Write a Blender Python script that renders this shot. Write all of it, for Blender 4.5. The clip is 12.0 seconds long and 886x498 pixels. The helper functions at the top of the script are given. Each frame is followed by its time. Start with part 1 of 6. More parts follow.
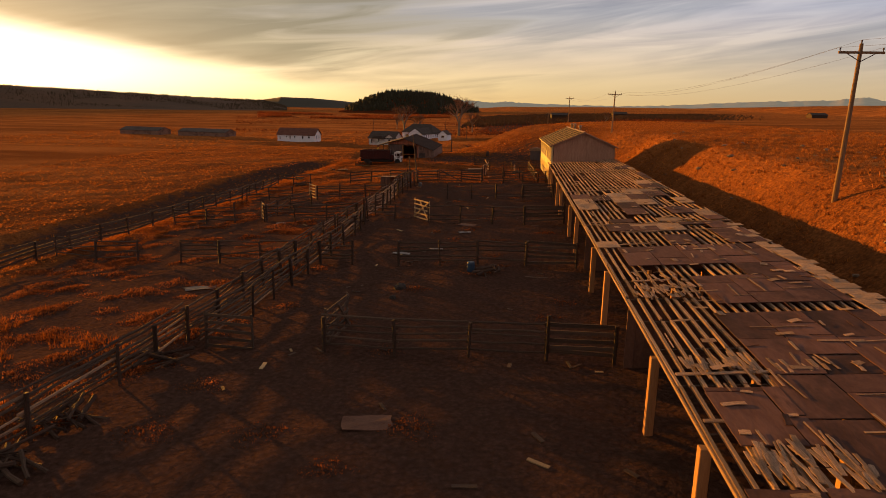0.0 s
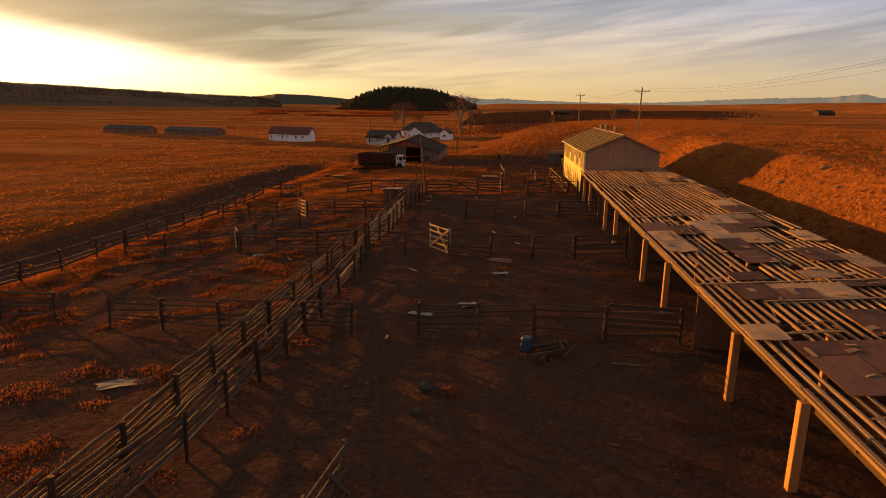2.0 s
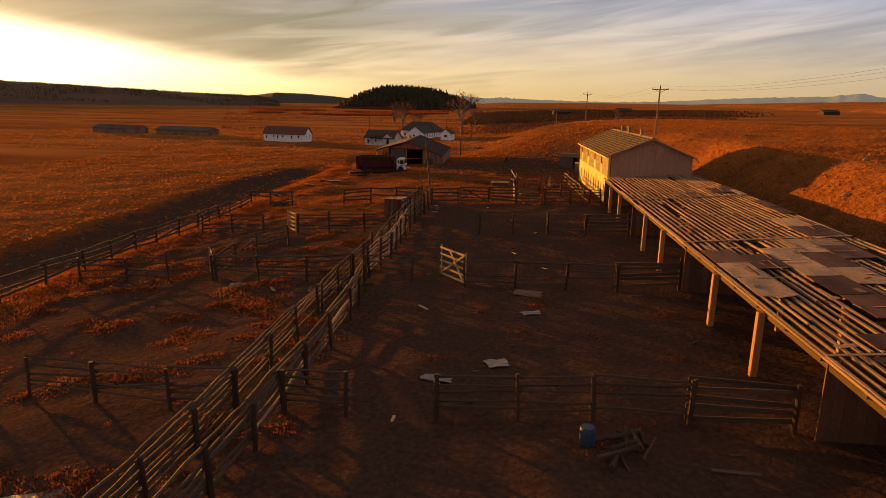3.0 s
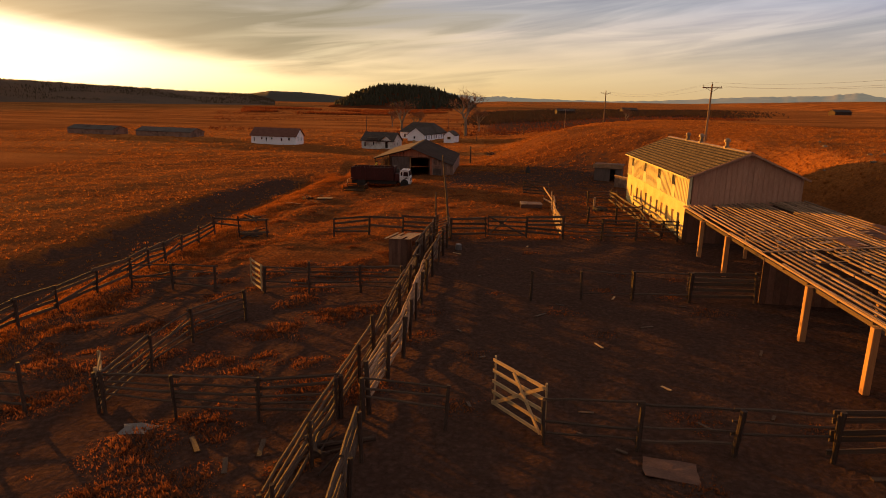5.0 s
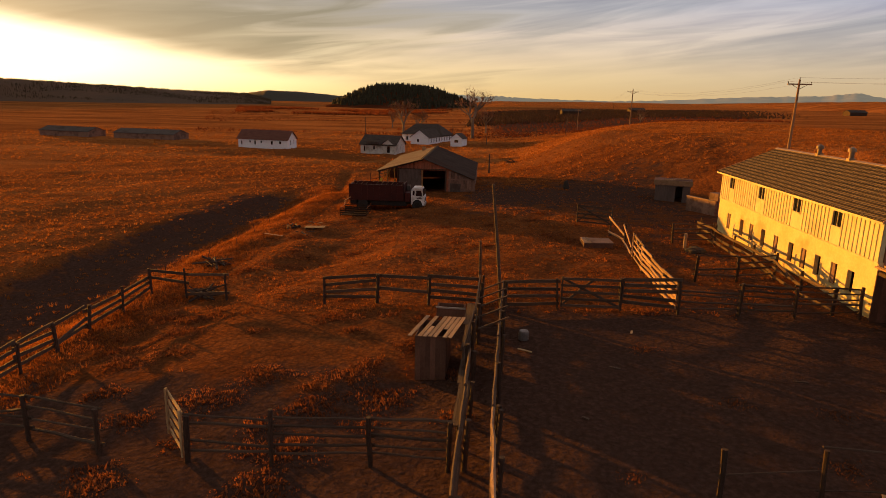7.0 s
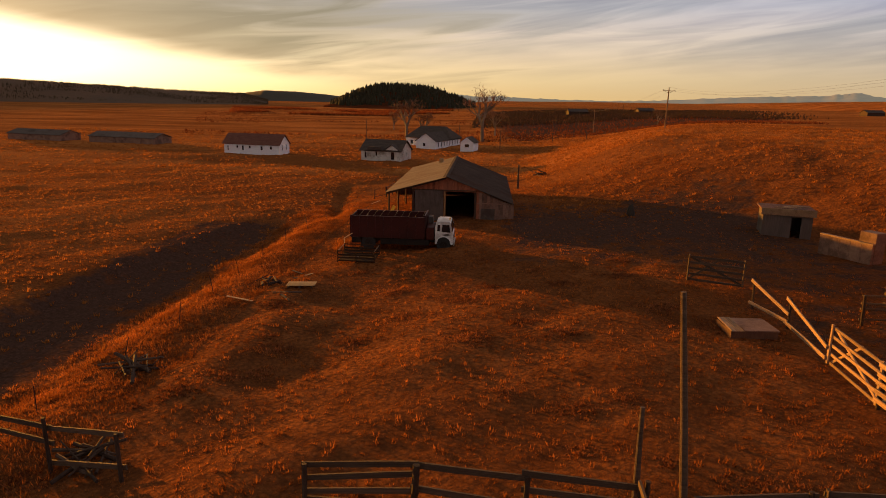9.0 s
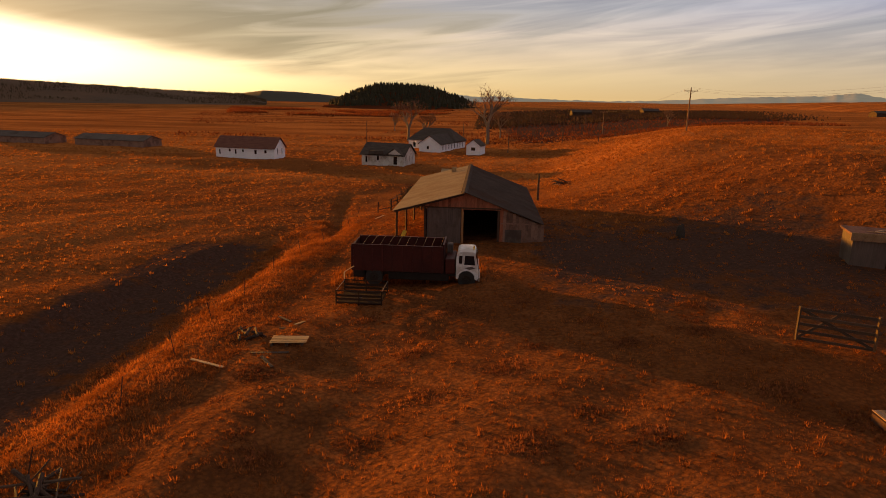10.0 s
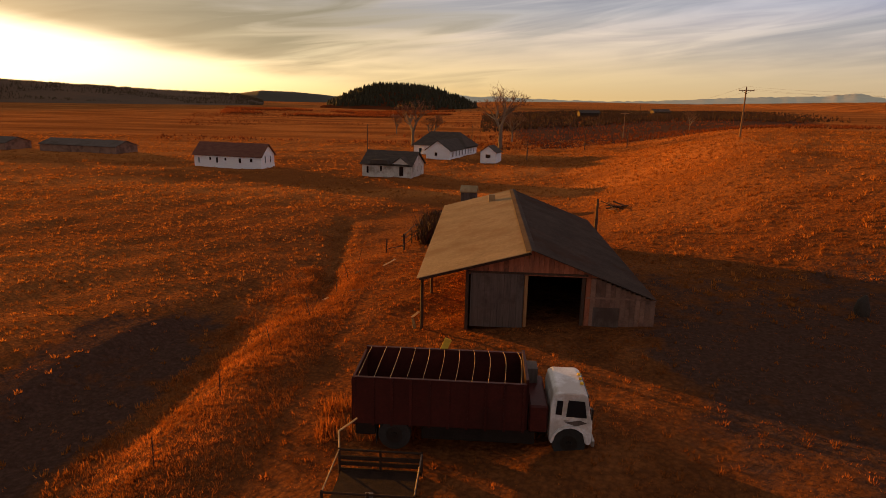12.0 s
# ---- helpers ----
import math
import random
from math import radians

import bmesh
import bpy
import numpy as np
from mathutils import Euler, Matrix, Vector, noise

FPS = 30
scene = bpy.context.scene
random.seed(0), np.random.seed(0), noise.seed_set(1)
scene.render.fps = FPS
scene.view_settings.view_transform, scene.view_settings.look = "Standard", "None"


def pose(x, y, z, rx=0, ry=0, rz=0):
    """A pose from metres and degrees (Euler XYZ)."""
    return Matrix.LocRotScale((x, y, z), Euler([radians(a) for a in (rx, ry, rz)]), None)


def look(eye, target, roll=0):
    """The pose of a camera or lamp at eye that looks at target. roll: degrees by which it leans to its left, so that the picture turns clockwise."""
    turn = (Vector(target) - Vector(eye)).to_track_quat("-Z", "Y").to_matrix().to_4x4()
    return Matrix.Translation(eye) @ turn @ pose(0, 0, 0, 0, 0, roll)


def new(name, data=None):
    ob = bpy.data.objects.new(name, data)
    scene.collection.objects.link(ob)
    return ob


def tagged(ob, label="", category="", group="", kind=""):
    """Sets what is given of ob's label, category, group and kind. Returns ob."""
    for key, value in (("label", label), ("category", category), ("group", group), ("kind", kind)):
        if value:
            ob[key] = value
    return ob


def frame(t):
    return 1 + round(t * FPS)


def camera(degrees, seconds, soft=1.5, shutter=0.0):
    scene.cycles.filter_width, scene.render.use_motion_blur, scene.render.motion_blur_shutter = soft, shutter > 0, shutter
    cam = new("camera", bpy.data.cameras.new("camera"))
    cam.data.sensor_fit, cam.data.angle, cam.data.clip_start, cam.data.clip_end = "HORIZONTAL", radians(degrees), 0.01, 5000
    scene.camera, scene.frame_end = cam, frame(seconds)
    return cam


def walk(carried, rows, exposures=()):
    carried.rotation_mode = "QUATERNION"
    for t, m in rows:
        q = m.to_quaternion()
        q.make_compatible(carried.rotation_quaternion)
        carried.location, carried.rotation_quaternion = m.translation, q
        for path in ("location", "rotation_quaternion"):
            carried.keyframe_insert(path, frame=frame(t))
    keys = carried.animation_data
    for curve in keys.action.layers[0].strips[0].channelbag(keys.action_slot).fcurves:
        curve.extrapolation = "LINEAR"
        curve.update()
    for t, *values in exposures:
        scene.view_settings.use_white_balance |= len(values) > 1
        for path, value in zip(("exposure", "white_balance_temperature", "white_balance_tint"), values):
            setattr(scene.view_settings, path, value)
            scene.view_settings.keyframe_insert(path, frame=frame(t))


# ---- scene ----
cam = camera(69.9, 12.0, soft=0.9)
U = 1.15  # metres in one unit of the plan below
METRES, EYE, TILT, LEAN, TURN = 87.4 * U, 8.5 * U, 2.2, 0.0, 4.8
ROWS = [
    (0.0, 0.0, 0.0, 0.0, 0.28, -14.99, -1.03),
    (0.5, -0.0051, 0.0292, -0.0007, 0.16, -15.05, -1.02),
    (1.0, -0.0101, 0.0605, -0.0018, 0.08, -15.1, -1.03),
    (1.5, -0.0147, 0.0936, -0.0029, 0.01, -15.17, -1.03),
    (2.0, -0.0196, 0.1282, -0.0039, -0.06, -15.26, -1.05),
    (2.5, -0.0242, 0.1645, -0.0053, -0.14, -15.31, -1.11),
    (3.0, -0.0286, 0.2025, -0.0068, -0.2, -15.35, -1.12),
    (5.0, -0.0477, 0.368, -0.0121, -0.48, -15.45, -1.23),
    (5.5, -0.0532, 0.4112, -0.0138, -0.51, -15.45, -1.24),
    (6.0, -0.0591, 0.455, -0.0158, -0.56, -15.45, -1.25),
    (6.5, -0.0653, 0.4989, -0.0179, -0.62, -15.45, -1.27),
    (7.0, -0.0716, 0.5429, -0.02, -0.69, -15.47, -1.3),
    (9.0, -0.0967, 0.7193, -0.0273, -0.85, -15.47, -1.28),
    (9.5, -0.1031, 0.7639, -0.0287, -0.9, -15.46, -1.3),
    (10.0, -0.1093, 0.8087, -0.0301, -0.93, -15.45, -1.29),
    (10.5, -0.1153, 0.8538, -0.0315, -0.99, -15.44, -1.29),
    (11.0, -0.1214, 0.899, -0.0329, -1.04, -15.45, -1.31),
    (11.5, -0.1269, 0.9446, -0.0346, -1.07, -15.44, -1.3),
    (12.0, -0.1324, 0.9904, -0.0363, -1.07, -15.44, -1.3),
]
walk(cam, [(t, pose(0, 0, EYE, TILT, LEAN, TURN) @ pose(METRES * x, METRES * y, METRES * z, 90 + pitch, roll, yaw)) for t, x, y, z, yaw, pitch, roll in ROWS], exposures=[(0.0, 1.05), (12.0, 1.05)])

# ---- light ----
SUN_AZ, SUN_EL = 49.5, 3.2  # degrees to the left of +y, and above the horizon
sun_way = Vector((-math.sin(radians(SUN_AZ)) * math.cos(radians(SUN_EL)), math.cos(radians(SUN_AZ)) * math.cos(radians(SUN_EL)), math.sin(radians(SUN_EL))))
sun = new("sun", bpy.data.lights.new("sun", "SUN"))
sun.data.energy, sun.data.angle, sun.data.color = 5.0, radians(0.7), (1.0, 0.375, 0.028)
sun.matrix_world = look((0, 0, 60), Vector((0, 0, 60)) - sun_way)


class Nodes:
    """Short hand for node trees."""

    def __init__(self, tree):
        self.tree = tree
        tree.nodes.clear()

    def __call__(self, kind, *links, **values):
        n = self.tree.nodes.new(kind)
        for key, value in values.items():
            if key == "ramp":
                r = n.color_ramp
                for k, (p, c) in enumerate(value):
                    e = r.elements[k] if k < 2 else r.elements.new(p)
                    e.position, e.color = p, (*c, 1) if len(c) == 3 else c
            elif key == "op":
                n.operation = value
            elif key == "data":
                n.data_type = value
            elif key == "blend":
                n.blend_type = value
            elif key == "sky":
                n.sky_type = value
            elif key == "inputs":
                for k, v in value.items():
                    n.inputs[k].default_value = v
        for k, out in links:
            self.tree.links.new(out, n.inputs[k])
        return n

    def math(self, op, a, b=None, c=None):
        n = self.tree.nodes.new("ShaderNodeMath")
        n.operation = op
        for k, v in enumerate((a, b, c)):
            if v is None:
                continue
            if isinstance(v, (int, float)):
                n.inputs[k].default_value = v
            else:
                self.tree.links.new(v, n.inputs[k])
        return n.outputs[0]

    def mix(self, fac, a, b, blend="MIX"):
        n = self.tree.nodes.new("ShaderNodeMix")
        n.data_type, n.blend_type = "RGBA", blend
        for k, v in ((0, fac), (6, a), (7, b)):
            if isinstance(v, (int, float)):
                n.inputs[k].default_value = v
            elif isinstance(v, tuple):
                n.inputs[k].default_value = (*v, 1)
            else:
                self.tree.links.new(v, n.inputs[k])
        return n.outputs[2]


world = bpy.data.worlds.new("dusk_sky")
scene.world = world
world.use_nodes = True
N = Nodes(world.node_tree)
way = N("ShaderNodeTexCoord").outputs["Generated"]
xyz = N("ShaderNodeSeparateXYZ", (0, way))
# degrees round from the sun (rightwards positive) and above the horizon
az = N.math("MULTIPLY", N.math("ARCTAN2", xyz.outputs[0], xyz.outputs[1]), 57.2958)
az = N.math("ADD", az, SUN_AZ)
el = N.math("MULTIPLY", N.math("ARCSINE", xyz.outputs[2]), 57.2958)
nish = N("ShaderNodeTexSky", sky="NISHITA")
nish.sun_disc, nish.sun_elevation, nish.sun_rotation = False, radians(SUN_EL), -radians(SUN_AZ)
# streaks of high cloud: long along the horizon, slanting
plane = N("ShaderNodeCombineXYZ", (0, N.math("MULTIPLY", az, 0.028)), (1, N.math("ADD", N.math("MULTIPLY", el, 0.30), N.math("MULTIPLY", az, -0.034))))
streak = N("ShaderNodeTexNoise", ("Vector", plane.outputs[0]), inputs={"Scale": 1.5, "Detail": 5.0, "Roughness": 0.48, "Distortion": 0.9})
fine = N("ShaderNodeTexNoise", ("Vector", N("ShaderNodeCombineXYZ", (0, N.math("MULTIPLY", az, 0.05)), (1, N.math("ADD", N.math("MULTIPLY", el, 0.5), N.math("MULTIPLY", az, -0.045)))).outputs[0]), inputs={"Scale": 1.3, "Detail": 5.0, "Roughness": 0.52, "Distortion": 1.0})
# clear sky, by height, on the side of the sun and far from it
rise = N.math("DIVIDE", N.math("MAXIMUM", el, 0.0), 40.0)
near_sky = N("ShaderNodeValToRGB", (0, rise), ramp=[(0.0, (0.98, 0.64, 0.24)), (1.0, (0.48, 0.385, 0.38)), (0.04, (0.95, 0.69, 0.34)), (0.10, (0.76, 0.58, 0.39)), (0.2, (0.54, 0.49, 0.47)), (0.45, (0.62, 0.50, 0.46))]).outputs[0]
far_sky = N("ShaderNodeValToRGB", (0, rise), ramp=[(0.0, (0.62, 0.44, 0.24)), (1.0, (0.47, 0.39, 0.41)), (0.05, (0.60, 0.47, 0.32)), (0.11, (0.50, 0.45, 0.43)), (0.19, (0.34, 0.37, 0.49)), (0.35, (0.52, 0.44, 0.45))]).outputs[0]
side = N("ShaderNodeMapRange", (0, N.math("ABSOLUTE", az)), inputs={1: 35.0, 2: 85.0, 3: 0.0, 4: 1.0}).outputs[0]
sky = N.mix(side, near_sky, far_sky)
back = N("ShaderNodeMapRange", (0, N.math("ABSOLUTE", az)), inputs={1: 85.0, 2: 160.0, 3: 1.0, 4: 0.75}).outputs[0]
sky = N.mix(1.0, sky, N("ShaderNodeCombineXYZ", (0, back), (1, back), (2, back)).outputs[0], "MULTIPLY")
# light streaks and blue-grey gaps between them
bright = N("ShaderNodeMapRange", (0, streak.outputs[0]), inputs={1: 0.46, 2: 0.62, 3: 0.0, 4: 1.0}).outputs[0]
high = N("ShaderNodeMapRange", (0, el), inputs={1: 1.2, 2: 6.0, 3: 0.0, 4: 1.0}).outputs[0]
sky = N.mix(N.math("MULTIPLY", bright, N.math("MULTIPLY", high, 0.8)), sky, N.mix(1.0, sky, (1.6, 1.5, 1.38), "MULTIPLY"))
veil = N("ShaderNodeMapRange", (0, fine.outputs[0]), inputs={1: 0.44, 2: 0.66, 3: 0.0, 4: 1.0}).outputs[0]
sky = N.mix(N.math("MULTIPLY", veil, N.math("MULTIPLY", high, 0.75)), sky, N.mix(1.0, sky, (0.62, 0.64, 0.74), "MULTIPLY"))
glow_w = N.math("POWER", N.math("DIVIDE", az, 24.0), 2.0)
glow_h = N.math("POWER", N.math("DIVIDE", N.math("ADD", el, -2.5), 3.6), 2.0)
glow = N.math("EXPONENT", N.math("MULTIPLY", N.math("ADD", glow_w, glow_h), -1.0))
sky = N.mix(1.0, sky, N.mix(glow, (0.0, 0.0, 0.0), (2.9, 2.25, 1.35)), "ADD")
# the grey deck over the sun; its lower edge sinks to the right
deck_edge = N.math("ADD", N.math("MULTIPLY", az, -0.155), N.math("ADD", 6.6, N.math("MULTIPLY", N.math("ADD", streak.outputs[0], -0.5), 1.6)))
deck = N("ShaderNodeMapRange", (0, N.math("SUBTRACT", el, deck_edge)), inputs={1: -0.5, 2: 1.5, 3: 0.0, 4: 1.0})
deck.interpolation_type = "SMOOTHSTEP"
deck_part = N("ShaderNodeMapRange", (0, N.math("ADD", az, N.math("MULTIPLY", N.math("ADD", fine.outputs[0], -0.5), 40.0))), inputs={1: 30.0, 2: 50.0, 3: 0.92, 4: 0.0}).outputs[0]
deck_tone = N.math("ADD", N.math("MULTIPLY", streak.outputs[0], 1.5), N.math("ADD", N.math("MULTIPLY", fine.outputs[0], 0.5), N.math("MULTIPLY", N.math("SUBTRACT", el, deck_edge), -0.06)))
deck_grey = N("ShaderNodeValToRGB", (0, N("ShaderNodeMapRange", (0, deck_tone), inputs={1: 0.62, 2: 1.5, 3: 0.0, 4: 1.0}).outputs[0]), ramp=[(0.0, (0.25, 0.205, 0.145)), (1.0, (0.80, 0.66, 0.43)), (0.5, (0.42, 0.345, 0.235))]).outputs[0]
up = N("ShaderNodeMapRange", (0, el), inputs={1: 12.0, 2: 40.0, 3: 1.0, 4: 0.95}).outputs[0]
deck_grey = N.mix(1.0, deck_grey, N("ShaderNodeCombineXYZ", (0, up), (1, up), (2, up)).outputs[0], "MULTIPLY")
sky = N.mix(N.math("MULTIPLY", deck.outputs[0], deck_part), sky, deck_grey)
bg = N("ShaderNodeBackground", (0, sky), inputs={1: 0.43})
bg2 = N("ShaderNodeBackground", (0, nish.outputs[0]), inputs={1: 0.012})
N("ShaderNodeOutputWorld", (0, N("ShaderNodeAddShader", (0, bg.outputs[0]), (1, bg2.outputs[0])).outputs[0]))


# ---- materials ----
def material(name, dark, light, rough=0.85, scale=3.0, grain=(1, 1, 1), bump=0.3, fine=30.0, metal=0.0, stain=None, spread=0.25, distance=0.02, spec=0.25):
    """Two colours mixed by coarse and fine noise, each object a little different, with relief and, if given, stains."""
    m = bpy.data.materials.new(name)
    m.use_nodes = True
    n = Nodes(m.node_tree)
    co = n("ShaderNodeTexCoord").outputs["Object"]
    rnd = n("ShaderNodeObjectInfo").outputs["Random"]
    co = n("ShaderNodeVectorMath", (0, co), (1, n("ShaderNodeCombineXYZ", (0, n.math("MULTIPLY", rnd, 37.0)), (1, n.math("MULTIPLY", rnd, 91.0))).outputs[0]), op="ADD").outputs[0]
    st = n("ShaderNodeMapping", (0, co), inputs={3: grain}).outputs[0]
    big = n("ShaderNodeTexNoise", ("Vector", st), inputs={"Scale": scale, "Detail": 5.0, "Roughness": 0.6}).outputs[0]
    small = n("ShaderNodeTexNoise", ("Vector", st), inputs={"Scale": fine, "Detail": 4.0, "Roughness": 0.65}).outputs[0]
    f = n.math("ADD", n.math("MULTIPLY", big, 0.55), n.math("MULTIPLY", small, 0.45))
    f = n("ShaderNodeMapRange", (0, f), inputs={1: 0.34, 2: 0.66, 3: 0.0, 4: 1.0}).outputs[0]
    col = n.mix(f, dark, light)
    if stain:
        patch = n("ShaderNodeTexNoise", ("Vector", co), inputs={"Scale": scale * 0.35, "Detail": 6.0, "Roughness": 0.7}).outputs[0]
        col = n.mix(n("ShaderNodeMapRange", (0, patch), inputs={1: 0.52, 2: 0.62, 3: 0.0, 4: 0.85}).outputs[0], col, stain)
    vary = n("ShaderNodeMapRange", (0, rnd), inputs={1: 0.0, 2: 1.0, 3: 1 - spread, 4: 1 + spread}).outputs[0]
    col = n.mix(1.0, col, n("ShaderNodeCombineXYZ", (0, vary), (1, vary), (2, vary)).outputs[0], "MULTIPLY")
    b = n("ShaderNodeBump", ("Height", f), inputs={"Strength": bump, "Distance": distance})
    s = n("ShaderNodeBsdfPrincipled", ("Base Color", col), ("Normal", b.outputs[0]), inputs={"Roughness": rough, "Metallic": metal, "Specular IOR Level": spec})
    n("ShaderNodeOutputMaterial", (0, s.outputs[0]))
    return m


M_RAIL = material("weathered_rail", (0.036, 0.021, 0.014), (0.13, 0.083, 0.053), scale=2.0, grain=(0.4, 6, 6), fine=9.0, bump=0.5)
M_POST = material("old_post", (0.028, 0.016, 0.011), (0.08, 0.046, 0.029), scale=2.0, grain=(5, 5, 0.6), fine=9.0, bump=0.6)
# Pale wood; on the open gates it stands for sunlight on the boards.
M_BRIGHT = material("sunlit_pale_board", (0.28, 0.18, 0.085), (0.5, 0.34, 0.17), scale=2.0, grain=(0.5, 6, 6), fine=9.0)
M_PURLIN = material("silvered_board", (0.080, 0.047, 0.031), (0.48, 0.31, 0.19), scale=2.0, grain=(0.25, 5, 5), fine=8.0, bump=0.5, spread=0.35)
M_PLY = material("weathered_plywood", (0.062, 0.03, 0.023), (0.135, 0.071, 0.054), scale=1.1, grain=(1, 0.5, 1), fine=7.0, bump=0.5, stain=(0.045, 0.025, 0.02), spread=0.34, spec=0.1)
M_PALE = material("bleached_board", (0.21, 0.125, 0.065), (0.40, 0.26, 0.145), scale=2.2, fine=14.0, stain=(0.15, 0.12, 0.10), spread=0.25)
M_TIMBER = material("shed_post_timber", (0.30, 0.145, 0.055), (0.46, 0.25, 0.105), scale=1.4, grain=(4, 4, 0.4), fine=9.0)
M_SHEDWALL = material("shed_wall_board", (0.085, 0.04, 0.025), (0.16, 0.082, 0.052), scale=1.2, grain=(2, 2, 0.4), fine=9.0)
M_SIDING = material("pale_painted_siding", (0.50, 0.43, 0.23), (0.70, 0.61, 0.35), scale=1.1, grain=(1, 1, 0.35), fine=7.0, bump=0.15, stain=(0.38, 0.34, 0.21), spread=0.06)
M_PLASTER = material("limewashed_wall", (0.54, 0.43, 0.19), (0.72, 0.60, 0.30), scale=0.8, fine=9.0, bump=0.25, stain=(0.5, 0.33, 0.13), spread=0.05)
# Siding on the sides away from the sun; shade makes its colour darker, redder.
M_SIDINGSHADE = material("shaded_siding", (0.29, 0.145, 0.088), (0.46, 0.25, 0.16), scale=1.0, grain=(1, 1, 0.3), fine=7.0, bump=0.15, spread=0.08)
M_WHITE = material("white_clapboard", (0.66, 0.68, 0.73), (0.84, 0.85, 0.88), scale=0.8, grain=(0.4, 0.4, 3), fine=6.0, bump=0.1, spread=0.03)
M_OLDWHITE = material("flaking_white_paint", (0.42, 0.40, 0.36), (0.68, 0.66, 0.62), scale=0.9, fine=5.0, stain=(0.26, 0.22, 0.18), spread=0.05)
M_DARKROOF = material("dark_shingle", (0.04, 0.032, 0.028), (0.095, 0.075, 0.062), scale=0.8, grain=(1, 4, 1), fine=6.0, bump=0.4, spread=0.05, rough=0.95, spec=0.1)
M_REDROOF = material("brown_shingle", (0.1, 0.042, 0.03), (0.17, 0.08, 0.058), scale=0.8, grain=(1, 4, 1), fine=6.0, spread=0.05, rough=0.95, spec=0.1)
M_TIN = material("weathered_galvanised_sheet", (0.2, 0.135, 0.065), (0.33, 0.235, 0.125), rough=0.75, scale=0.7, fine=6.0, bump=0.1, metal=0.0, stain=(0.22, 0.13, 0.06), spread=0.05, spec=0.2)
# Rust-stained sheet for the slope away from the sun, its shade in the colour.
M_TINSHADE = material("shaded_rusty_sheet", (0.034, 0.024, 0.02), (0.075, 0.052, 0.042), rough=0.95, scale=0.6, fine=6.0, metal=0.0, stain=(0.05, 0.024, 0.016), spread=0.05, spec=0.08)
M_BARNRED = material("red_barn_board", (0.2, 0.06, 0.03), (0.36, 0.135, 0.07), scale=1.4, grain=(2, 2, 0.3), fine=8.0, stain=(0.13, 0.05, 0.03))
M_GREYDOOR = material("grey_sheet_door", (0.06, 0.046, 0.04), (0.11, 0.085, 0.072), scale=1.0, grain=(4, 1, 0.3), fine=5.0, stain=(0.05, 0.032, 0.024))
M_PALEWALL = material("faded_plank_wall", (0.15, 0.085, 0.06), (0.27, 0.165, 0.12), scale=1.1, fine=7.0, stain=(0.1, 0.055, 0.04))
M_TRUCKRED = material("faded_red_paint", (0.038, 0.009, 0.007), (0.072, 0.016, 0.012), rough=0.5, scale=1.0, fine=8.0, bump=0.1, stain=(0.035, 0.01, 0.008), spec=0.15)
M_TRUCKWHITE = material("chalky_white_paint", (0.58, 0.57, 0.58), (0.78, 0.77, 0.76), rough=0.45, scale=1.3, fine=9.0, bump=0.08, stain=(0.42, 0.36, 0.32), spread=0.03, spec=0.5)
M_TYRE = material("tyre_rubber", (0.015, 0.015, 0.015), (0.035, 0.033, 0.03), rough=0.8)
M_BLACK = material("dark_iron", (0.015, 0.012, 0.01), (0.035, 0.027, 0.022), rough=0.6, metal=0.4)
M_RUST = material("dark_rusted_pipe", (0.022, 0.013, 0.009), (0.05, 0.028, 0.018), rough=0.95, spec=0.1)
M_STEEL = material("bare_steel", (0.35, 0.33, 0.30), (0.5, 0.47, 0.42), rough=0.45, metal=0.8)
M_VENT = material("rusty_vent_metal", (0.16, 0.11, 0.075), (0.30, 0.22, 0.15), rough=0.6, metal=0.3)
M_POLE = material("creosoted_pole", (0.16, 0.09, 0.045), (0.32, 0.2, 0.11), scale=1.0, grain=(6, 6, 0.3), fine=6.0)
M_WIRE = material("wire", (0.12, 0.11, 0.10), (0.16, 0.15, 0.14), rough=0.5, metal=0.6)
M_BLUE = material("blue_plastic", (0.025, 0.05, 0.085), (0.045, 0.075, 0.115), rough=0.45)
M_LILAC = material("pale_plastic", (0.115, 0.098, 0.09), (0.20, 0.17, 0.155), rough=0.5)
M_YELLOW = material("yellow_cloth", (0.55, 0.33, 0.03), (0.75, 0.48, 0.06))
M_STONE = material("pale_stone", (0.13, 0.09, 0.055), (0.25, 0.17, 0.105), scale=2.0, fine=9.0)
M_DUNG = material("dark_heap", (0.02, 0.016, 0.013), (0.05, 0.038, 0.03))
M_BARK = material("grey_bark", (0.12, 0.09, 0.065), (0.24, 0.18, 0.13), scale=2.0, grain=(4, 4, 0.5))
M_TWIG = material("bare_twigs", (0.13, 0.062, 0.035), (0.26, 0.14, 0.08))
M_PINE = material("dark_conifer", (0.014, 0.013, 0.006), (0.045, 0.036, 0.015), scale=0.2, fine=1.5)
M_WILLOW = material("dark_willow_brush", (0.028, 0.014, 0.009), (0.075, 0.034, 0.019), scale=0.1, fine=1.0)
# Conifer colour lightened and browned in place of haze before the ridge.
M_PINEFAR = material("hazy_ridge_conifer", (0.03, 0.021, 0.009), (0.085, 0.052, 0.021), scale=0.05, fine=0.6)


def glass(name):
    m = bpy.data.materials.new(name)
    m.use_nodes = True
    n = Nodes(m.node_tree)
    s = n("ShaderNodeBsdfPrincipled", inputs={"Base Color": (0.012, 0.013, 0.016, 1), "Roughness": 0.12, "Specular IOR Level": 0.5})
    n("ShaderNodeOutputMaterial", (0, s.outputs[0]))
    return m


M_GLASS = glass("dark_window_glass")


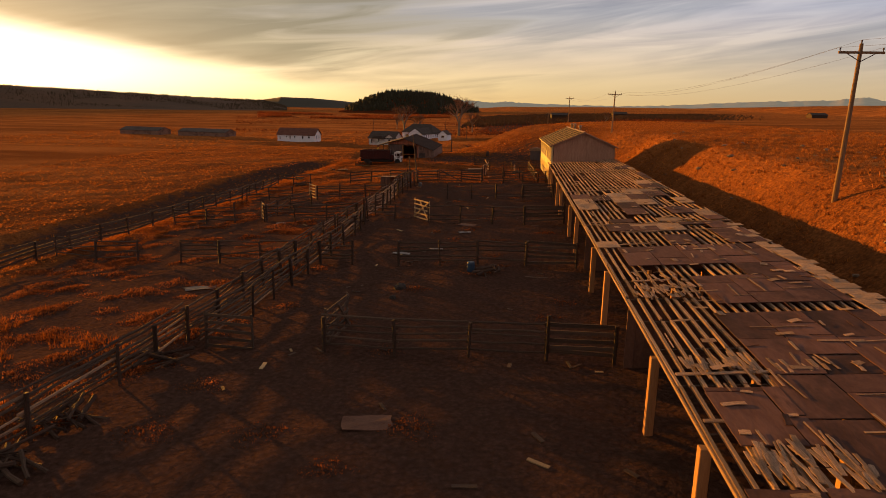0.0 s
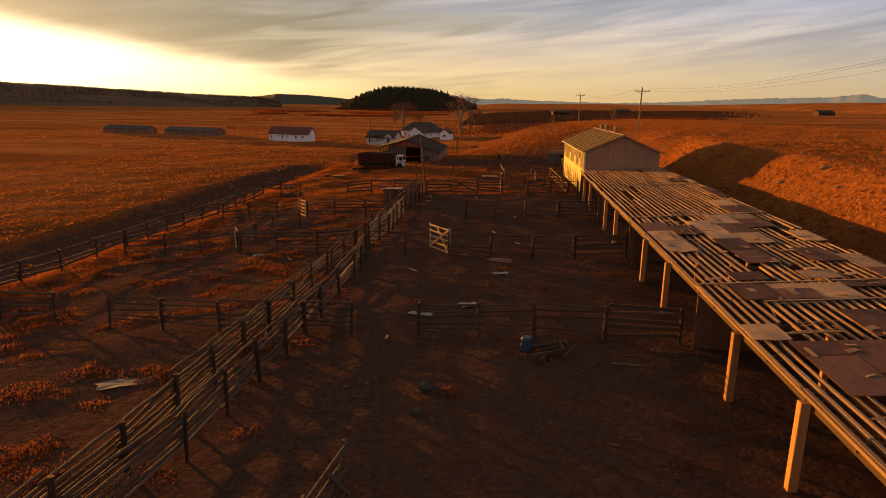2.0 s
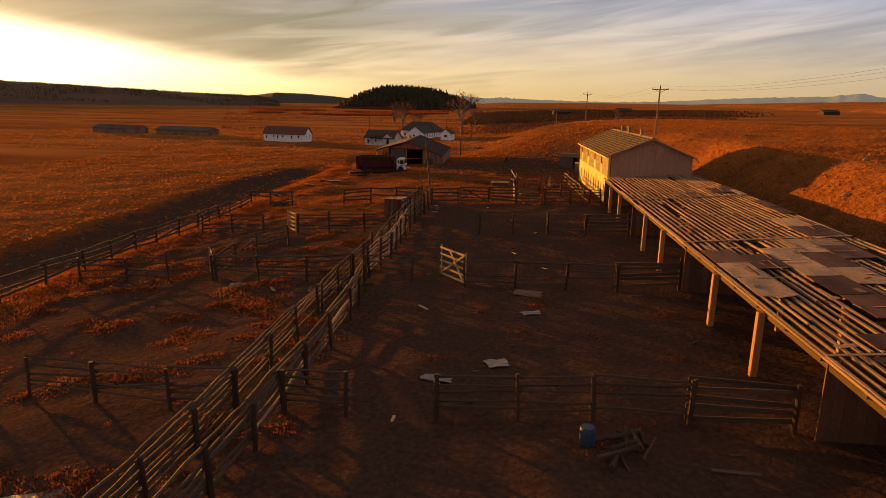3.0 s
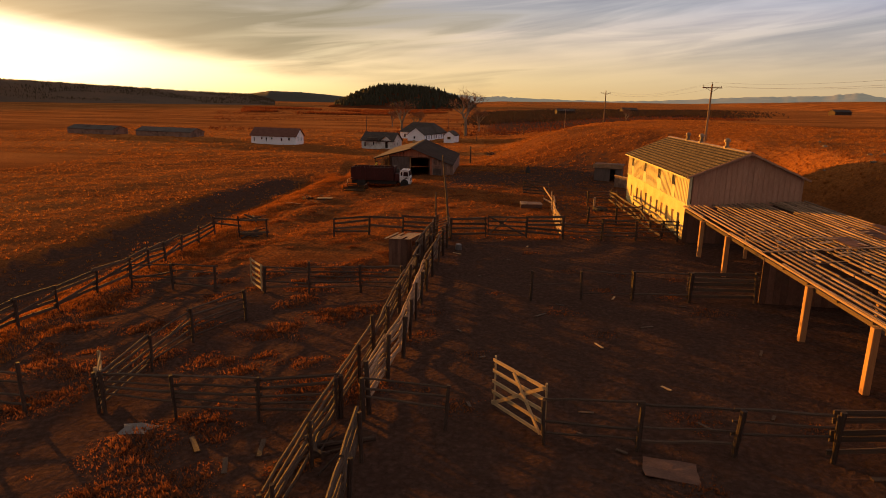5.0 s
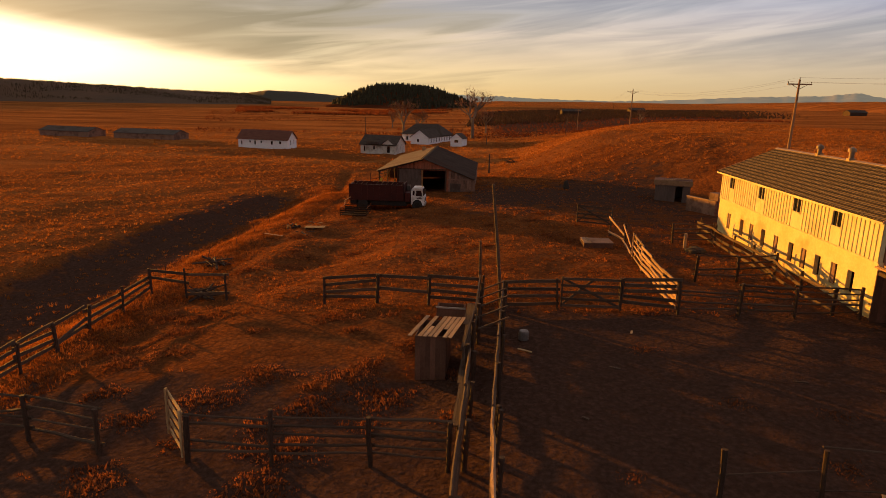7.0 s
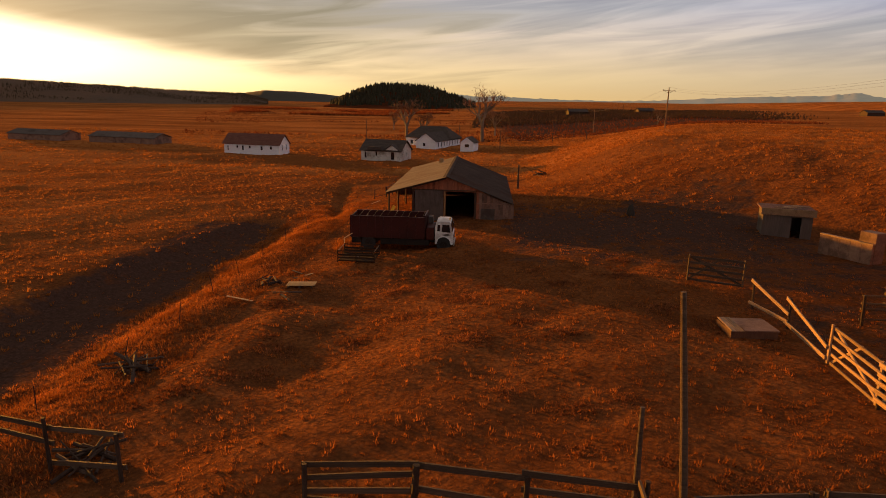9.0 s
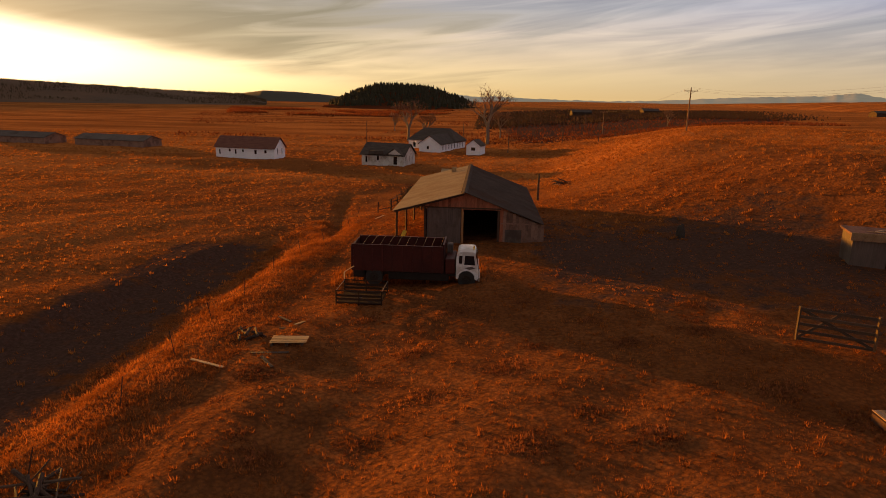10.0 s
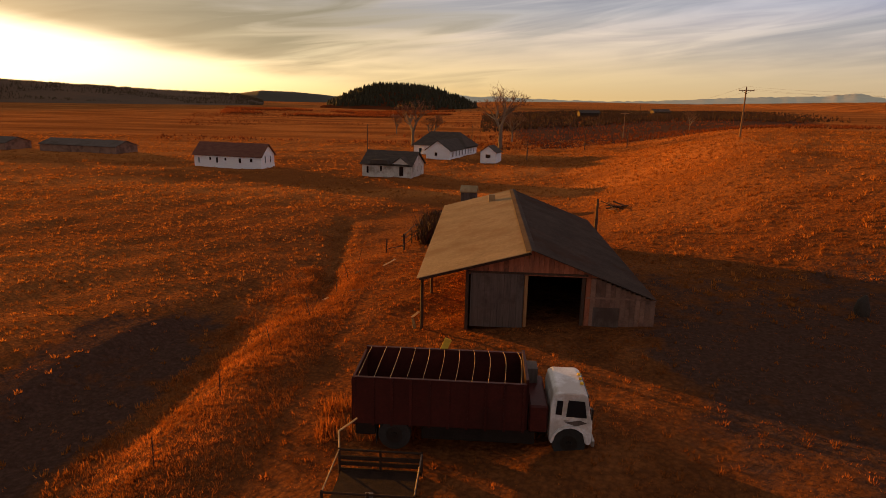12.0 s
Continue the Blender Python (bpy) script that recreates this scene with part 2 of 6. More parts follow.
def ground_material():
    """Dry prairie grass over reddish soil: bare trodden earth in the pens, straw-coloured tufts elsewhere."""
    m = bpy.data.materials.new("prairie_ground")
    m.use_nodes = True
    n = Nodes(m.node_tree)
    co = n("ShaderNodeTexCoord").outputs["Object"]
    wear = n("ShaderNodeAttribute")
    wear.attribute_name = "bare"
    n1 = n("ShaderNodeTexNoise", ("Vector", co), inputs={"Scale": 0.045, "Detail": 6.0, "Roughness": 0.6}).outputs[0]
    n2 = n("ShaderNodeTexNoise", ("Vector", co), inputs={"Scale": 0.55, "Detail": 7.0, "Roughness": 0.65}).outputs[0]
    n3 = n("ShaderNodeTexNoise", ("Vector", co), inputs={"Scale": 4.5, "Detail": 6.0, "Roughness": 0.7}).outputs[0]
    tuft = n("ShaderNodeTexVoronoi", ("Vector", co), inputs={"Scale": 1.7, "Randomness": 1.0}).outputs[0]
    clod = n("ShaderNodeTexVoronoi", ("Vector", co), inputs={"Scale": 5.2, "Randomness": 1.0}).outputs[0]
    straw = n.mix(n("ShaderNodeMapRange", (0, n2), inputs={1: 0.35, 2: 0.65, 3: 0.0, 4: 1.0}).outputs[0], (0.17, 0.060, 0.019), (0.36, 0.132, 0.039))
    straw = n.mix(n("ShaderNodeMapRange", (0, n3), inputs={1: 0.35, 2: 0.7, 3: 0.0, 4: 0.6}).outputs[0], straw, (0.085, 0.038, 0.017))
    straw = n.mix(n("ShaderNodeMapRange", (0, n1), inputs={1: 0.45, 2: 0.62, 3: 0.0, 4: 0.6}).outputs[0], straw, (0.17, 0.058, 0.018))
    place = n("ShaderNodeSeparateXYZ", (0, co))
    # hay marks where straw is lightened to carry sun glare and low light.
    hay = n.math("MAXIMUM", n("ShaderNodeMapRange", (0, place.outputs[0]), inputs={1: -30.0 * U, 2: -62.0 * U, 3: 0.0, 4: 1.0}).outputs[0], n("ShaderNodeMapRange", (0, place.outputs[1]), inputs={1: 122.0 * U, 2: 170.0 * U, 3: 0.0, 4: 1.0}).outputs[0])
    hay = n.math("MAXIMUM", hay, n("ShaderNodeMapRange", (0, place.outputs[0]), inputs={1: 15.0 * U, 2: 21.0 * U, 3: 0.0, 4: 1.0}).outputs[0])
    band = n("ShaderNodeTexNoise", ("Vector", n("ShaderNodeMapping", (0, co), inputs={3: (0.25, 1.0, 1.0)}).outputs[0]), inputs={"Scale": 0.05, "Detail": 5.0, "Roughness": 0.6}).outputs[0]
    pale = n.mix(n("ShaderNodeMapRange", (0, band), inputs={1: 0.38, 2: 0.6, 3: 0.0, 4: 1.0}).outputs[0], (0.29, 0.099, 0.025), (0.60, 0.225, 0.057))
    pale = n.mix(n("ShaderNodeMapRange", (0, n3), inputs={1: 0.4, 2: 0.7, 3: 0.0, 4: 0.5}).outputs[0], pale, (0.16, 0.066, 0.024))
    straw = n.mix(n.math("MULTIPLY", hay, 0.85), straw, pale)
    soil = n.mix(n("ShaderNodeMapRange", (0, n3), inputs={1: 0.3, 2: 0.7, 3: 0.0, 4: 1.0}).outputs[0], (0.050, 0.030, 0.0225), (0.108, 0.060, 0.043))
    f = n("ShaderNodeMapRange", (0, n.math("ADD", wear.outputs["Fac"], n.math("MULTIPLY", n.math("ADD", n2, -0.5), 1.7))), inputs={1: 0.35, 2: 0.65, 3: 0.0, 4: 1.0}).outputs[0]
    col = n.mix(f, straw, soil)
    col = n.mix(n("ShaderNodeMapRange", (0, clod), inputs={1: 0.25, 2: 0.75, 3: 0.0, 4: 0.4}).outputs[0], col, (0.042, 0.020, 0.012))
    lumps = n.math("ADD", n.math("ADD", n.math("MULTIPLY", n3, 0.30), n.math("MULTIPLY", n.math("SUBTRACT", 1.0, clod), 0.13)), n.math("MULTIPLY", n.math("SUBTRACT", 1.0, tuft), 0.26))
    relief = n.math("MULTIPLY", lumps, n.math("SUBTRACT", 1.0, n.math("MULTIPLY", f, 0.45)))
    b = n("ShaderNodeBump", ("Height", n.math("ADD", relief, n.math("MULTIPLY", n2, 0.25))), inputs={"Strength": 0.9, "Distance": 1.0})
    s = n("ShaderNodeBsdfPrincipled", ("Base Color", col), ("Normal", b.outputs[0]), inputs={"Roughness": 1.0, "Specular IOR Level": 0.0})
    n("ShaderNodeOutputMaterial", (0, s.outputs[0]))
    return m


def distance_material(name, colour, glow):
    """Far hills; the haze of the air is put in as emission."""
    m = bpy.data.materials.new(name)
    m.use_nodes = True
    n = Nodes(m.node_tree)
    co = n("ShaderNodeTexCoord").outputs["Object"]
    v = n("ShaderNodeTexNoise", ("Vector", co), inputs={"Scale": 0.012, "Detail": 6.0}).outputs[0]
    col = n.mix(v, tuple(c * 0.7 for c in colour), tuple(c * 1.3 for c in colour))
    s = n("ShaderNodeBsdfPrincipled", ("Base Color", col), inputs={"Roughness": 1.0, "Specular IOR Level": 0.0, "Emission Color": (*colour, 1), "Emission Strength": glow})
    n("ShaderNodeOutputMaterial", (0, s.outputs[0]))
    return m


M_GROUND = ground_material()


def straw_material(name, low, high, old, clear=0.42, scale=0.5):
    """Thin dry blades or twigs that let some light through."""
    m = bpy.data.materials.new(name)
    m.use_nodes = True
    n = Nodes(m.node_tree)
    co = n("ShaderNodeTexCoord").outputs["Object"]
    a = n("ShaderNodeTexNoise", ("Vector", co), inputs={"Scale": scale, "Detail": 4.0}).outputs[0]
    i = n("ShaderNodeNewGeometry").outputs["Random Per Island"]
    col = n.mix(n("ShaderNodeMapRange", (0, a), inputs={1: 0.35, 2: 0.65, 3: 0.0, 4: 1.0}).outputs[0], low, high)
    col = n.mix(n.math("MULTIPLY", i, 0.65), col, old)
    d = n("ShaderNodeBsdfDiffuse", (0, col))
    t = n("ShaderNodeBsdfTranslucent", (0, col))
    mix = n("ShaderNodeMixShader", (1, d.outputs[0]), (2, t.outputs[0]), inputs={0: clear})
    n("ShaderNodeOutputMaterial", (0, mix.outputs[0]))
    return m


M_STRAW = straw_material("dry_grass_blades", (0.23, 0.070, 0.016), (0.52, 0.172, 0.040), (0.10, 0.040, 0.014))
M_WEED = straw_material("russet_weeds", (0.17, 0.056, 0.022), (0.34, 0.122, 0.045), (0.08, 0.034, 0.018))
# Lighter straw: glare over the field and lit bank put into the blades.
M_LITSTRAW = straw_material("sun_brightened_straw", (0.29, 0.098, 0.021), (0.58, 0.225, 0.052), (0.12, 0.045, 0.014))
M_BRUSH = straw_material("rust_coloured_brush", (0.13, 0.036, 0.015), (0.26, 0.080, 0.031), (0.06, 0.022, 0.012), 0.45, 0.03)
# Both far materials glow a little in place of hazy air.
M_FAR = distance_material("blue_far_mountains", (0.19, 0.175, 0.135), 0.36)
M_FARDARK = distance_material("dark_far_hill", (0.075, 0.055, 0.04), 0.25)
M_MIDHILL = material("brown_ridge", (0.035, 0.018, 0.008), (0.085, 0.038, 0.015), scale=0.01, fine=0.12, bump=0.0)


# ---- making things ----
def box(bm, x0, x1, y0, y1, z0, z1):
    v = [bm.verts.new(c) for c in ((x0, y0, z0), (x1, y0, z0), (x1, y1, z0), (x0, y1, z0), (x0, y0, z1), (x1, y0, z1), (x1, y1, z1), (x0, y1, z1))]
    for f in ((3, 2, 1, 0), (4, 5, 6, 7), (0, 1, 5, 4), (1, 2, 6, 5), (2, 3, 7, 6), (3, 0, 4, 7)):
        bm.faces.new([v[k] for k in f])
    return bm


def beam(bm, p, q, w, h):
    """A squared timber from p to q."""
    p, q = Vector(p), Vector(q)
    d = q - p
    m = Matrix.Translation(p) @ d.to_track_quat("X", "Z").to_matrix().to_4x4()
    tmp = [m @ Vector(c) for c in ((0, -w / 2, -h / 2), (d.length, -w / 2, -h / 2), (d.length, w / 2, -h / 2), (0, w / 2, -h / 2), (0, -w / 2, h / 2), (d.length, -w / 2, h / 2), (d.length, w / 2, h / 2), (0, w / 2, h / 2))]
    v = [bm.verts.new(c) for c in tmp]
    for f in ((3, 2, 1, 0), (4, 5, 6, 7), (0, 1, 5, 4), (1, 2, 6, 5), (2, 3, 7, 6), (3, 0, 4, 7)):
        bm.faces.new([v[k] for k in f])
    return bm


def tube(bm, p, q, r0, r1, n=8):
    """A tapered round from p to q."""
    p, q = Vector(p), Vector(q)
    turn = (q - p).to_track_quat("Z", "Y")
    rings = []
    for c, r in ((p, r0), (q, r1)):
        rings.append([bm.verts.new(c + turn @ Vector((r * math.cos(math.tau * k / n), r * math.sin(math.tau * k / n), 0))) for k in range(n)])
    for k in range(n):
        bm.faces.new((rings[0][k], rings[0][(k + 1) % n], rings[1][(k + 1) % n], rings[1][k]))
    bm.faces.new(rings[0][::-1])
    bm.faces.new(rings[1])
    return bm


def prism(bm, outline, y0, y1):
    """An outline of (x, z) drawn out along y."""
    a = [bm.verts.new((x, y0, z)) for x, z in outline]
    b = [bm.verts.new((x, y1, z)) for x, z in outline]
    k = len(outline)
    bm.faces.new(a)
    bm.faces.new(b[::-1])
    for i in range(k):
        bm.faces.new((a[i], b[i], b[(i + 1) % k], a[(i + 1) % k]))
    bmesh.ops.recalc_face_normals(bm, faces=bm.faces)
    return bm


def finish(bm, name, mat, bevel=0.0):
    if bevel:
        bmesh.ops.bevel(bm, geom=bm.edges[:], offset=bevel, segments=1, affect="EDGES")
    for v in bm.verts:
        v.co *= U
    me = bpy.data.meshes.new(name)
    bm.to_mesh(me)
    bm.free()
    me.materials.append(mat)
    return me


def part(name, bm, mat, parent=None, label="", at=(0, 0, 0), rz=0.0, bevel=0.0):
    """One mesh object from a bmesh in plan units, under a thing (or on its own), at a place of that thing."""
    ob = new(name, finish(bm, name, mat, bevel))
    ob.parent = parent
    ob.matrix_basis = Matrix.Translation(Vector(at) * U) @ pose(0, 0, 0, 0, 0, rz)
    if label:
        ob["label"] = label
    return ob


def thing(name, at, label, category, group="", rz=0.0, kind=""):
    ob = new(name)
    ob.empty_display_size = 0.3
    ob.matrix_basis = Matrix.Translation(Vector(at) * U) @ pose(0, 0, 0, 0, 0, rz)
    return tagged(ob, label, category, group, kind)


def unit_board(name, mat, kinks=0.0, sides=4, seed=1, slim=0.85):
    """A board or round pole one unit long along x, with a slightly uneven outline; pieces share it."""
    r = random.Random(seed)
    bm = bmesh.new()
    rings = []
    for i in range(4):
        off = (r.uniform(-kinks, kinks), r.uniform(-kinks, kinks)) if 0 < i < 3 else (0, 0)
        rad = 0.5 * r.uniform(slim, 1.0)
        rings.append([bm.verts.new((i / 3, off[0] + rad * math.cos(math.tau * (k + 0.5) / sides) * (1.414 if sides == 4 else 1), off[1] + rad * math.sin(math.tau * (k + 0.5) / sides) * (1.414 if sides == 4 else 1))) for k in range(sides)])
    for a, b in zip(rings, rings[1:]):
        for k in range(sides):
            bm.faces.new((a[k], a[(k + 1) % sides], b[(k + 1) % sides], b[k]))
    bm.faces.new(rings[0][::-1])
    bm.faces.new(rings[-1])
    bmesh.ops.recalc_face_normals(bm, faces=bm.faces)
    me = bpy.data.meshes.new(name)
    bm.to_mesh(me)
    bm.free()
    me.materials.append(mat)
    return me


RAILS = [unit_board("rail", M_RAIL, 0.35, 6, s) for s in range(4)]
POSTS = [unit_board("post", M_POST, 0.12, 7, s + 10) for s in range(3)]
BOARDS = [unit_board("board", M_RAIL, 0.06, 4, s + 20) for s in range(3)]
BRIGHTS = [unit_board("board", M_BRIGHT, 0.06, 4, s + 30) for s in range(2)]
PURLINS = [unit_board("purlin", M_PURLIN, 0.10, 4, s + 40) for s in range(4)]
PLIES = [unit_board("roof_panel", M_PLY, 0.01, 4, 50, 0.97)]
SCRAPS = [unit_board("scrap", M_PALE, 0.05, 4, 53, 0.6), unit_board("scrap", M_PLY, 0.05, 4, 54, 0.6)]
PALES = [unit_board("roof_panel", M_PALE, 0.04, 4, 51, 0.9)]


def piece(name, mesh, parent, p, q, w, h, roll=0.0):
    """A board of width w and height h from p to q (plan units, in the parent's space), on a shared mesh."""
    p, q = Vector(p) * U, Vector(q) * U
    d = q - p
    ob = new(name, mesh)
    ob.parent = parent
    ob.matrix_basis = Matrix.Translation(p) @ d.to_track_quat("X", "Z").to_matrix().to_4x4() @ pose(0, 0, 0, roll) @ Matrix.Diagonal((d.length, w * U, h * U, 1))
    return ob


# ---- the land ----
def smooth(a, b, x):
    t = np.clip((x - a) / (b - a), 0, 1)
    return t * t * (3 - 2 * t)


def land(x, y):
    """Height of the ground, in plan units; takes numbers or arrays."""
    x, y = np.asarray(x, float), np.asarray(y, float)
    base = np.interp(x, (-400, -90, -45, -28, -20, -8, 5), (-2.5, -2.6, -2.2, -1.9, -1.0, -0.3, 0.05))
    base = base - np.interp(y, (110, 180), (0, 0.9)) * smooth(-45, -25, x) - np.interp(y, (110, 180), (0, 0.5)) * (1 - smooth(-45, -25, x))
    low = np.interp(x, (-400, -90, -20, 5), (-3.0, -3.1, -2.6, -1.4))
    up = smooth(112, 165, y)
    base = base * (1 - up) + low * up
    # the sunk strip and the low bank beside the pens
    mid = np.interp(y, (20, 50, 85, 118), (-35.5, -33.5, -33.2, -32.5))
    sink = smooth(15, 45, y) * (1 - smooth(112, 122, y))
    cut = np.interp(y, (92, 118), (0, 3.6))
    base = base - 0.6 * sink * smooth(-4.6, -3.4, x - mid - cut) * (1 - smooth(2.6, 4.9, x - mid))
    base = base + 0.18 * sink * np.exp(-((x - mid - 5.8) / 1.3) ** 2)
    # a second hollow further up
    base = base - 0.5 * np.exp(-((y - 172) / 7) ** 2) * smooth(-75, -60, x) * (1 - smooth(-20, -10, x))
    # a narrow gully beside the barn
    gully = x + 27.0 + 0.173 * (y - 117.0)
    base = base - 0.42 * np.exp(-(gully / 0.85) ** 2) * smooth(114, 119, y) * (1 - smooth(140, 146, y))
    # a low swell in the yard and the hollow behind it
    span = smooth(77, 83, y) * (1 - smooth(93, 98, y))
    wave = 0.4 * np.sin(0.7 * y) + 0.3 * np.sin(1.3 * y + 1)
    base = base + span * (0.24 * np.exp(-((x + 23.4 + 0.6 * wave) / 1.5) ** 2) - 0.36 * np.exp(-((x + 19.6 + wave) / 2.6) ** 2))
    # the bank behind the sheds and the bench above it
    toe = np.interp(y, (-40, 20, 60, 95, 105, 112, 118, 124, 131, 142, 152, 180, 230, 300), (12.2, 12.2, 12.4, 14.5, 9.5, 4.0, -2.5, -8.0, -12.0, -12.0, -10.0, -8.0, -4.0, 10.0))
    width = np.interp(y, (60, 100, 118, 131, 142, 180, 300), (8.5, 9.5, 22, 28, 21, 28, 80))
    top = np.interp(y, (-40, 60, 110, 160, 200, 260, 330), (4.6, 5.2, 4.9, 4.5, 4.3, 4.0, 3.0))
    bank = (top - base) * smooth(0, 1, (x - toe) / width) 
    bench = np.clip(x - toe - width, 0, 500) * 0.012
    z = base + bank + bench * smooth(0, 30, x - toe - width)
    far = smooth(240, 900, y)
    east = smooth(-110, 60, x)
    z = z * (1 - far) + far * (-3.4 * (1 - east) + 1.5 * east + np.interp(y, (300, 1500, 4000), (0, 4.0, 6.0)) * (0.25 + 0.75 * east) + 6.0 * smooth(60, 600, x))
    return z


def hummocks(x, y):
    """Small unevenness of the sod, about -2 to 2."""
    w = 0.0
    for k, (fx, fy, a) in enumerate(((0.9, 0.35, 1.0), (-0.5, 1.1, 0.9), (1.9, 1.3, 0.5), (-2.3, 1.7, 0.4), (0.13, 0.21, 1.6), (-0.23, 0.11, 1.5))):
        w = w + a * np.sin(fx * x + fy * y + 1.7 * k + 1.3 * np.sin(0.37 * x * (k % 3 + 1) * 0.5 - 0.29 * y + k))
    return w


def rough_land(x, y):
    """The same with hummocks: low in the trodden pens, higher in the weedy ones."""
    x, y = np.asarray(x, float), np.asarray(y, float)
    near = (x > -28) & (x < 12) & (y < 74)
    amp = np.where(near, 0.045 + 0.05 * (1 - smooth(-13, -9, x)), 0.09)
    return land(x, y) + amp * hummocks(x, y) * 0.35


def gz(x, y):
    return float(rough_land(x, y))


def spaced(*stops):
    """Coordinates in stretches of (from, to, step)."""
    return np.unique(np.round(np.concatenate([np.arange(a, b, s) for a, b, s in stops]), 3))


gx = spaced((-4200, -800, 200), (-800, -200, 40), (-200, -70, 5), (-70, 45, 0.6), (45, 120, 3), (120, 600, 25), (600, 4300, 200))
gy = spaced((-600, -60, 40), (-60, -10, 5), (-10, 135, 0.6), (135, 260, 1.5), (260, 500, 10), (500, 1500, 60), (1500, 4400, 250))
GX, GY = np.meshgrid(gx, gy)
GZ = rough_land(GX, GY)
nx, ny = len(gx), len(gy)
verts = np.stack([GX.ravel(), GY.ravel(), GZ.ravel()], 1) * U
quad = (np.arange(ny - 1)[:, None] * nx + np.arange(nx - 1)[None, :]).ravel()
faces = np.stack([quad, quad + 1, quad + nx + 1, quad + nx], 1)


def mesh_from(name, verts, faces, mat):
    """A mesh from arrays of corners and of equal-sided faces."""
    me = bpy.data.meshes.new(name)
    k = faces.shape[1]
    me.vertices.add(len(verts))
    me.vertices.foreach_set("co", np.ascontiguousarray(verts, np.float32).ravel())
    me.loops.add(faces.size)
    me.loops.foreach_set("vertex_index", np.ascontiguousarray(faces, np.int32).ravel())
    me.polygons.add(len(faces))
    me.polygons.foreach_set("loop_start", np.arange(0, faces.size, k, dtype=np.int32))
    me.update(calc_edges=True)
    me.materials.append(mat)
    return me


def bareness(x, y):
    """1 on trodden earth (pens, yard track) and soil standing for shade, 0 in grass."""
    pens = smooth(-13.5, -9.5, x) * (1 - smooth(11, 14, x)) * (1 - smooth(71, 76, y)) * smooth(-30, -20, y)
    left = 0.95 * smooth(-29, -26, x) * (1 - smooth(-13.5, -9.5, x)) * (1 - smooth(62, 72, y))
    yard = 0.5 * smooth(-4, 0, x) * (1 - smooth(8, 10, x)) * smooth(70, 76, y) * (1 - smooth(118, 125, y))
    # Bare earth beside the barn, added to darken its cast shadow.
    yard = np.maximum(yard, 0.42 * smooth(-15, -10, x) * (1 - smooth(8, 10, x)) * smooth(93, 99, y) * (1 - smooth(118, 126, y)))
    track = 0.4 * np.exp(-((y - 108 - 0.1 * (x + 5)) / 7) ** 2) * smooth(-14, -10, x) * (1 - smooth(4, 8, x))
    # The sunk strip's shadow is deepened with bare-soil colour.
    ditch = 0.75 * smooth(-38.5, -36.5, x) * (1 - smooth(-32, -29.5, x)) * smooth(30, 50, y) * (1 - smooth(112, 120, y))
    # Shadow over the creek bottom put in as dark soil.
    creek = 0.95 * smooth(222, 245, y) * (1 - smooth(520, 640, y)) * smooth(-0.06, 0.0, x / np.maximum(y, 1)) * (1 - smooth(0.28, 0.36, x / np.maximum(y, 1) + np.clip(300 - y, 0, 80) * 0.003))
    return np.clip(pens + left + yard + track + ditch + creek, 0, 1)


me = mesh_from("ground", verts, faces, M_GROUND)
bare = me.attributes.new("bare", "FLOAT", "POINT")
bare.data.foreach_set("value", bareness(GX, GY).ravel().astype(np.float32))
me.polygons.foreach_set("use_smooth", np.ones(len(faces), bool))
ground = tagged(new("ground", me), "rolling dry prairie with trodden earth in the pens", "ground", kind="structure")


# ---- fences ----
rnd = random.Random(7)
# Paler wood: sunlight on yard boards and alley rail edges put into the colour.
SUNLIT_BOARDS = [unit_board("board", M_PURLIN, 0.06, 4, s + 80) for s in range(2)]
SUNLIT_RAILS = [unit_board("rail", M_PURLIN, 0.3, 6, s + 70) for s in range(3)]


def fence(points, label, rails=4, height=1.35, tall=0.1, mesh=None, thick=0.09, group="corral fences", boards=False, gaps=0.06):
    """Posts at the points, rails between them; each post and rail a piece of its own."""
    x0, y0 = points[0]
    z0 = gz(x0, y0)
    f = thing("fence", (x0, y0, z0), label, "fence", group)
    spots = []
    for (xa, ya), (xb, yb) in zip(points, points[1:]):
        n = max(1, round(math.hypot(xb - xa, yb - ya) / 2.6))
        spots += [(xa + (xb - xa) * k / n, ya + (yb - ya) * k / n) for k in range(n)]
    spots.append(points[-1])
    tops = []
    for x, y in spots:
        z = gz(x, y)
        h = height + rnd.uniform(min(-0.06, tall), tall) + (0.3 if rnd.random() < 0.08 else 0)
        lean = (rnd.uniform(-0.09, 0.09), rnd.uniform(-0.09, 0.09))
        w = rnd.uniform(0.11, 0.18)
        piece("post", rnd.choice(POSTS), f, (x - x0, y - y0, z - z0 - 0.3), (x - x0 + lean[0], y - y0 + lean[1], z - z0 + h), w, w)
    for (xa, ya), (xb, yb) in zip(spots, spots[1:]):
        za, zb = gz(xa, ya) - z0, gz(xb, yb) - z0
        n = Vector((-(yb - ya), xb - xa, 0)).normalized() * 0.12
        for k in range(rails):
            if rnd.random() < gaps:
                continue
            h = height * (0.22 + 0.74 * k / max(1, rails - 1))
            sag = (rnd.uniform(-0.075, 0.075), rnd.uniform(-0.075, 0.075))
            if rnd.random() < 0.07:
                sag = (rnd.choice((-0.45, 0)) * h, 0)
            over = 0.04
            p = Vector((xa - x0, ya - y0, za + h + sag[0])) + n
            q = Vector((xb - x0, yb - y0, zb + h + sag[1])) + n
            d = (q - p) * over
            if boards:
                piece("rail", rnd.choice(mesh or BOARDS), f, p - d, q + d, 0.05, 0.15)
            else:
                t = thick * rnd.uniform(0.8, 1.25)
                piece("rail", rnd.choice(mesh or RAILS), f, p - d, q + d, t, t)
    return f


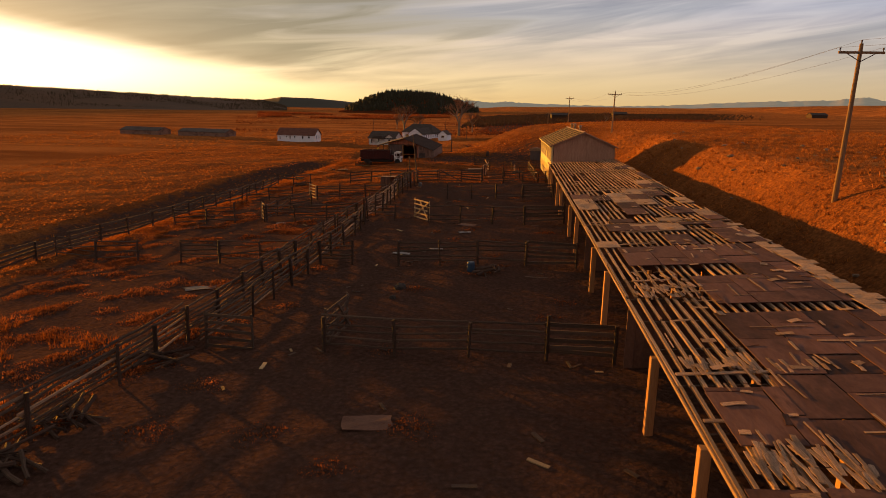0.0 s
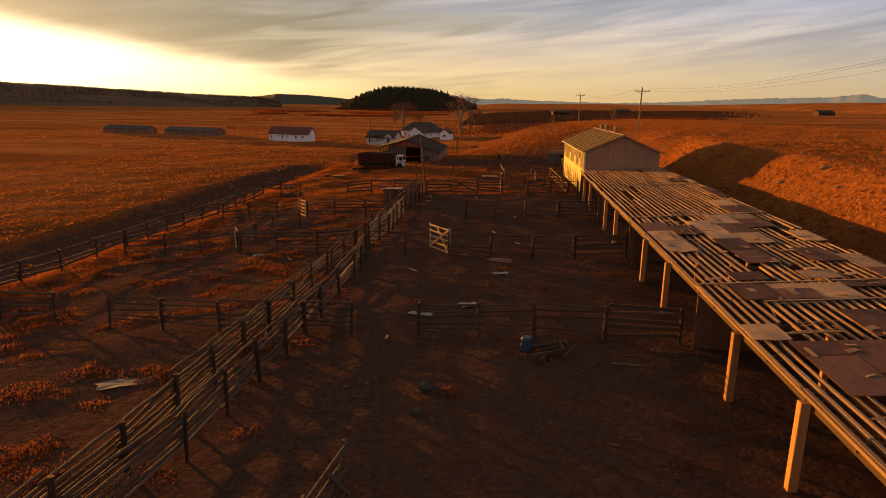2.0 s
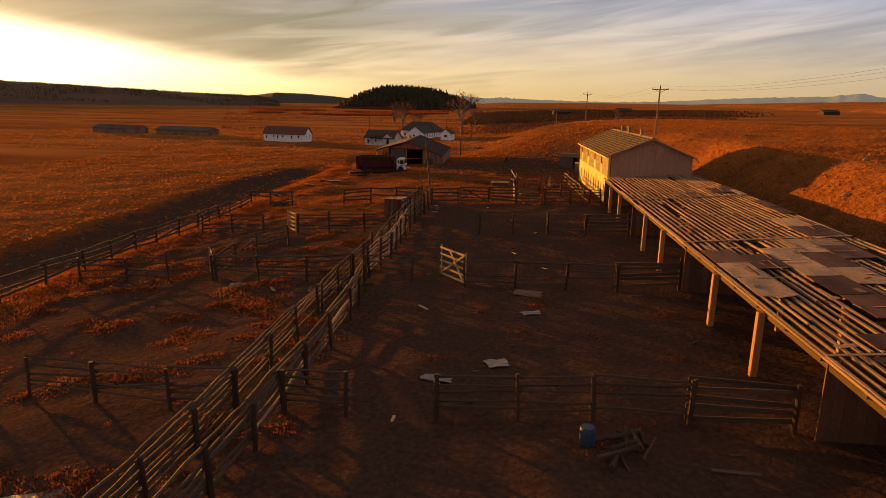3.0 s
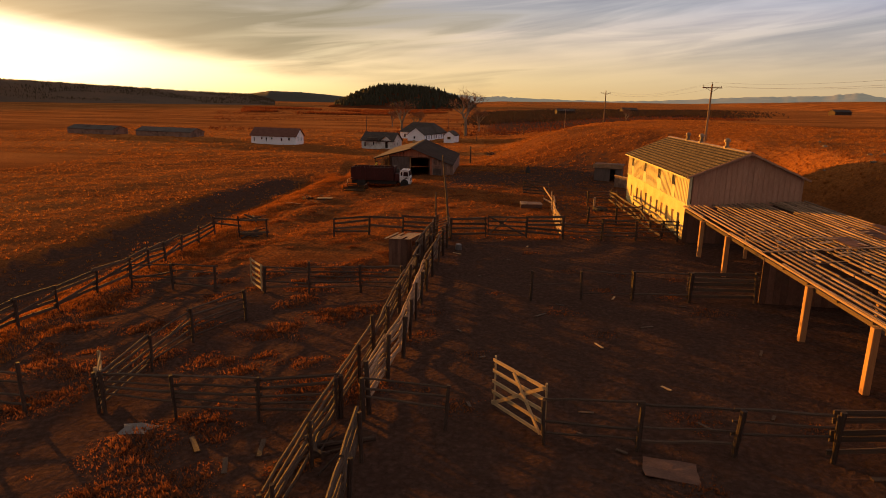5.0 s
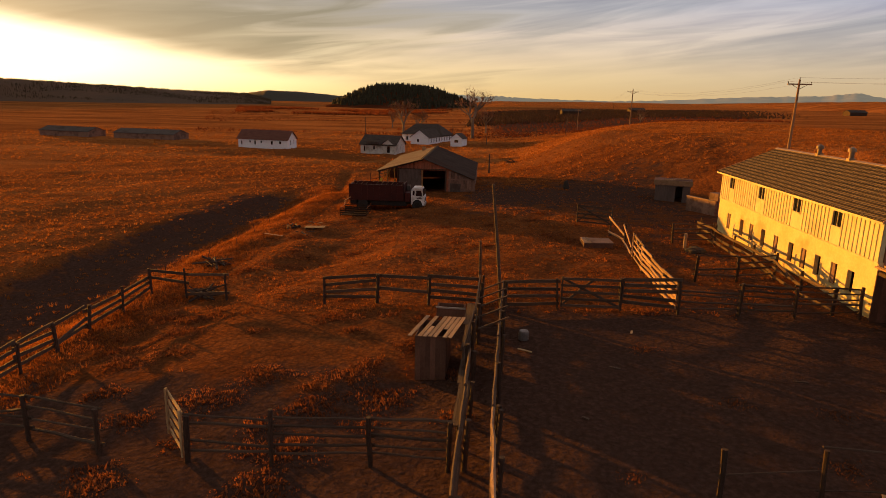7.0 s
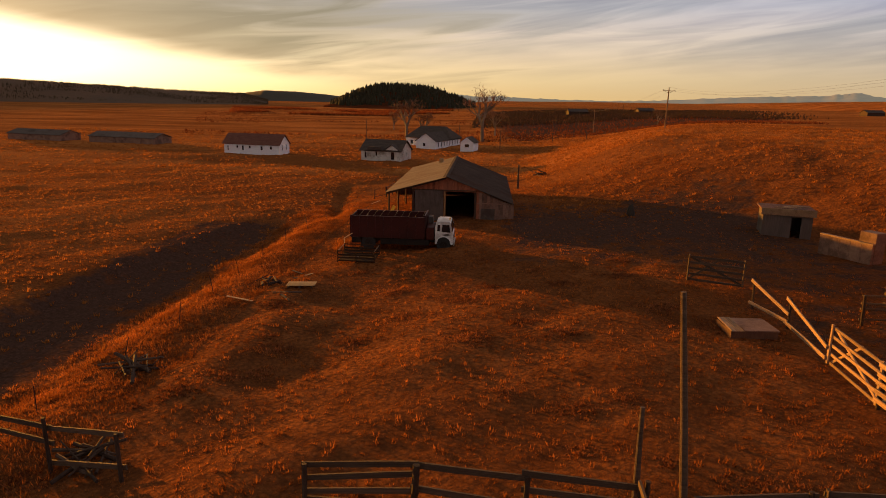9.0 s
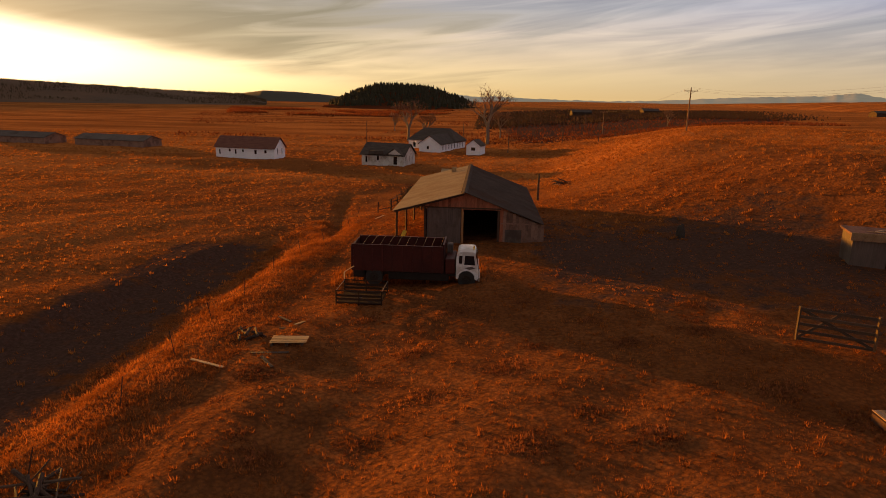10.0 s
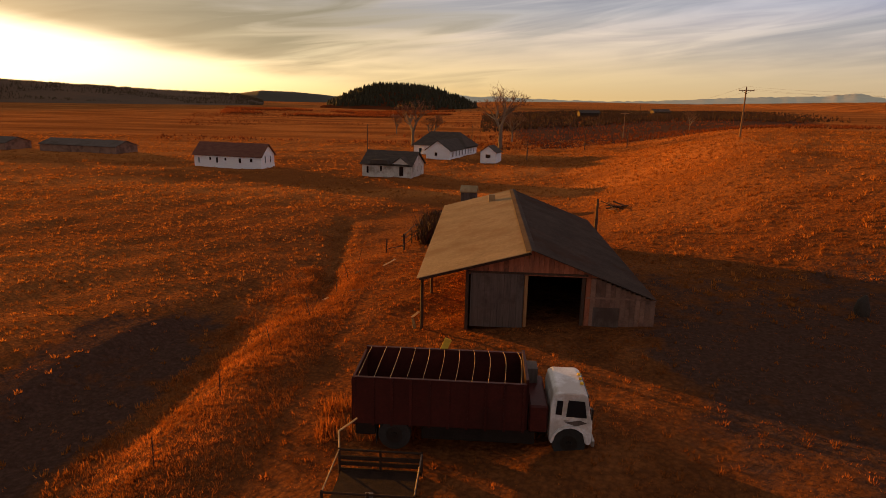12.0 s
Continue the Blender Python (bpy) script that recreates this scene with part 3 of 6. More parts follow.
def gate(a, b, label, mesh, height=1.35, bars=5, brace=True, lift=0.15):
    """A swinging gate from its hinge a to its free end b: boards, uprights and a slanting brace."""
    z0 = gz(*a)
    d = Vector((b[0] - a[0], b[1] - a[1], 0))
    g = thing("gate", (a[0], a[1], z0), label, "gate", "corral gates")
    n = Vector((-d.y, d.x, 0)).normalized() * 0.05
    for k in range(bars):
        h = lift + (height - lift) * k / (bars - 1)
        piece("bar", rnd.choice(mesh), g, (0, 0, h), d + Vector((0, 0, h)), 0.04, 0.11)
    for s in (0.02, 0.98):
        piece("upright", rnd.choice(mesh), g, d * s + n + Vector((0, 0, lift - 0.05)), d * s + n + Vector((0, 0, height + 0.12)), 0.11, 0.06)
    if brace:
        piece("brace", rnd.choice(mesh), g, d * 0.03 - n + Vector((0, 0, lift)), d * 0.97 - n + Vector((0, 0, height)), 0.05, 0.11)
        piece("brace", rnd.choice(mesh), g, d * 0.97 - n * 1.6 + Vector((0, 0, lift)), d * 0.45 - n * 1.6 + Vector((0, 0, height)), 0.05, 0.1)
    return g


POLES = "weathered grey pole fence on dark round posts"
# cross fences of the pens in front of the open shed
fence([(-6.0, 21.0), (-3.4, 20.9), (-0.8, 20.9), (1.9, 20.8)], POLES, rails=5)
fence([(1.9, 20.8), (4.2, 20.7)], "dark board fence panel beside the shed wall", rails=5, boards=True, gaps=0)
fence([(-5.3, 33.8), (-3.0, 33.9), (-0.9, 33.9), (1.7, 33.9)], POLES, rails=5)
fence([(1.7, 33.9), (4.4, 33.7)], "dark board fence panel beside the shed wall", rails=5, boards=True, gaps=0)
fence([(-5.1, 47.3), (-2.7, 47.0), (-0.3, 46.9), (2.1, 46.8)], POLES, rails=4, gaps=0.2)
fence([(2.1, 46.8), (5.0, 46.9)], "dark board fence panel beside the shed wall", rails=5, boards=True, gaps=0)
fence([(-4.7, 59.8), (-2.4, 60.0), (-0.1, 60.0)], POLES, rails=3, gaps=0.3, thick=0.05)
fence([(-0.1, 60.0), (2.4, 59.9)], POLES, rails=4, gaps=0.1)
fence([(2.4, 59.9), (5.2, 59.7)], "dark board fence panel beside the shed wall", rails=5, boards=True, gaps=0)
fence([(-17.5, 74.5), (-15.0, 74.3), (-12.6, 73.9), (-10.4, 73.6)], "dark board fence closing the pens", rails=4, boards=True, gaps=0.03)
fence([(-9.2, 73.3), (-6.9, 73.5)], "dark board fence closing the pens", rails=4, boards=True, gaps=0)
gate((-4.2, 73.5), (-6.8, 73.5), "dark closed board gate with a slanting brace", BOARDS)
fence([(-4.2, 73.5), (-1.8, 73.3)], "dark board fence closing the pens", rails=5, boards=True, height=1.5, gaps=0)
fence([(-1.8, 73.3), (0.7, 73.2), (2.9, 73.0), (5.5, 73.0)], POLES, rails=5, gaps=0.1)
fence([(0.6, 78.8), (2.7, 78.8), (4.5, 78.8)], POLES, rails=4)
fence([(4.6, 73.4), (4.5, 78.8), (4.4, 84.0), (4.3, 90.0)], "weathered board fence along the lit barn wall", rails=3, boards=True, height=1.05, tall=0.3)
fence([(1.9, 87.6), (4.3, 87.4)], POLES, rails=4)
# the working alley: two fences side by side
fence([(-12.9, 8.0), (-12.3, 14.5), (-11.9, 18.0), (-11.6, 22.0), (-11.4, 27.0), (-11.2, 34.0), (-11.1, 42.5)], "long weathered pole fence of the alley", rails=7, height=1.5, thick=0.095, tall=-0.1, gaps=0.04, mesh=RAILS * 2 + SUNLIT_RAILS[:1])
fence([(-11.1, 43.0), (-10.9, 48.4), (-10.6, 55.0), (-10.5, 61.0), (-10.4, 65.5)], "sagging weathered pole fence of the alley", rails=5, height=1.35, gaps=0.15)
fence([(-10.6, 21.4), (-10.2, 25.0), (-9.9, 32.0), (-9.7, 36.0), (-9.6, 42.0), (-9.8, 46.0)], "long weathered pole fence of the alley", rails=7, height=1.5, thick=0.095, tall=-0.1, gaps=0.06, mesh=RAILS * 2 + SUNLIT_RAILS[:1])
fence([(-10.1, 48.6), (-9.7, 53.0), (-9.7, 57.0), (-9.7, 61.2)], "tall close-railed pole fence of the alley", rails=8, height=1.6, gaps=0.03, mesh=SUNLIT_RAILS)
fence([(-9.7, 61.4), (-9.5, 66.2), (-9.2, 72.8)], "tall close-railed pole fence of the alley", rails=6, height=1.6, gaps=0.04)
# pens on the field side
fence([(-18.6, 35.2), (-15.9, 34.5), (-13.3, 34.1), (-11.3, 34.0)], POLES, rails=5)
fence([(-9.8, 34.1), (-7.9, 33.8)], POLES, rails=5)
gate((-10.6, 21.4), (-8.7, 21.2), "grey pole gate standing half open", BOARDS, bars=5, brace=False)
gate((-6.0, 21.4), (-5.7, 23.6), "grey board gate swung open", BOARDS)
fence([(-29.0, 38.6), (-25.6, 37.6), (-22.2, 36.7)], POLES, rails=4)
fence([(-26.5, 49.6), (-23.6, 49.2), (-21.0, 48.8)], POLES, rails=4)
fence([(-18.5, 48.7), (-15.9, 48.4), (-13.3, 48.2), (-11.0, 48.3)], POLES, rails=5, gaps=0.12)
fence([(-10.2, 48.2), (-7.8, 47.7)], POLES, rails=4)
fence([(-18.3, 48.7), (-18.6, 52.0), (-18.3, 54.6), (-17.2, 57.4)], POLES, rails=5)
fence([(-25.8, 63.2), (-23.2, 62.6), (-20.5, 61.7)], POLES, rails=4)
fence([(-17.8, 61.3), (-15.5, 61.2), (-12.9, 61.2), (-10.9, 61.0)], POLES, rails=5, gaps=0.12)
# These gates take the paler board so their sunlight is in the colour.
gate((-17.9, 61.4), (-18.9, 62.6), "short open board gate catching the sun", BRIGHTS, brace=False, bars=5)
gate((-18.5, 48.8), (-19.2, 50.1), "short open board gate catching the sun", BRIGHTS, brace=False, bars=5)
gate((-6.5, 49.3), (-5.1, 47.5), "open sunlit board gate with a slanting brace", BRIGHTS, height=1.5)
fence([(-31.5, 30.0), (-30.0, 38.0), (-28.4, 46.0), (-27.8, 52.0), (-27.4, 59.5), (-27.2, 65.4), (-27.4, 72.0), (-27.3, 77.2)], "long board fence along the field edge", rails=4, boards=True, height=1.25)
fence([(-27.3, 77.2), (-25.2, 76.7), (-22.9, 76.2)], "broken board fence at the field corner", rails=3, boards=True, gaps=0.3)
fence([(-25.4, 129.0), (-24.2, 129.4)], "short rail fence beside the barn", rails=1, height=1.1)
fence([(-24.2, 129.4), (-23.6, 134.0), (-22.9, 141.0)], "short rail fence beside the barn", rails=3, height=1.1, gaps=0.2)
# yard fence, the sun on it put into paler boards
fence([(-1.8, 73.4), (-1.8, 77.8), (-1.7, 80.2)], "sunlit board fence of the yard", rails=5, boards=True, mesh=SUNLIT_BOARDS, height=1.4)
gate((-1.7, 80.2), (-1.5, 83.5), "sunlit board gate with crossed braces", SUNLIT_BOARDS, height=1.4)
fence([(-1.5, 83.6), (-1.2, 87.2), (-1.7, 89.5)], "sunlit board fence of the yard", rails=2, boards=True, mesh=SUNLIT_BOARDS, height=1.3, gaps=0)
gate((-1.1, 92.1), (-3.5, 93.1), "dark iron-grey gate leaning upright in the yard", BOARDS, height=1.3)


def thing_part(name, parent, label=""):
    """A part that is made up of pieces."""
    ob = new(name)
    ob.empty_display_size = 0.2
    ob.parent = parent
    if label:
        ob["label"] = label
    return ob


WALLBOARDS = [unit_board("wall_board", M_SHEDWALL, 0.0, 4, 60, 0.985)]


# ---- the long open shed ----
def shed_x(y):
    return 3.85 + 0.024 * y


def build_shed():
    """An open-fronted cattle shed: timber posts, cross walls, a back wall and a roof of purlins with patches of sheathing."""
    s = thing("cattle_shed", (0, 0, 0), "long open-fronted cattle shed with a ruined slatted board roof", "shed")
    walls = (7.0, 20.4, 33.3, 46.8, 59.8, 72.7)
    posts = (11.4, 15.9, 24.7, 29.1, 37.5, 42.1, 50.9, 55.3, 64.3, 68.6)
    y0, y1, wide = -6.0, 72.9, 7.4

    def top(x, y):
        return 2.42 + 0.075 * (x - shed_x(y))

    for y in posts:
        x = shed_x(y) + 0.02
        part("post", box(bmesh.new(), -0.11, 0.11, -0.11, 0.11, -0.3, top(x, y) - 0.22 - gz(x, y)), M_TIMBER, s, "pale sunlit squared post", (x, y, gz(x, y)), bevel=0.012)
        for k in (2.6, 5.0):
            part("inner_post", box(bmesh.new(), -0.08, 0.08, -0.08, 0.08, -0.3, top(x + k, y) - 0.22 - gz(x + k, y)), M_TIMBER, s, "", (x + k, y, gz(x + k, y)))
    for y in walls:
        w = thing_part("cross_wall", s, "brown board partition wall")
        x = shed_x(y) + 0.1
        k = 0
        while k * 0.3 < wide - 0.3:
            xx = x + k * 0.3 + 0.15
            piece("wall_board", WALLBOARDS[0], w, (xx, y + 0.01 * (k % 2), gz(xx, y) - 0.2), (xx, y + 0.01 * (k % 2), top(xx, y) - 0.2), 0.05, 0.292)
            k += 1
    w = thing_part("back_wall", s, "brown board back wall")
    k = 0
    while y0 + k * 0.3 < y1:
        y = y0 + k * 0.3 + 0.15
        x = shed_x(y) + wide - 0.15
        piece("wall_board", WALLBOARDS[0], w, (x + 0.01 * (k % 2), y, gz(x, y) - 0.6), (x + 0.01 * (k % 2), y, top(x, y) - 0.2), 0.292, 0.05)
        k += 1
    # rafters across, plates along
    yy = y0
    while yy < y1:
        x = shed_x(yy)
        piece("rafter", BOARDS[0], s, (x + 0.05, yy, top(x, yy) - 0.14), (x + wide, yy, top(x + wide, yy) - 0.14), 0.07, 0.18)
        yy += 2.2
    for a, b in zip((y0,) + walls, walls + (y1,)):
        if b - a < 0.5:
            continue
        for off in (0.2, 3.7, 7.2):
            piece("plate", BOARDS[1], s, (shed_x(a) + off, a, top(shed_x(a) + off, a) - 0.3), (shed_x(b) + off, b, top(shed_x(b) + off, b) - 0.3), 0.14, 0.16)
        piece("fascia", PURLINS[0], s, (shed_x(a) - 0.02, a, top(shed_x(a), a) - 0.02), (shed_x(b) - 0.02, b, top(shed_x(b), b) - 0.02), 0.045, 0.085)
    # purlins, broken here and there
    r = random.Random(3)
    for a, b in zip((y0,) + walls[:-1], walls):
        step = 0.29
        for k in range(int(wide / step) + 1):
            off = 0.06 + k * step
            ya = a + 0.05
            while ya < b - 0.4:
                yb = min(b - 0.05, ya + r.choice((2.2, 4.4, 4.4, 6.6)))
                if r.random() > (0.13 if a < 46 else 0.05):
                    xa, xb = shed_x(ya) + off, shed_x(yb) + off
                    j = r.uniform(-0.03, 0.03)
                    piece("purlin", r.choice(PURLINS), s, (xa + j, ya + r.uniform(-0.1, 0.1), top(xa, ya) + r.uniform(-0.01, 0.02)), (xb - j, yb, top(xb, yb) + r.uniform(-0.02, 0.01)), r.uniform(0.06, 0.11), 0.085)
                ya = yb
    # sheathing that is left, sheet by sheet
    def sheet(off, y, w, l, pale=False, lift=0.0, skew=0.0):
        x = shed_x(y) + off
        z = top(x + w / 2, y) + 0.066 + lift
        bank = math.degrees(math.atan(0.075))
        ob = new("roof_panel", (PALES if pale else PLIES)[0])
        ob.parent = s
        ob.matrix_basis = Matrix.Translation(Vector((x, y + l / 2, z - 0.075 * w / 2)) * U) @ pose(0, 0, 0, 0, -bank, skew + 1.4 * -1) @ Matrix.Diagonal((w * U, l * U, 0.022 * U, 1))
        if pale:
            ob["label"] = "bleached loose sheet"
        return ob

    def tiles(o0, o1, ya, yb, miss=0.06, pale=0.0, w=1.22, l=2.3):
        o = o0
        k = 0
        while o < o1 - 0.05:
            y = ya - (l / 2 if k % 2 else 0)
            while y < yb - 0.05:
                a, b = max(y, ya), min(y + l, yb)
                ww = min(w, o1 - o)
                if b - a > 0.15 and r.random() > miss:
                    sheet(o + 0.01, a + 0.01, ww - 0.02, b - a - 0.02, r.random() < pale, r.uniform(0, 0.025), r.uniform(-0.5, 0.5))
                y += l
            o += w
            k += 1

    tiles(0.1, 7.4, -6.0, 9.6, 0.02)
    tiles(2.1, 7.4, 9.6, 14.0, 0.0)
    tiles(0.5, 2.1, 10.9, 13.4, 0.0)
    tiles(2.2, 6.6, 14.0, 18.5, 0.0)
    tiles(2.6, 6.6, 19.3, 22.6, 0.0)
    tiles(4.6, 6.6, 22.6, 24.3, 0.0)
    tiles(0.8, 6.6, 24.3, 27.6, 0.0)
    tiles(0.0, 1.0, 27.7, 29.0, 0.0, 1.0)
    tiles(3.2, 7.2, 27.8, 31.0, 0.25)
    tiles(1.0, 6.8, 31.2, 33.0, 0.3, 0.3)
    tiles(0.2, 7.2, 33.5, 46.5, 0.58, 0.55)
    tiles(5.6, 7.4, 46.9, 60.0, 0.6, 0.2)
    tiles(2.6, 4.6, 60.0, 62.0, 0.5, 0.2)
    tiles(4.5, 7.4, 60.0, 66.0, 0.7, 0.3)
    # crumbling pale edge along the back
    for k in range(42):
        y = 9.0 + k * 0.55
        sheet(6.62 + r.uniform(-0.12, 0.12), y, r.uniform(0.5, 0.85), 0.6, True, 0.01 + r.uniform(0, 0.02), r.uniform(-6, 6))
    # laths nailed across the purlins
    for y, o0, o1 in ((11.9, 0.1, 2.0), (14.15, 0.1, 2.3), (21.3, 0.6, 2.0), (22.2, 0.5, 1.8), (28.2, 0.9, 2.6), (33.2, 0.0, 7.3), (46.7, 0.0, 7.3), (59.7, 0.0, 7.3), (62.1, 2.0, 4.4), (31.1, 1.5, 6.9)):
        x = shed_x(y)
        piece("lath", r.choice(PURLINS), s, (x + o0, y, top(x + o0, y) + 0.075), (x + o1, y + r.uniform(-0.1, 0.1), top(x + o1, y) + 0.075), 0.13, 0.03)
    # splinters, lifted strips and scraps of felt left on the sheathing
    for k in range(330):
        y = 7.0 + 58.0 * r.random() ** 1.25
        o = r.uniform(0.3, 7.1)
        x = shed_x(y) + o
        long = r.random() < 0.45
        l = r.uniform(0.35, 1.5) if long else r.uniform(0.2, 0.6)
        across = r.random() < 0.55
        dx, dy = (l, r.uniform(-0.12, 0.12)) if across else (r.uniform(-0.1, 0.1), l)
        if o + dx > 7.25:
            continue
        z = top(x, y) + 0.11
        piece("splinter", r.choice(PURLINS + SCRAPS), s, (x, y, z), (x + dx, y + dy, top(x + dx, y) + 0.11 + r.uniform(0, 0.03)), r.uniform(0.03, 0.08) if long else r.uniform(0.08, 0.3), 0.012)
    # torn shingles on the patches
    for o0, o1, ya, yb, n in ((0.45, 2.3, 9.4, 10.6, 60), (0.4, 2.0, 14.0, 14.8, 34), (0.4, 2.2, 19.9, 21.2, 44), (0.6, 2.2, 21.9, 22.8, 12), (3.0, 5.4, 26.6, 27.6, 12), (2.4, 4.2, 14.0, 14.6, 14)):
        for k in range(n):
            o = r.uniform(o0, o1)
            y = r.uniform(ya, yb)
            x = shed_x(y) + o
            l = r.uniform(0.3, 0.75)
            piece("shingle", r.choice(PURLINS), s, (x, y, top(x, y) + 0.085 + r.uniform(0, 0.03)), (x + r.uniform(-0.1, 0.1), y + l, top(x, y) + 0.085 + r.uniform(0, 0.04)), r.uniform(0.04, 0.12), 0.014)
    return s


build_shed()


# ---- walls with openings ----
def wall(bm, axis, a, b, z0, z1, d0, d1, holes=()):
    """A wall from a to b along x or y, between depths d0 and d1, with openings (from, to, sill, head) through it."""
    def put(u0, u1, w0, w1):
        if u1 - u0 > 0.001 and w1 - w0 > 0.001:
            if axis == "x":
                box(bm, u0, u1, d0, d1, w0, w1)
            else:
                box(bm, d0, d1, u0, u1, w0, w1)
    u = a
    for h0, h1, s, t in sorted(holes):
        put(u, h0, z0, z1)
        put(h0, h1, z0, s)
        put(h0, h1, t, z1)
        u = h1
    put(u, b, z0, z1)
    return bm


def window(parent, axis, u0, u1, z0, z1, d, out, mat, label="small dark window", bars=1):
    """A window in an opening: frame of four, glazing bar and a dark pane a little inside."""
    w = thing_part("window", parent, label)
    fr = bmesh.new()
    t = 0.05

    def put(bm, a0, a1, b0, b1, e0, e1):
        if axis == "x":
            box(bm, a0, a1, min(e0, e1), max(e0, e1), b0, b1)
        else:
            box(bm, min(e0, e1), max(e0, e1), a0, a1, b0, b1)

    put(fr, u0 - t, u0 + 0.02, z0 - t, z1 + t, d, d + out * 0.035)
    put(fr, u1 - 0.02, u1 + t, z0 - t, z1 + t, d, d + out * 0.035)
    put(fr, u0 + 0.02, u1 - 0.02, z1 - 0.02, z1 + t, d, d + out * 0.035)
    put(fr, u0 + 0.02, u1 - 0.02, z0 - t, z0 + 0.02, d, d + out * 0.05)
    if bars:
        put(fr, (u0 + u1) / 2 - 0.015, (u0 + u1) / 2 + 0.015, z0 + 0.02, z1 - 0.02, d - out * 0.03, d + out * 0.01)
    part("window_frame", fr, mat, w)
    part("pane", (lambda bm: (put(bm, u0, u1, z0, z1, d - out * 0.07, d - out * 0.055), bm)[1])(bmesh.new()), M_GLASS, w)
    return w


def roof_slab(bm, ridge, eave, y0, y1, thick=0.08):
    """A slope from a ridge (x, z) to an eave (x, z), along y."""
    (xr, zr), (xe, ze) = ridge, eave
    v = [bm.verts.new(c) for c in ((xr, y0, zr), (xe, y0, ze), (xe, y1, ze), (xr, y1, zr), (xr, y0, zr - thick), (xe, y0, ze - thick), (xe, y1, ze - thick), (xr, y1, zr - thick))]
    for f in ((0, 1, 2, 3), (7, 6, 5, 4), (0, 4, 5, 1), (1, 5, 6, 2), (2, 6, 7, 3), (3, 7, 4, 0)):
        bm.faces.new([v[k] for k in f])
    bmesh.ops.recalc_face_normals(bm, faces=bm.faces)
    return bm


def shingle_roof_material():
    """Old shingles in courses, each a little lighter or darker, worn pale at the butts."""
    m = bpy.data.materials.new("worn_shingles")
    m.use_nodes = True
    n = Nodes(m.node_tree)
    co = n("ShaderNodeTexCoord").outputs["Object"]
    turned = n("ShaderNodeSeparateXYZ", (0, co))
    flat = n("ShaderNodeCombineXYZ", (0, turned.outputs[1]), (1, n.math("SUBTRACT", turned.outputs[0], 9.5 * U))).outputs[0]
    br = n("ShaderNodeTexBrick", ("Vector", flat), inputs={"Color1": (0.15, 0.105, 0.048, 1), "Color2": (0.235, 0.17, 0.078, 1), "Mortar": (0.025, 0.02, 0.015, 1), "Scale": 1.0, "Mortar Size": 0.05, "Brick Width": 0.34, "Row Height": 0.334, "Bias": -0.05})
    no = n("ShaderNodeTexNoise", ("Vector", co), inputs={"Scale": 0.5, "Detail": 6.0, "Roughness": 0.7}).outputs[0]
    col = n.mix(n("ShaderNodeMapRange", (0, no), inputs={1: 0.45, 2: 0.7, 3: 0.0, 4: 0.4}).outputs[0], br.outputs[0], (0.105, 0.072, 0.036))
    b = n("ShaderNodeBump", ("Height", br.outputs[1]), inputs={"Strength": 0.6, "Distance": -0.03})
    s = n("ShaderNodeBsdfPrincipled", ("Base Color", col), ("Normal", b.outputs[0]), inputs={"Roughness": 0.95, "Specular IOR Level": 0.1})
    n("ShaderNodeOutputMaterial", (0, s.outputs[0]))
    return m


M_SHINGLE = shingle_roof_material()


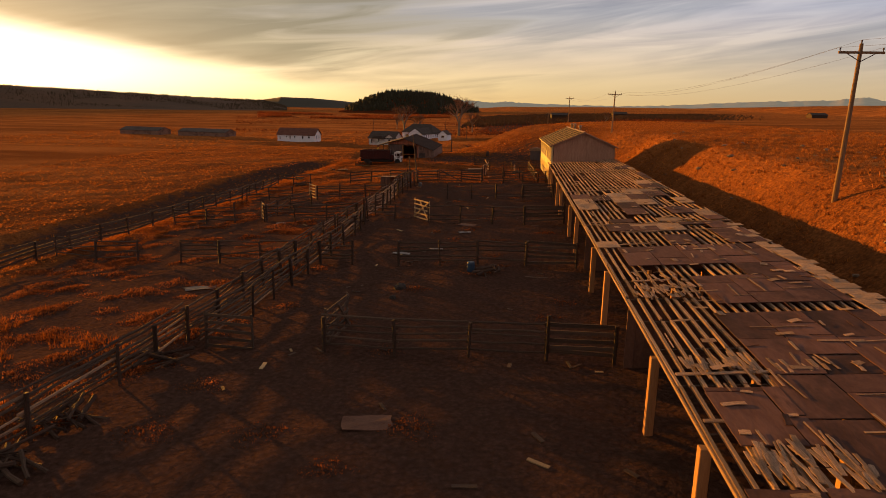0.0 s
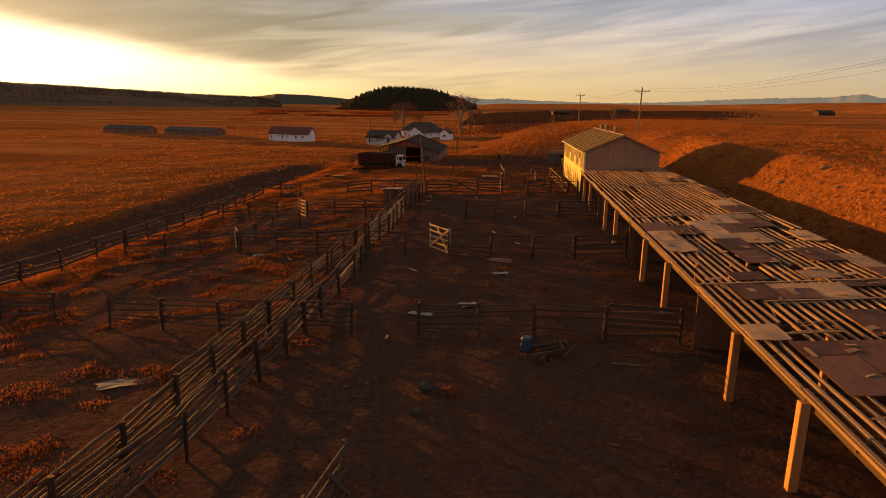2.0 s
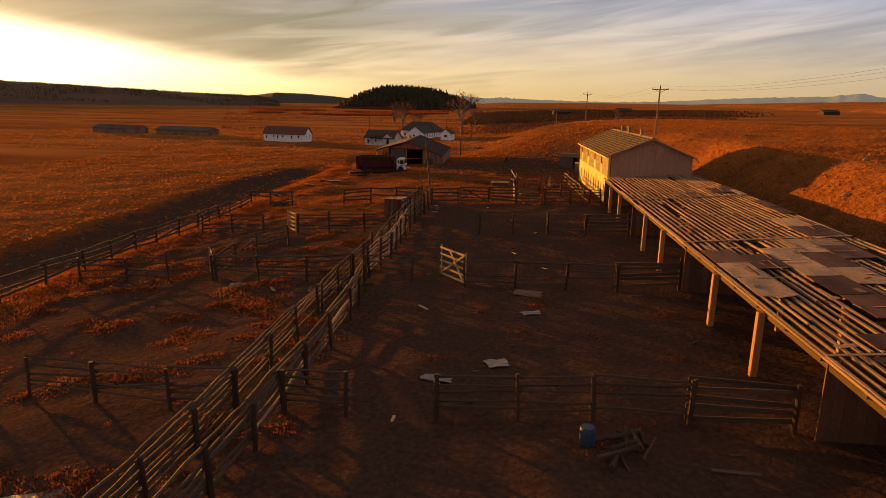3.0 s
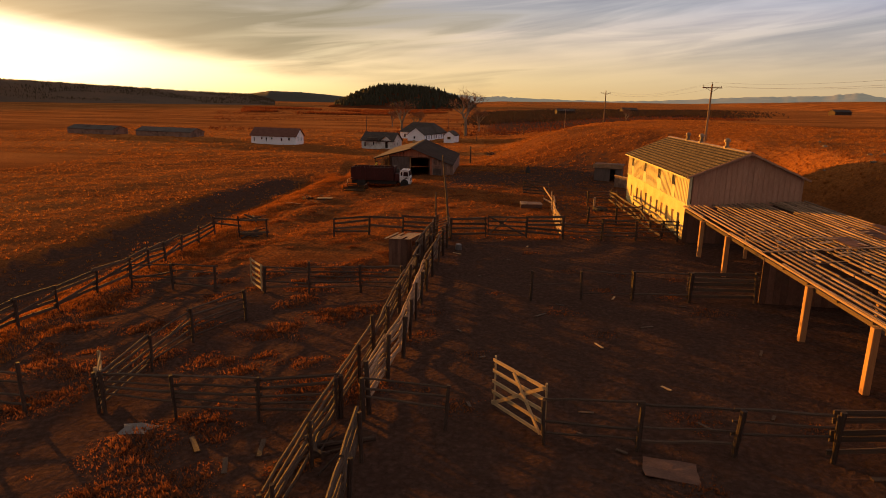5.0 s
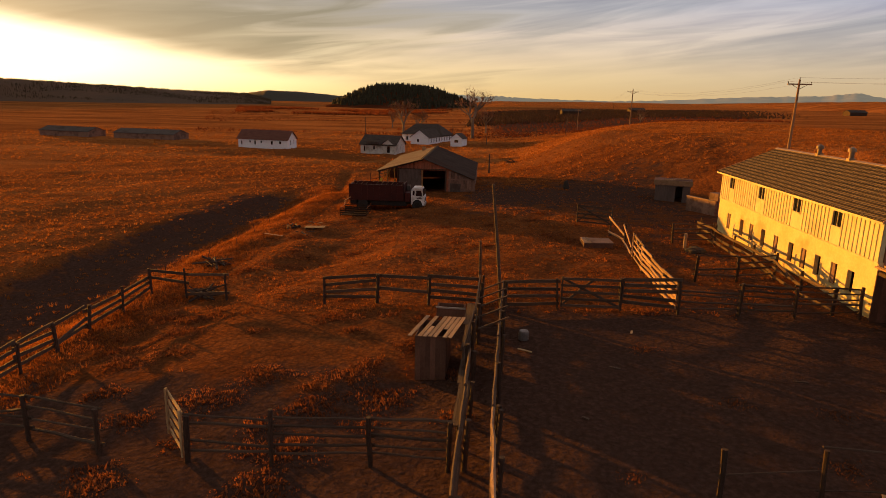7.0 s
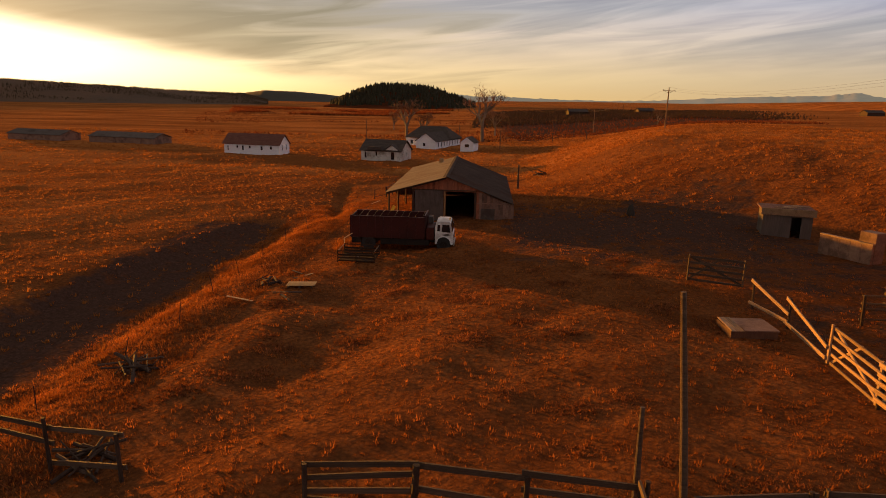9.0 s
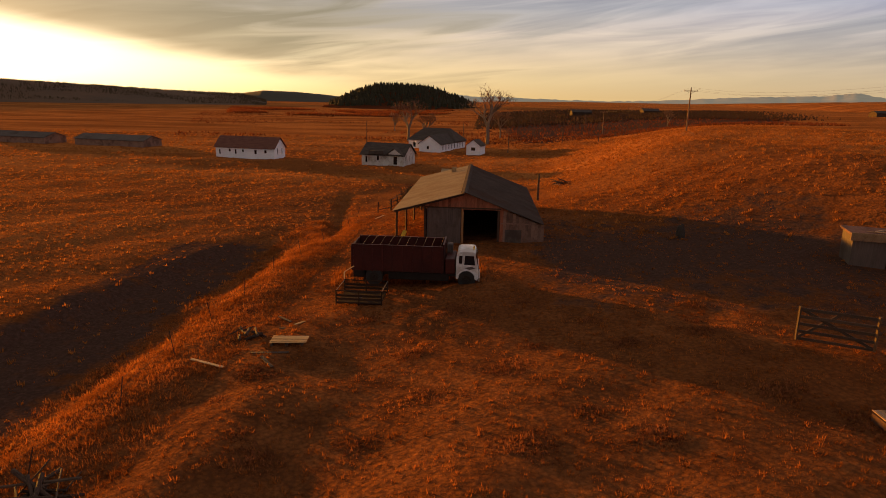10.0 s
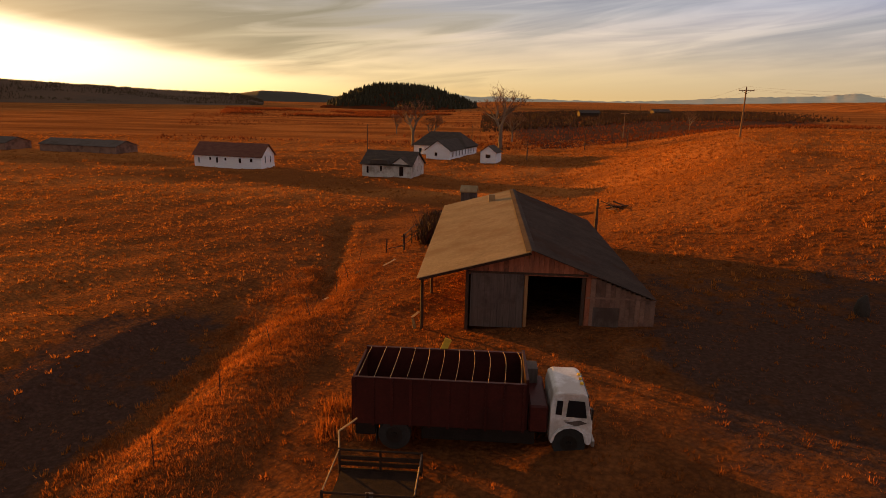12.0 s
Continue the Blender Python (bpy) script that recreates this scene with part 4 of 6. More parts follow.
# ---- the two-storey barn on the bank ----
def build_stable():
    x0, x1, y0, y1, ridge, rz, eave = 6.0, 13.0, 73.2, 91.6, 9.5, 5.85, 4.32
    s = thing("stable", (0, 0, 0), "pale two-storey stable with battened siding and a shingle roof", "barn")
    lows = [(y - 0.27, y + 0.27, 0.62, 1.62) for y in (75.0, 76.4, 77.9, 79.3, 80.7, 82.5, 84.2, 85.9, 87.4, 89.6)]
    part("lower_wall", wall(bmesh.new(), "y", y0, y1, -0.4, 2.45, x0, x0 + 0.2, lows), M_PLASTER, s, "limewashed lower wall with narrow openings")
    for a, b, c, d in lows[1::2]:
        bm = bmesh.new()
        box(bm, x0 + 0.05, x0 + 0.09, a + 0.25, b, c, d)
        part("shutter", bm, M_PALEWALL, s, "half-open plank shutter")
    highs = [(y - 0.42, y + 0.42, 3.28, 4.0) for y in (89.6, 85.0, 80.6, 76.7)]
    part("upper_wall", wall(bmesh.new(), "y", y0, y1, 2.45, eave, x0 - 0.02, x0 + 0.14, highs), M_SIDING, s, "pale painted upper siding")
    for a, b, c, d in highs:
        window(s, "y", a, b, c, d, x0 - 0.02, -1, M_SIDING, "small dark loft window")
    k = 0
    while y0 + 0.05 + k * 0.33 < y1:
        y = y0 + 0.05 + k * 0.33
        k += 1
        if any(a - 0.06 < y < b + 0.06 for a, b, c, d in highs):
            continue
        part("batten", box(bmesh.new(), x0 - 0.05, x0 - 0.022, y - 0.028, y + 0.028, 2.46, eave - 0.05), M_SIDING, s)
    part("ledge", box(bmesh.new(), x0 - 0.05, x0 - 0.023, y0, y1, 2.38, 2.44), M_SIDING, s)
    part("far_side_wall", box(bmesh.new(), x1 - 0.15, x1, y0, y1, -0.4, eave), M_SIDINGSHADE, s)
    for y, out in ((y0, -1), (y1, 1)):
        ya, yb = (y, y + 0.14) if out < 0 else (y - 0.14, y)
        part("gable_wall", prism(bmesh.new(), [(x0 + 0.2, -0.4), (x1 - 0.15, -0.4), (x1 - 0.15, eave - 0.02), (ridge, rz - 0.1), (x0 + 0.2, eave - 0.02)], ya, yb), M_SIDINGSHADE, s, "shaded gable wall of upright boards")
        k = 0
        while x0 + 0.25 + k * 0.33 < x1:
            x = x0 + 0.25 + k * 0.33
            k += 1
            top = rz - 0.12 - (rz - eave) * abs(x - ridge) / 3.5
            yy = y + out * 0.002
            part("batten", box(bmesh.new(), x - 0.028, x + 0.028, min(yy, yy + out * 0.03), max(yy, yy + out * 0.03), 0.0, top), M_SIDINGSHADE, s)
    # the roof: two slopes in lapped courses
    for side, xe in ((-1, x0 - 0.28), (1, x1 + 0.28)):
        slope = thing_part("roof_slope", s, "worn two-toned shingle slope")
        n = 13
        drop = (rz - eave) / 3.5
        for k in range(n):
            a, b = ridge + (xe - ridge) * k / n, ridge + (xe - ridge) * (k + 1.12) / n
            part("course", roof_slab(bmesh.new(), (a, rz - drop * abs(a - ridge) + 0.006), (b, rz - drop * abs(b - ridge) + 0.035), y0 - 0.3, y1 + 0.3, 0.045), M_SHINGLE, slope)
    part("ridge_cap", roof_slab(roof_slab(bmesh.new(), (ridge, rz + 0.06), (ridge - 0.16, rz - 0.01), y0 - 0.3, y1 + 0.3, 0.02), (ridge, rz + 0.06), (ridge + 0.16, rz - 0.01), y0 - 0.3, y1 + 0.3, 0.02), M_VENT, s)
    for xe in (x0 - 0.3, x1 + 0.3):
        for y in (y0 - 0.32, y1 + 0.3):
            part("barge_board", beam(bmesh.new(), (ridge, y, rz - 0.06), (xe, y, eave - 0.14), 0.03, 0.12), M_SIDINGSHADE, s)
    part("eave_board", box(bmesh.new(), x0 - 0.31, x0 - 0.28, y0 - 0.3, y1 + 0.3, eave - 0.24, eave - 0.1), M_SIDING, s)
    part("loft_floor", box(bmesh.new(), x0 + 0.2, x1 - 0.15, y0 + 0.14, y1 - 0.14, 2.4, 2.5), M_SHEDWALL, s)
    return s


build_stable()


def ridge_vent(y, tall):
    v = thing("roof_ventilator", (9.5, y, 5.85), "rusty round roof ventilator with a hooded cap", "vent", "roof ventilators")
    part("base", box(bmesh.new(), -0.17, 0.17, -0.17, 0.17, -0.12, 0.12), M_VENT, v, bevel=0.015)
    part("flue", tube(bmesh.new(), (0, 0, 0.1), (0, 0, tall), 0.13, 0.13, 14), M_VENT, v)
    bm = tube(bmesh.new(), (0, 0, tall - 0.04), (0, 0, tall + 0.12), 0.22, 0.2, 14)
    tube(bm, (0, 0, tall + 0.12), (0, 0, tall + 0.22), 0.2, 0.05, 14)
    part("cap", bm, M_VENT, v)


for y, tall in ((86.3, 0.42), (82.9, 0.5), (77.4, 0.45)):
    ridge_vent(y, tall)


# ---- the open barn with the tin roof ----
def corrugated(bm, a, b, y0, y1, pitch=0.16, thick=0.03, depth=0.018):
    """Ribbed sheet from the ridge a to the eave b (x, z); the ribs run down the slope."""
    n = int((y1 - y0) / (pitch / 2))
    top = []
    for k in range(n + 1):
        y = y0 + (y1 - y0) * k / n
        d = depth * (k % 2)
        top.append((bm.verts.new((a[0], y, a[1] + d)), bm.verts.new((b[0], y, b[1] + d)), bm.verts.new((a[0], y, a[1] - thick)), bm.verts.new((b[0], y, b[1] - thick))))
    for p, q in zip(top, top[1:]):
        bm.faces.new((p[0], p[1], q[1], q[0]))
        bm.faces.new((p[2], q[2], q[3], p[3]))
        bm.faces.new((p[1], p[3], q[3], q[1]))
        bm.faces.new((p[0], q[0], q[2], p[2]))
    for p in (top[0], top[-1]):
        bm.faces.new((p[0], p[2], p[3], p[1]))
    bmesh.ops.recalc_face_normals(bm, faces=bm.faces)
    return bm


def build_barn():
    b = thing("hay_barn", (0, 0, 0), "low hay barn with a wide sagging tin roof and open doorway", "barn")
    y0, y1 = 111.3, 129.3
    g = -0.85
    apex, left, mid, right = (-16.65, 2.72), (-21.35, 1.42), (-19.25, 1.95), (-11.35, 0.72)
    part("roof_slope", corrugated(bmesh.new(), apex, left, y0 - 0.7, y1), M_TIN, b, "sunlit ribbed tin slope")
    part("roof_slope", corrugated(bmesh.new(), apex, right, y0 - 0.3, y1), M_TINSHADE, b, "sheet slope with its shade put into a dark colour")
    part("ridge_cap", roof_slab(roof_slab(bmesh.new(), (apex[0], apex[1] + 0.06), (apex[0] - 0.22, apex[1] + 0.015), y0 - 0.7, y1, 0.012), (apex[0], apex[1] + 0.06), (apex[0] + 0.22, apex[1] - 0.01), y0 - 0.7, y1, 0.012), M_TINSHADE, b)
    # gable over the doors: upright red boards
    x = -19.2
    gab = thing_part("gable", b, "upright red-brown gable boards")
    while x < -13.1:
        top = (apex[1] - (apex[0] - x) * 0.277 if x < apex[0] else apex[1] - (x - apex[0]) * 0.377) - 0.1
        if top > 1.6:
            part("board", box(bmesh.new(), x + 0.006, x + 0.204, y0 - 0.03 - rnd.uniform(0, 0.012), y0 + 0.01, 1.52, top), M_BARNRED, gab)
        x += 0.21
    part("sliding_door", box(bmesh.new(), -19.1, -16.85, y0 - 0.09, y0 - 0.04, g + 0.05, 1.58), M_GREYDOOR, b, "grey sheet sliding door pushed shut")
    door = bmesh.new()
    for k in range(9):
        box(door, -19.05 + k * 0.27, -19.02 + k * 0.27, y0 - 0.105, y0 - 0.092, g + 0.05, 1.55)
    part("door_rib", door, M_GREYDOOR, b)
    part("door_track", box(bmesh.new(), -19.3, -14.2, y0 - 0.12, y0 - 0.03, 1.59, 1.66), M_POST, b)
    for x in (-19.25, -16.75, -14.35):
        part("door_post", box(bmesh.new(), x - 0.07, x + 0.07, y0 - 0.02, y0 + 0.12, g - 0.2, 1.58), M_TIMBER if x == -16.75 else M_POST, b)
    w = thing_part("front_wall", b, "faded plank front wall")
    x = -14.25
    while x < -11.5:
        top = apex[1] - (x + 0.2 - apex[0]) * 0.377 - 0.1
        part("board", box(bmesh.new(), x + 0.005, x + 0.205, y0 - 0.02 - rnd.uniform(0, 0.012), y0 + 0.02, g - 0.2, min(top, 1.5)), M_PALEWALL if x > -14.1 else M_BARNRED, w)
        x += 0.21
    part("band", box(bmesh.new(), -14.2, -11.5, y0 - 0.05, y0 - 0.035, 0.62, 0.7), M_PALEWALL, b)
    part("metal_patch", box(bmesh.new(), -13.9, -12.8, y0 - 0.055, y0 - 0.038, g + 0.05, 0.25), M_GREYDOOR, b)
    part("side_wall", box(bmesh.new(), -11.52, -11.42, y0 + 0.02, y1 - 0.1, g - 0.5, 0.66), M_PALEWALL, b)
    part("inner_wall", box(bmesh.new(), -19.32, -19.24, y0 + 0.2, y1 - 0.1, g - 0.5, 1.85), M_BARNRED, b)
    part("rear_wall", prism(bmesh.new(), [(-19.2, g - 0.5), (-11.55, g - 0.5), (-11.55, 0.6), (apex[0], 2.55), (-19.2, 1.85)], y1 - 0.2, y1 - 0.1), M_BARNRED, b)
    for y in (111.6, 117.0, 122.5, 128.5):
        part("lean_to_post", tube(bmesh.new(), (-21.2, y, g - 1.0), (-21.2, y, 1.36), 0.08, 0.07, 8), M_POST, b)
    part("lean_to_plate", box(bmesh.new(), -21.27, -21.13, y0 - 0.4, y1 - 0.1, 1.26, 1.38), M_POST, b)
    k = 0
    while y0 - 0.5 + k * 1.5 < y1:
        y = y0 - 0.5 + k * 1.5
        k += 1
        part("rafter", beam(bmesh.new(), (apex[0], y, apex[1] - 0.11), (left[0] + 0.1, y, left[1] - 0.09), 0.05, 0.13), M_POST, b)
    part("stove_hatch", box(bmesh.new(), -18.3, -17.9, 126.2, 126.6, 2.2, 2.75), M_TIN, b)
    return b


build_barn()


# ---- the lorry ----
def build_truck():
    t = thing("grain_truck", (-22.12, 101.25, -0.95), "old white cab-over truck with a faded red grain box", "truck")
    g = 0.0  # under the wheels
    L = 4.75
    body = thing_part("grain_box", t, "faded red slatted grain box")
    for y in (0.0, 2.2):
        part("side", box(bmesh.new(), 0, L, y - 0.03, y + 0.03, 0.82, 2.15), M_TRUCKRED, body)
        for k in range(10):
            x = 0.05 + k * (L - 0.1) / 9
            yy = y - 0.06 if y == 0 else y + 0.032
            part("stake", box(bmesh.new(), x - 0.035, x + 0.035, yy, yy + 0.028, 0.78, 2.18), M_TRUCKRED, body)
        part("top_rail", box(bmesh.new(), 0, L, y - 0.05, y + 0.05, 2.152, 2.2), M_TRUCKRED, body)
    part("tailboard", box(bmesh.new(), -0.04, 0.02, 0.04, 2.16, 0.82, 2.1), M_TRUCKRED, body)
    part("headboard", box(bmesh.new(), L - 0.02, L + 0.06, 0.04, 2.16, 0.82, 2.3), M_TRUCKRED, body)
    part("floor", box(bmesh.new(), 0.02, L, 0.04, 2.16, 0.78, 0.84), M_POST, body)
    for k in range(11):
        x = 0.15 + k * (L - 0.3) / 10
        bm = bmesh.new()
        pts = [(x + 0.06 * math.sin(u * 3), 2.2 * u, 2.2 + 0.14 * math.sin(math.pi * u)) for u in (0, 0.2, 0.4, 0.6, 0.8, 1)]
        for p, q in zip(pts, pts[1:]):
            tube(bm, p, q, 0.007, 0.007, 6)
        part("bow", bm, M_BRIGHT, body, "thin pale roof bow")
    part("bin", box(bmesh.new(), L + 0.1, L + 0.62, 0.05, 2.1, 0.75, 1.55), M_TRUCKRED, t, "red tank behind the cab", bevel=0.05)
    part("box_window", box(bmesh.new(), L + 0.12, L + 0.42, 1.5, 2.1, 1.552, 2.0), M_GREYDOOR, t)
    for y in (0.55, 1.55):
        part("chassis_rail", box(bmesh.new(), 0.2, L + 1.7, y - 0.05, y + 0.05, 0.5, 0.72), M_BLACK, t)
    # Solids and flaps added beneath the box to stop the low sun.
    part("under_frame", box(bmesh.new(), 1.9, L + 0.3, 0.12, 2.0, 0.34, 0.76), M_BLACK, t, "dark solid filling the space under the box", bevel=0.03)
    part("tail_frame", box(bmesh.new(), 0.05, 0.6, 0.12, 2.08, 0.4, 0.76), M_BLACK, t)
    part("mud_flap", box(bmesh.new(), 0.62, 0.64, 0.1, 0.55, 0.12, 0.76), M_TYRE, t)
    part("mud_flap", box(bmesh.new(), 0.62, 0.64, 1.6, 2.05, 0.12, 0.76), M_TYRE, t)
    # cab, drawn from its side outline
    cab = thing_part("cab", t, "chalky white rounded cab with flaking paint")
    c0 = L + 0.68
    side = [(c0, 0.52), (c0, 1.6), (c0 + 0.06, 1.9), (c0 + 0.18, 1.98), (c0 + 0.86, 1.98), (c0 + 0.98, 1.9), (c0 + 1.09, 1.3), (c0 + 1.14, 1.2), (c0 + 1.15, 0.55), (c0 + 1.1, 0.45), (c0 + 0.98, 0.5), (c0 + 0.9, 0.85), (c0 + 0.7, 0.98), (c0 + 0.4, 0.98), (c0 + 0.2, 0.85), (c0 + 0.12, 0.52)]
    part("shell", prism(bmesh.new(), side, 0.02, 1.8), M_TRUCKWHITE, cab, bevel=0.025)
    part("windscreen", beam(bmesh.new(), (c0 + 1.095, 0.91, 1.32), (c0 + 1.005, 0.91, 1.86), 1.5, 0.03), M_GLASS, cab)
    for y, o in ((0.02, -1), (1.8, 1)):
        ya, yb = sorted((y + o * 0.004, y + o * 0.02))
        part("door_window", prism(bmesh.new(), [(c0 + 0.42, 1.3), (c0 + 0.98, 1.28), (c0 + 0.9, 1.76), (c0 + 0.46, 1.78)], ya, yb), M_GLASS, cab, "dark side window")
        part("quarter_window", prism(bmesh.new(), [(c0 + 0.13, 1.36), (c0 + 0.3, 1.34), (c0 + 0.32, 1.76), (c0 + 0.16, 1.76)], ya, yb), M_GLASS, cab, "small dark rear side window")
        ring = bmesh.new()
        for k in range(8):
            a0, a1 = math.pi * (0.02 + 0.96 * k / 8), math.pi * (0.02 + 0.96 * (k + 1) / 8)
            beam(ring, (c0 + 0.55 + 0.5 * math.cos(a0), y + o * 0.03, 0.5 + 0.52 * math.sin(a0)), (c0 + 0.55 + 0.5 * math.cos(a1), y + o * 0.03, 0.5 + 0.52 * math.sin(a1)), 0.09, 0.06)
        part("wheel_arch", ring, M_TRUCKWHITE, cab)
        part("door_handle", box(bmesh.new(), c0 + 0.38, c0 + 0.5, ya, yb + 0.01, 1.16, 1.2), M_STEEL, cab)
        part("mirror", box(bmesh.new(), c0 + 1.06, c0 + 1.1, min(y + o * 0.1, y + o * 0.25), max(y + o * 0.1, y + o * 0.25), 1.35, 1.65), M_BLACK, cab)
        part("mirror_arm", beam(bmesh.new(), (c0 + 1.05, y, 1.6), (c0 + 1.08, y + o * 0.2, 1.6), 0.02, 0.02), M_STEEL, cab)
        part("rust_streak", prism(bmesh.new(), [(c0 + 0.4, 1.12), (c0 + 0.8, 1.2), (c0 + 1.0, 1.12), (c0 + 0.7, 1.02)], *sorted((y + o * 0.003, y + o * 0.008))), M_GREYDOOR, cab, "dark flaked patch")
    part("bumper", box(bmesh.new(), c0 + 1.16, c0 + 1.24, 0.0, 1.82, 0.42, 0.62), M_STEEL, cab, bevel=0.02)
    part("grille", box(bmesh.new(), c0 + 1.152, c0 + 1.17, 0.45, 1.37, 0.72, 1.05), M_BLACK, cab)
    for y in (0.25, 1.57):
        part("headlight", tube(bmesh.new(), (c0 + 1.14, y, 0.84), (c0 + 1.18, y, 0.84), 0.11, 0.1, 14), M_STEEL, cab)
    for k in range(3):
        part("roof_lamp", box(bmesh.new(), c0 + 0.85, c0 + 0.93, 0.6 + k * 0.3, 0.7 + k * 0.3, 1.985, 2.03), M_YELLOW, cab)

    def wheel(x, y, o, r=0.46):
        w = thing_part("wheel", t)
        bm = tube(bmesh.new(), (x, y, r), (x, y + o * 0.26, r), r, r, 22)
        part("tyre", bm, M_TYRE, w, bevel=0.02)
        part("rim", tube(bmesh.new(), (x, y - o * 0.012, r), (x, y + o * 0.02, r), 0.24, 0.24, 16), M_BLACK, w)
        part("hub", tube(bmesh.new(), (x, y - o * 0.06, r), (x, y, r), 0.08, 0.09, 10), M_BLACK, w)

    for x in (c0 + 0.55, 1.15):
        wheel(x, 0.06, 1)
        wheel(x, 1.78, -1)
    part("rear_axle", tube(bmesh.new(), (1.15, 0.2, 0.46), (1.15, 2.0, 0.46), 0.07, 0.07, 8), M_BLACK, t)
    part("front_axle", tube(bmesh.new(), (c0 + 0.55, 0.2, 0.46), (c0 + 0.55, 2.0, 0.46), 0.06, 0.06, 8), M_BLACK, t)
    part("rag", beam(bmesh.new(), (2.35, 2.25, 2.16), (2.5, 2.26, 2.52), 0.02, 0.22), M_YELLOW, t, "yellow rag on the side rail")
    return t


build_truck()


# ---- dwellings and small buildings ----
def gabled(at, rz, w, d, h, rise, walls, roof, label, category, fronts=(), sides=(), along="x", over=0.3, door=None, name="house", wings=()):
    """A house with its near right corner at the origin of its own frame: w along -x, d along +y; ridge along x or y.
    fronts, sides: (from, to, sill, head) openings in the near wall and in the right-hand wall."""
    t = thing(name, at, label, category, rz=rz)
    part("front_wall", wall(bmesh.new(), "x", -w, 0, -0.5, h, 0, 0.15, fronts), walls, t)
    part("side_wall", wall(bmesh.new(), "y", 0.15, d, -0.5, h, -0.15, 0, sides), walls, t)
    part("rear_wall", box(bmesh.new(), -w, -0.15, d - 0.15, d, -0.5, h), walls, t)
    part("far_wall", box(bmesh.new(), -w, -w + 0.15, 0.15, d - 0.15, -0.5, h), walls, t)
    for a, b, c, e in fronts:
        window(t, "x", a, b, c, e, 0, -1, walls, "dark window", bars=0)
    for a, b, c, e in sides:
        window(t, "y", a, b, c, e, 0, 1, walls, "dark window", bars=0)
    if along == "x":
        for y0, y1, nm in ((-over, d / 2, "roof_slope"), (d + over, d / 2, "roof_slope")):
            z0 = h - rise * over / (d / 2)
            bm = bmesh.new()
            v = [bm.verts.new(c) for c in ((-w - over, y0, z0), (over, y0, z0), (over, y1, h + rise), (-w - over, y1, h + rise))]
            u = [bm.verts.new(x.co - Vector((0, 0, 0.1))) for x in v]
            for f in (v, u[::-1], *[(v[k], u[k], u[(k + 1) % 4], v[(k + 1) % 4]) for k in range(4)]):
                bm.faces.new(f)
            bmesh.ops.recalc_face_normals(bm, faces=bm.faces)
            part(nm, bm, roof, t)
        for x in (-w, -0.15):
            bm = bmesh.new()
            a = [bm.verts.new((x + o, y, z)) for o in (0, 0.15) for y, z in ((0, h), (d, h), (d / 2, h + rise - 0.12))]
            for f in ((0, 1, 2), (5, 4, 3), (0, 3, 4, 1), (1, 4, 5, 2), (2, 5, 3, 0)):
                bm.faces.new([a[k] for k in f])
            bmesh.ops.recalc_face_normals(bm, faces=bm.faces)
            part("gable", bm, walls, t)
    else:
        for xe in (-w - over, over):
            part("roof_slope", roof_slab(bmesh.new(), (-w / 2, h + rise), (xe, h - rise * over / (w / 2)), -over, d + over, 0.1), roof, t)
        for y in (0, d - 0.15):
            part("gable", prism(bmesh.new(), [(-w, h), (0, h), (-w / 2, h + rise - 0.12)], y, y + 0.15), walls, t)
    if door:
        a, b, hh = door
        part("door", box(bmesh.new(), a, b, -0.03, -0.005, -0.1, hh), M_GREYDOOR, t, "dark plank door")
    return t


def row(a, b, n, w, s, h):
    return [(a + (b - a) * (k + 0.5) / n - w / 2, a + (b - a) * (k + 0.5) / n + w / 2, s, h) for k in range(n)]


gabled((-54.3, 185.7, -2.75), -8, 11.9, 4.6, 2.05, 1.75, M_WHITE, M_REDROOF, "long white bunkhouse with a brown shingle roof", "house",
       fronts=[(-11.2, -10.9, 0.5, 1.4), (-9.2, -8.8, 1.0, 1.5), (-8.0, -7.6, 0.6, 1.5), (-6.5, -6.1, 1.0, 1.5), (-4.0, -3.5, 0.7, 1.5), (-2.0, -1.5, 0.9, 1.5)], sides=[(1.2, 1.6, 0.7, 1.8), (3.0, 3.4, 0.7, 1.8)])
cot = gabled((-29.3, 178.8, -2.75), -14, 7.9, 5.6, 1.95, 1.75, M_OLDWHITE, M_DARKROOF, "small weathered white cottage with a dark roof", "house",
             fronts=[(-7.2, -6.8, 0.4, 1.5), (-5.0, -4.6, 0.8, 1.6), (-1.9, -1.2, 0.2, 1.6)], sides=[(1.0, 1.3, 0.7, 1.5), (2.8, 3.1, 0.7, 1.5), (4.3, 4.6, 0.7, 1.5)])
part("porch_gable", prism(bmesh.new(), [(-2.9, 1.95), (-0.3, 1.95), (-1.6, 2.9)], -0.25, 1.2), M_OLDWHITE, cot)
part("porch_roof", roof_slab(roof_slab(bmesh.new(), (-1.6, 3.05), (-3.2, 1.9), -0.5, 1.6, 0.08), (-1.6, 3.05), (0.0, 1.9), -0.5, 1.6, 0.08), M_DARKROOF, cot)
part("porch_roof", prism(bmesh.new(), [(-6.4, 1.9), (-3.3, 1.9), (-3.6, 2.5), (-6.1, 2.5)], -0.7, 0.4), M_DARKROOF, cot)
main = gabled((-25.2, 209.5, -2.9), -17, 5.0, 17.0, 2.1, 1.75, M_WHITE, M_DARKROOF, "large white farmhouse with a dark hipped roof", "house", along="y",
              fronts=[(-3.2, -2.6, 0.8, 1.5)], sides=row(0.8, 16.0, 8, 0.6, 0.6, 1.7))
part("wing_wall", wall(bmesh.new(), "x", -11.5, -5.02, -0.5, 2.2, 9.0, 9.15, [(-10.3, -9.7, 0.5, 1.5), (-7.9, -7.3, 0.9, 1.5)]), M_WHITE, main)
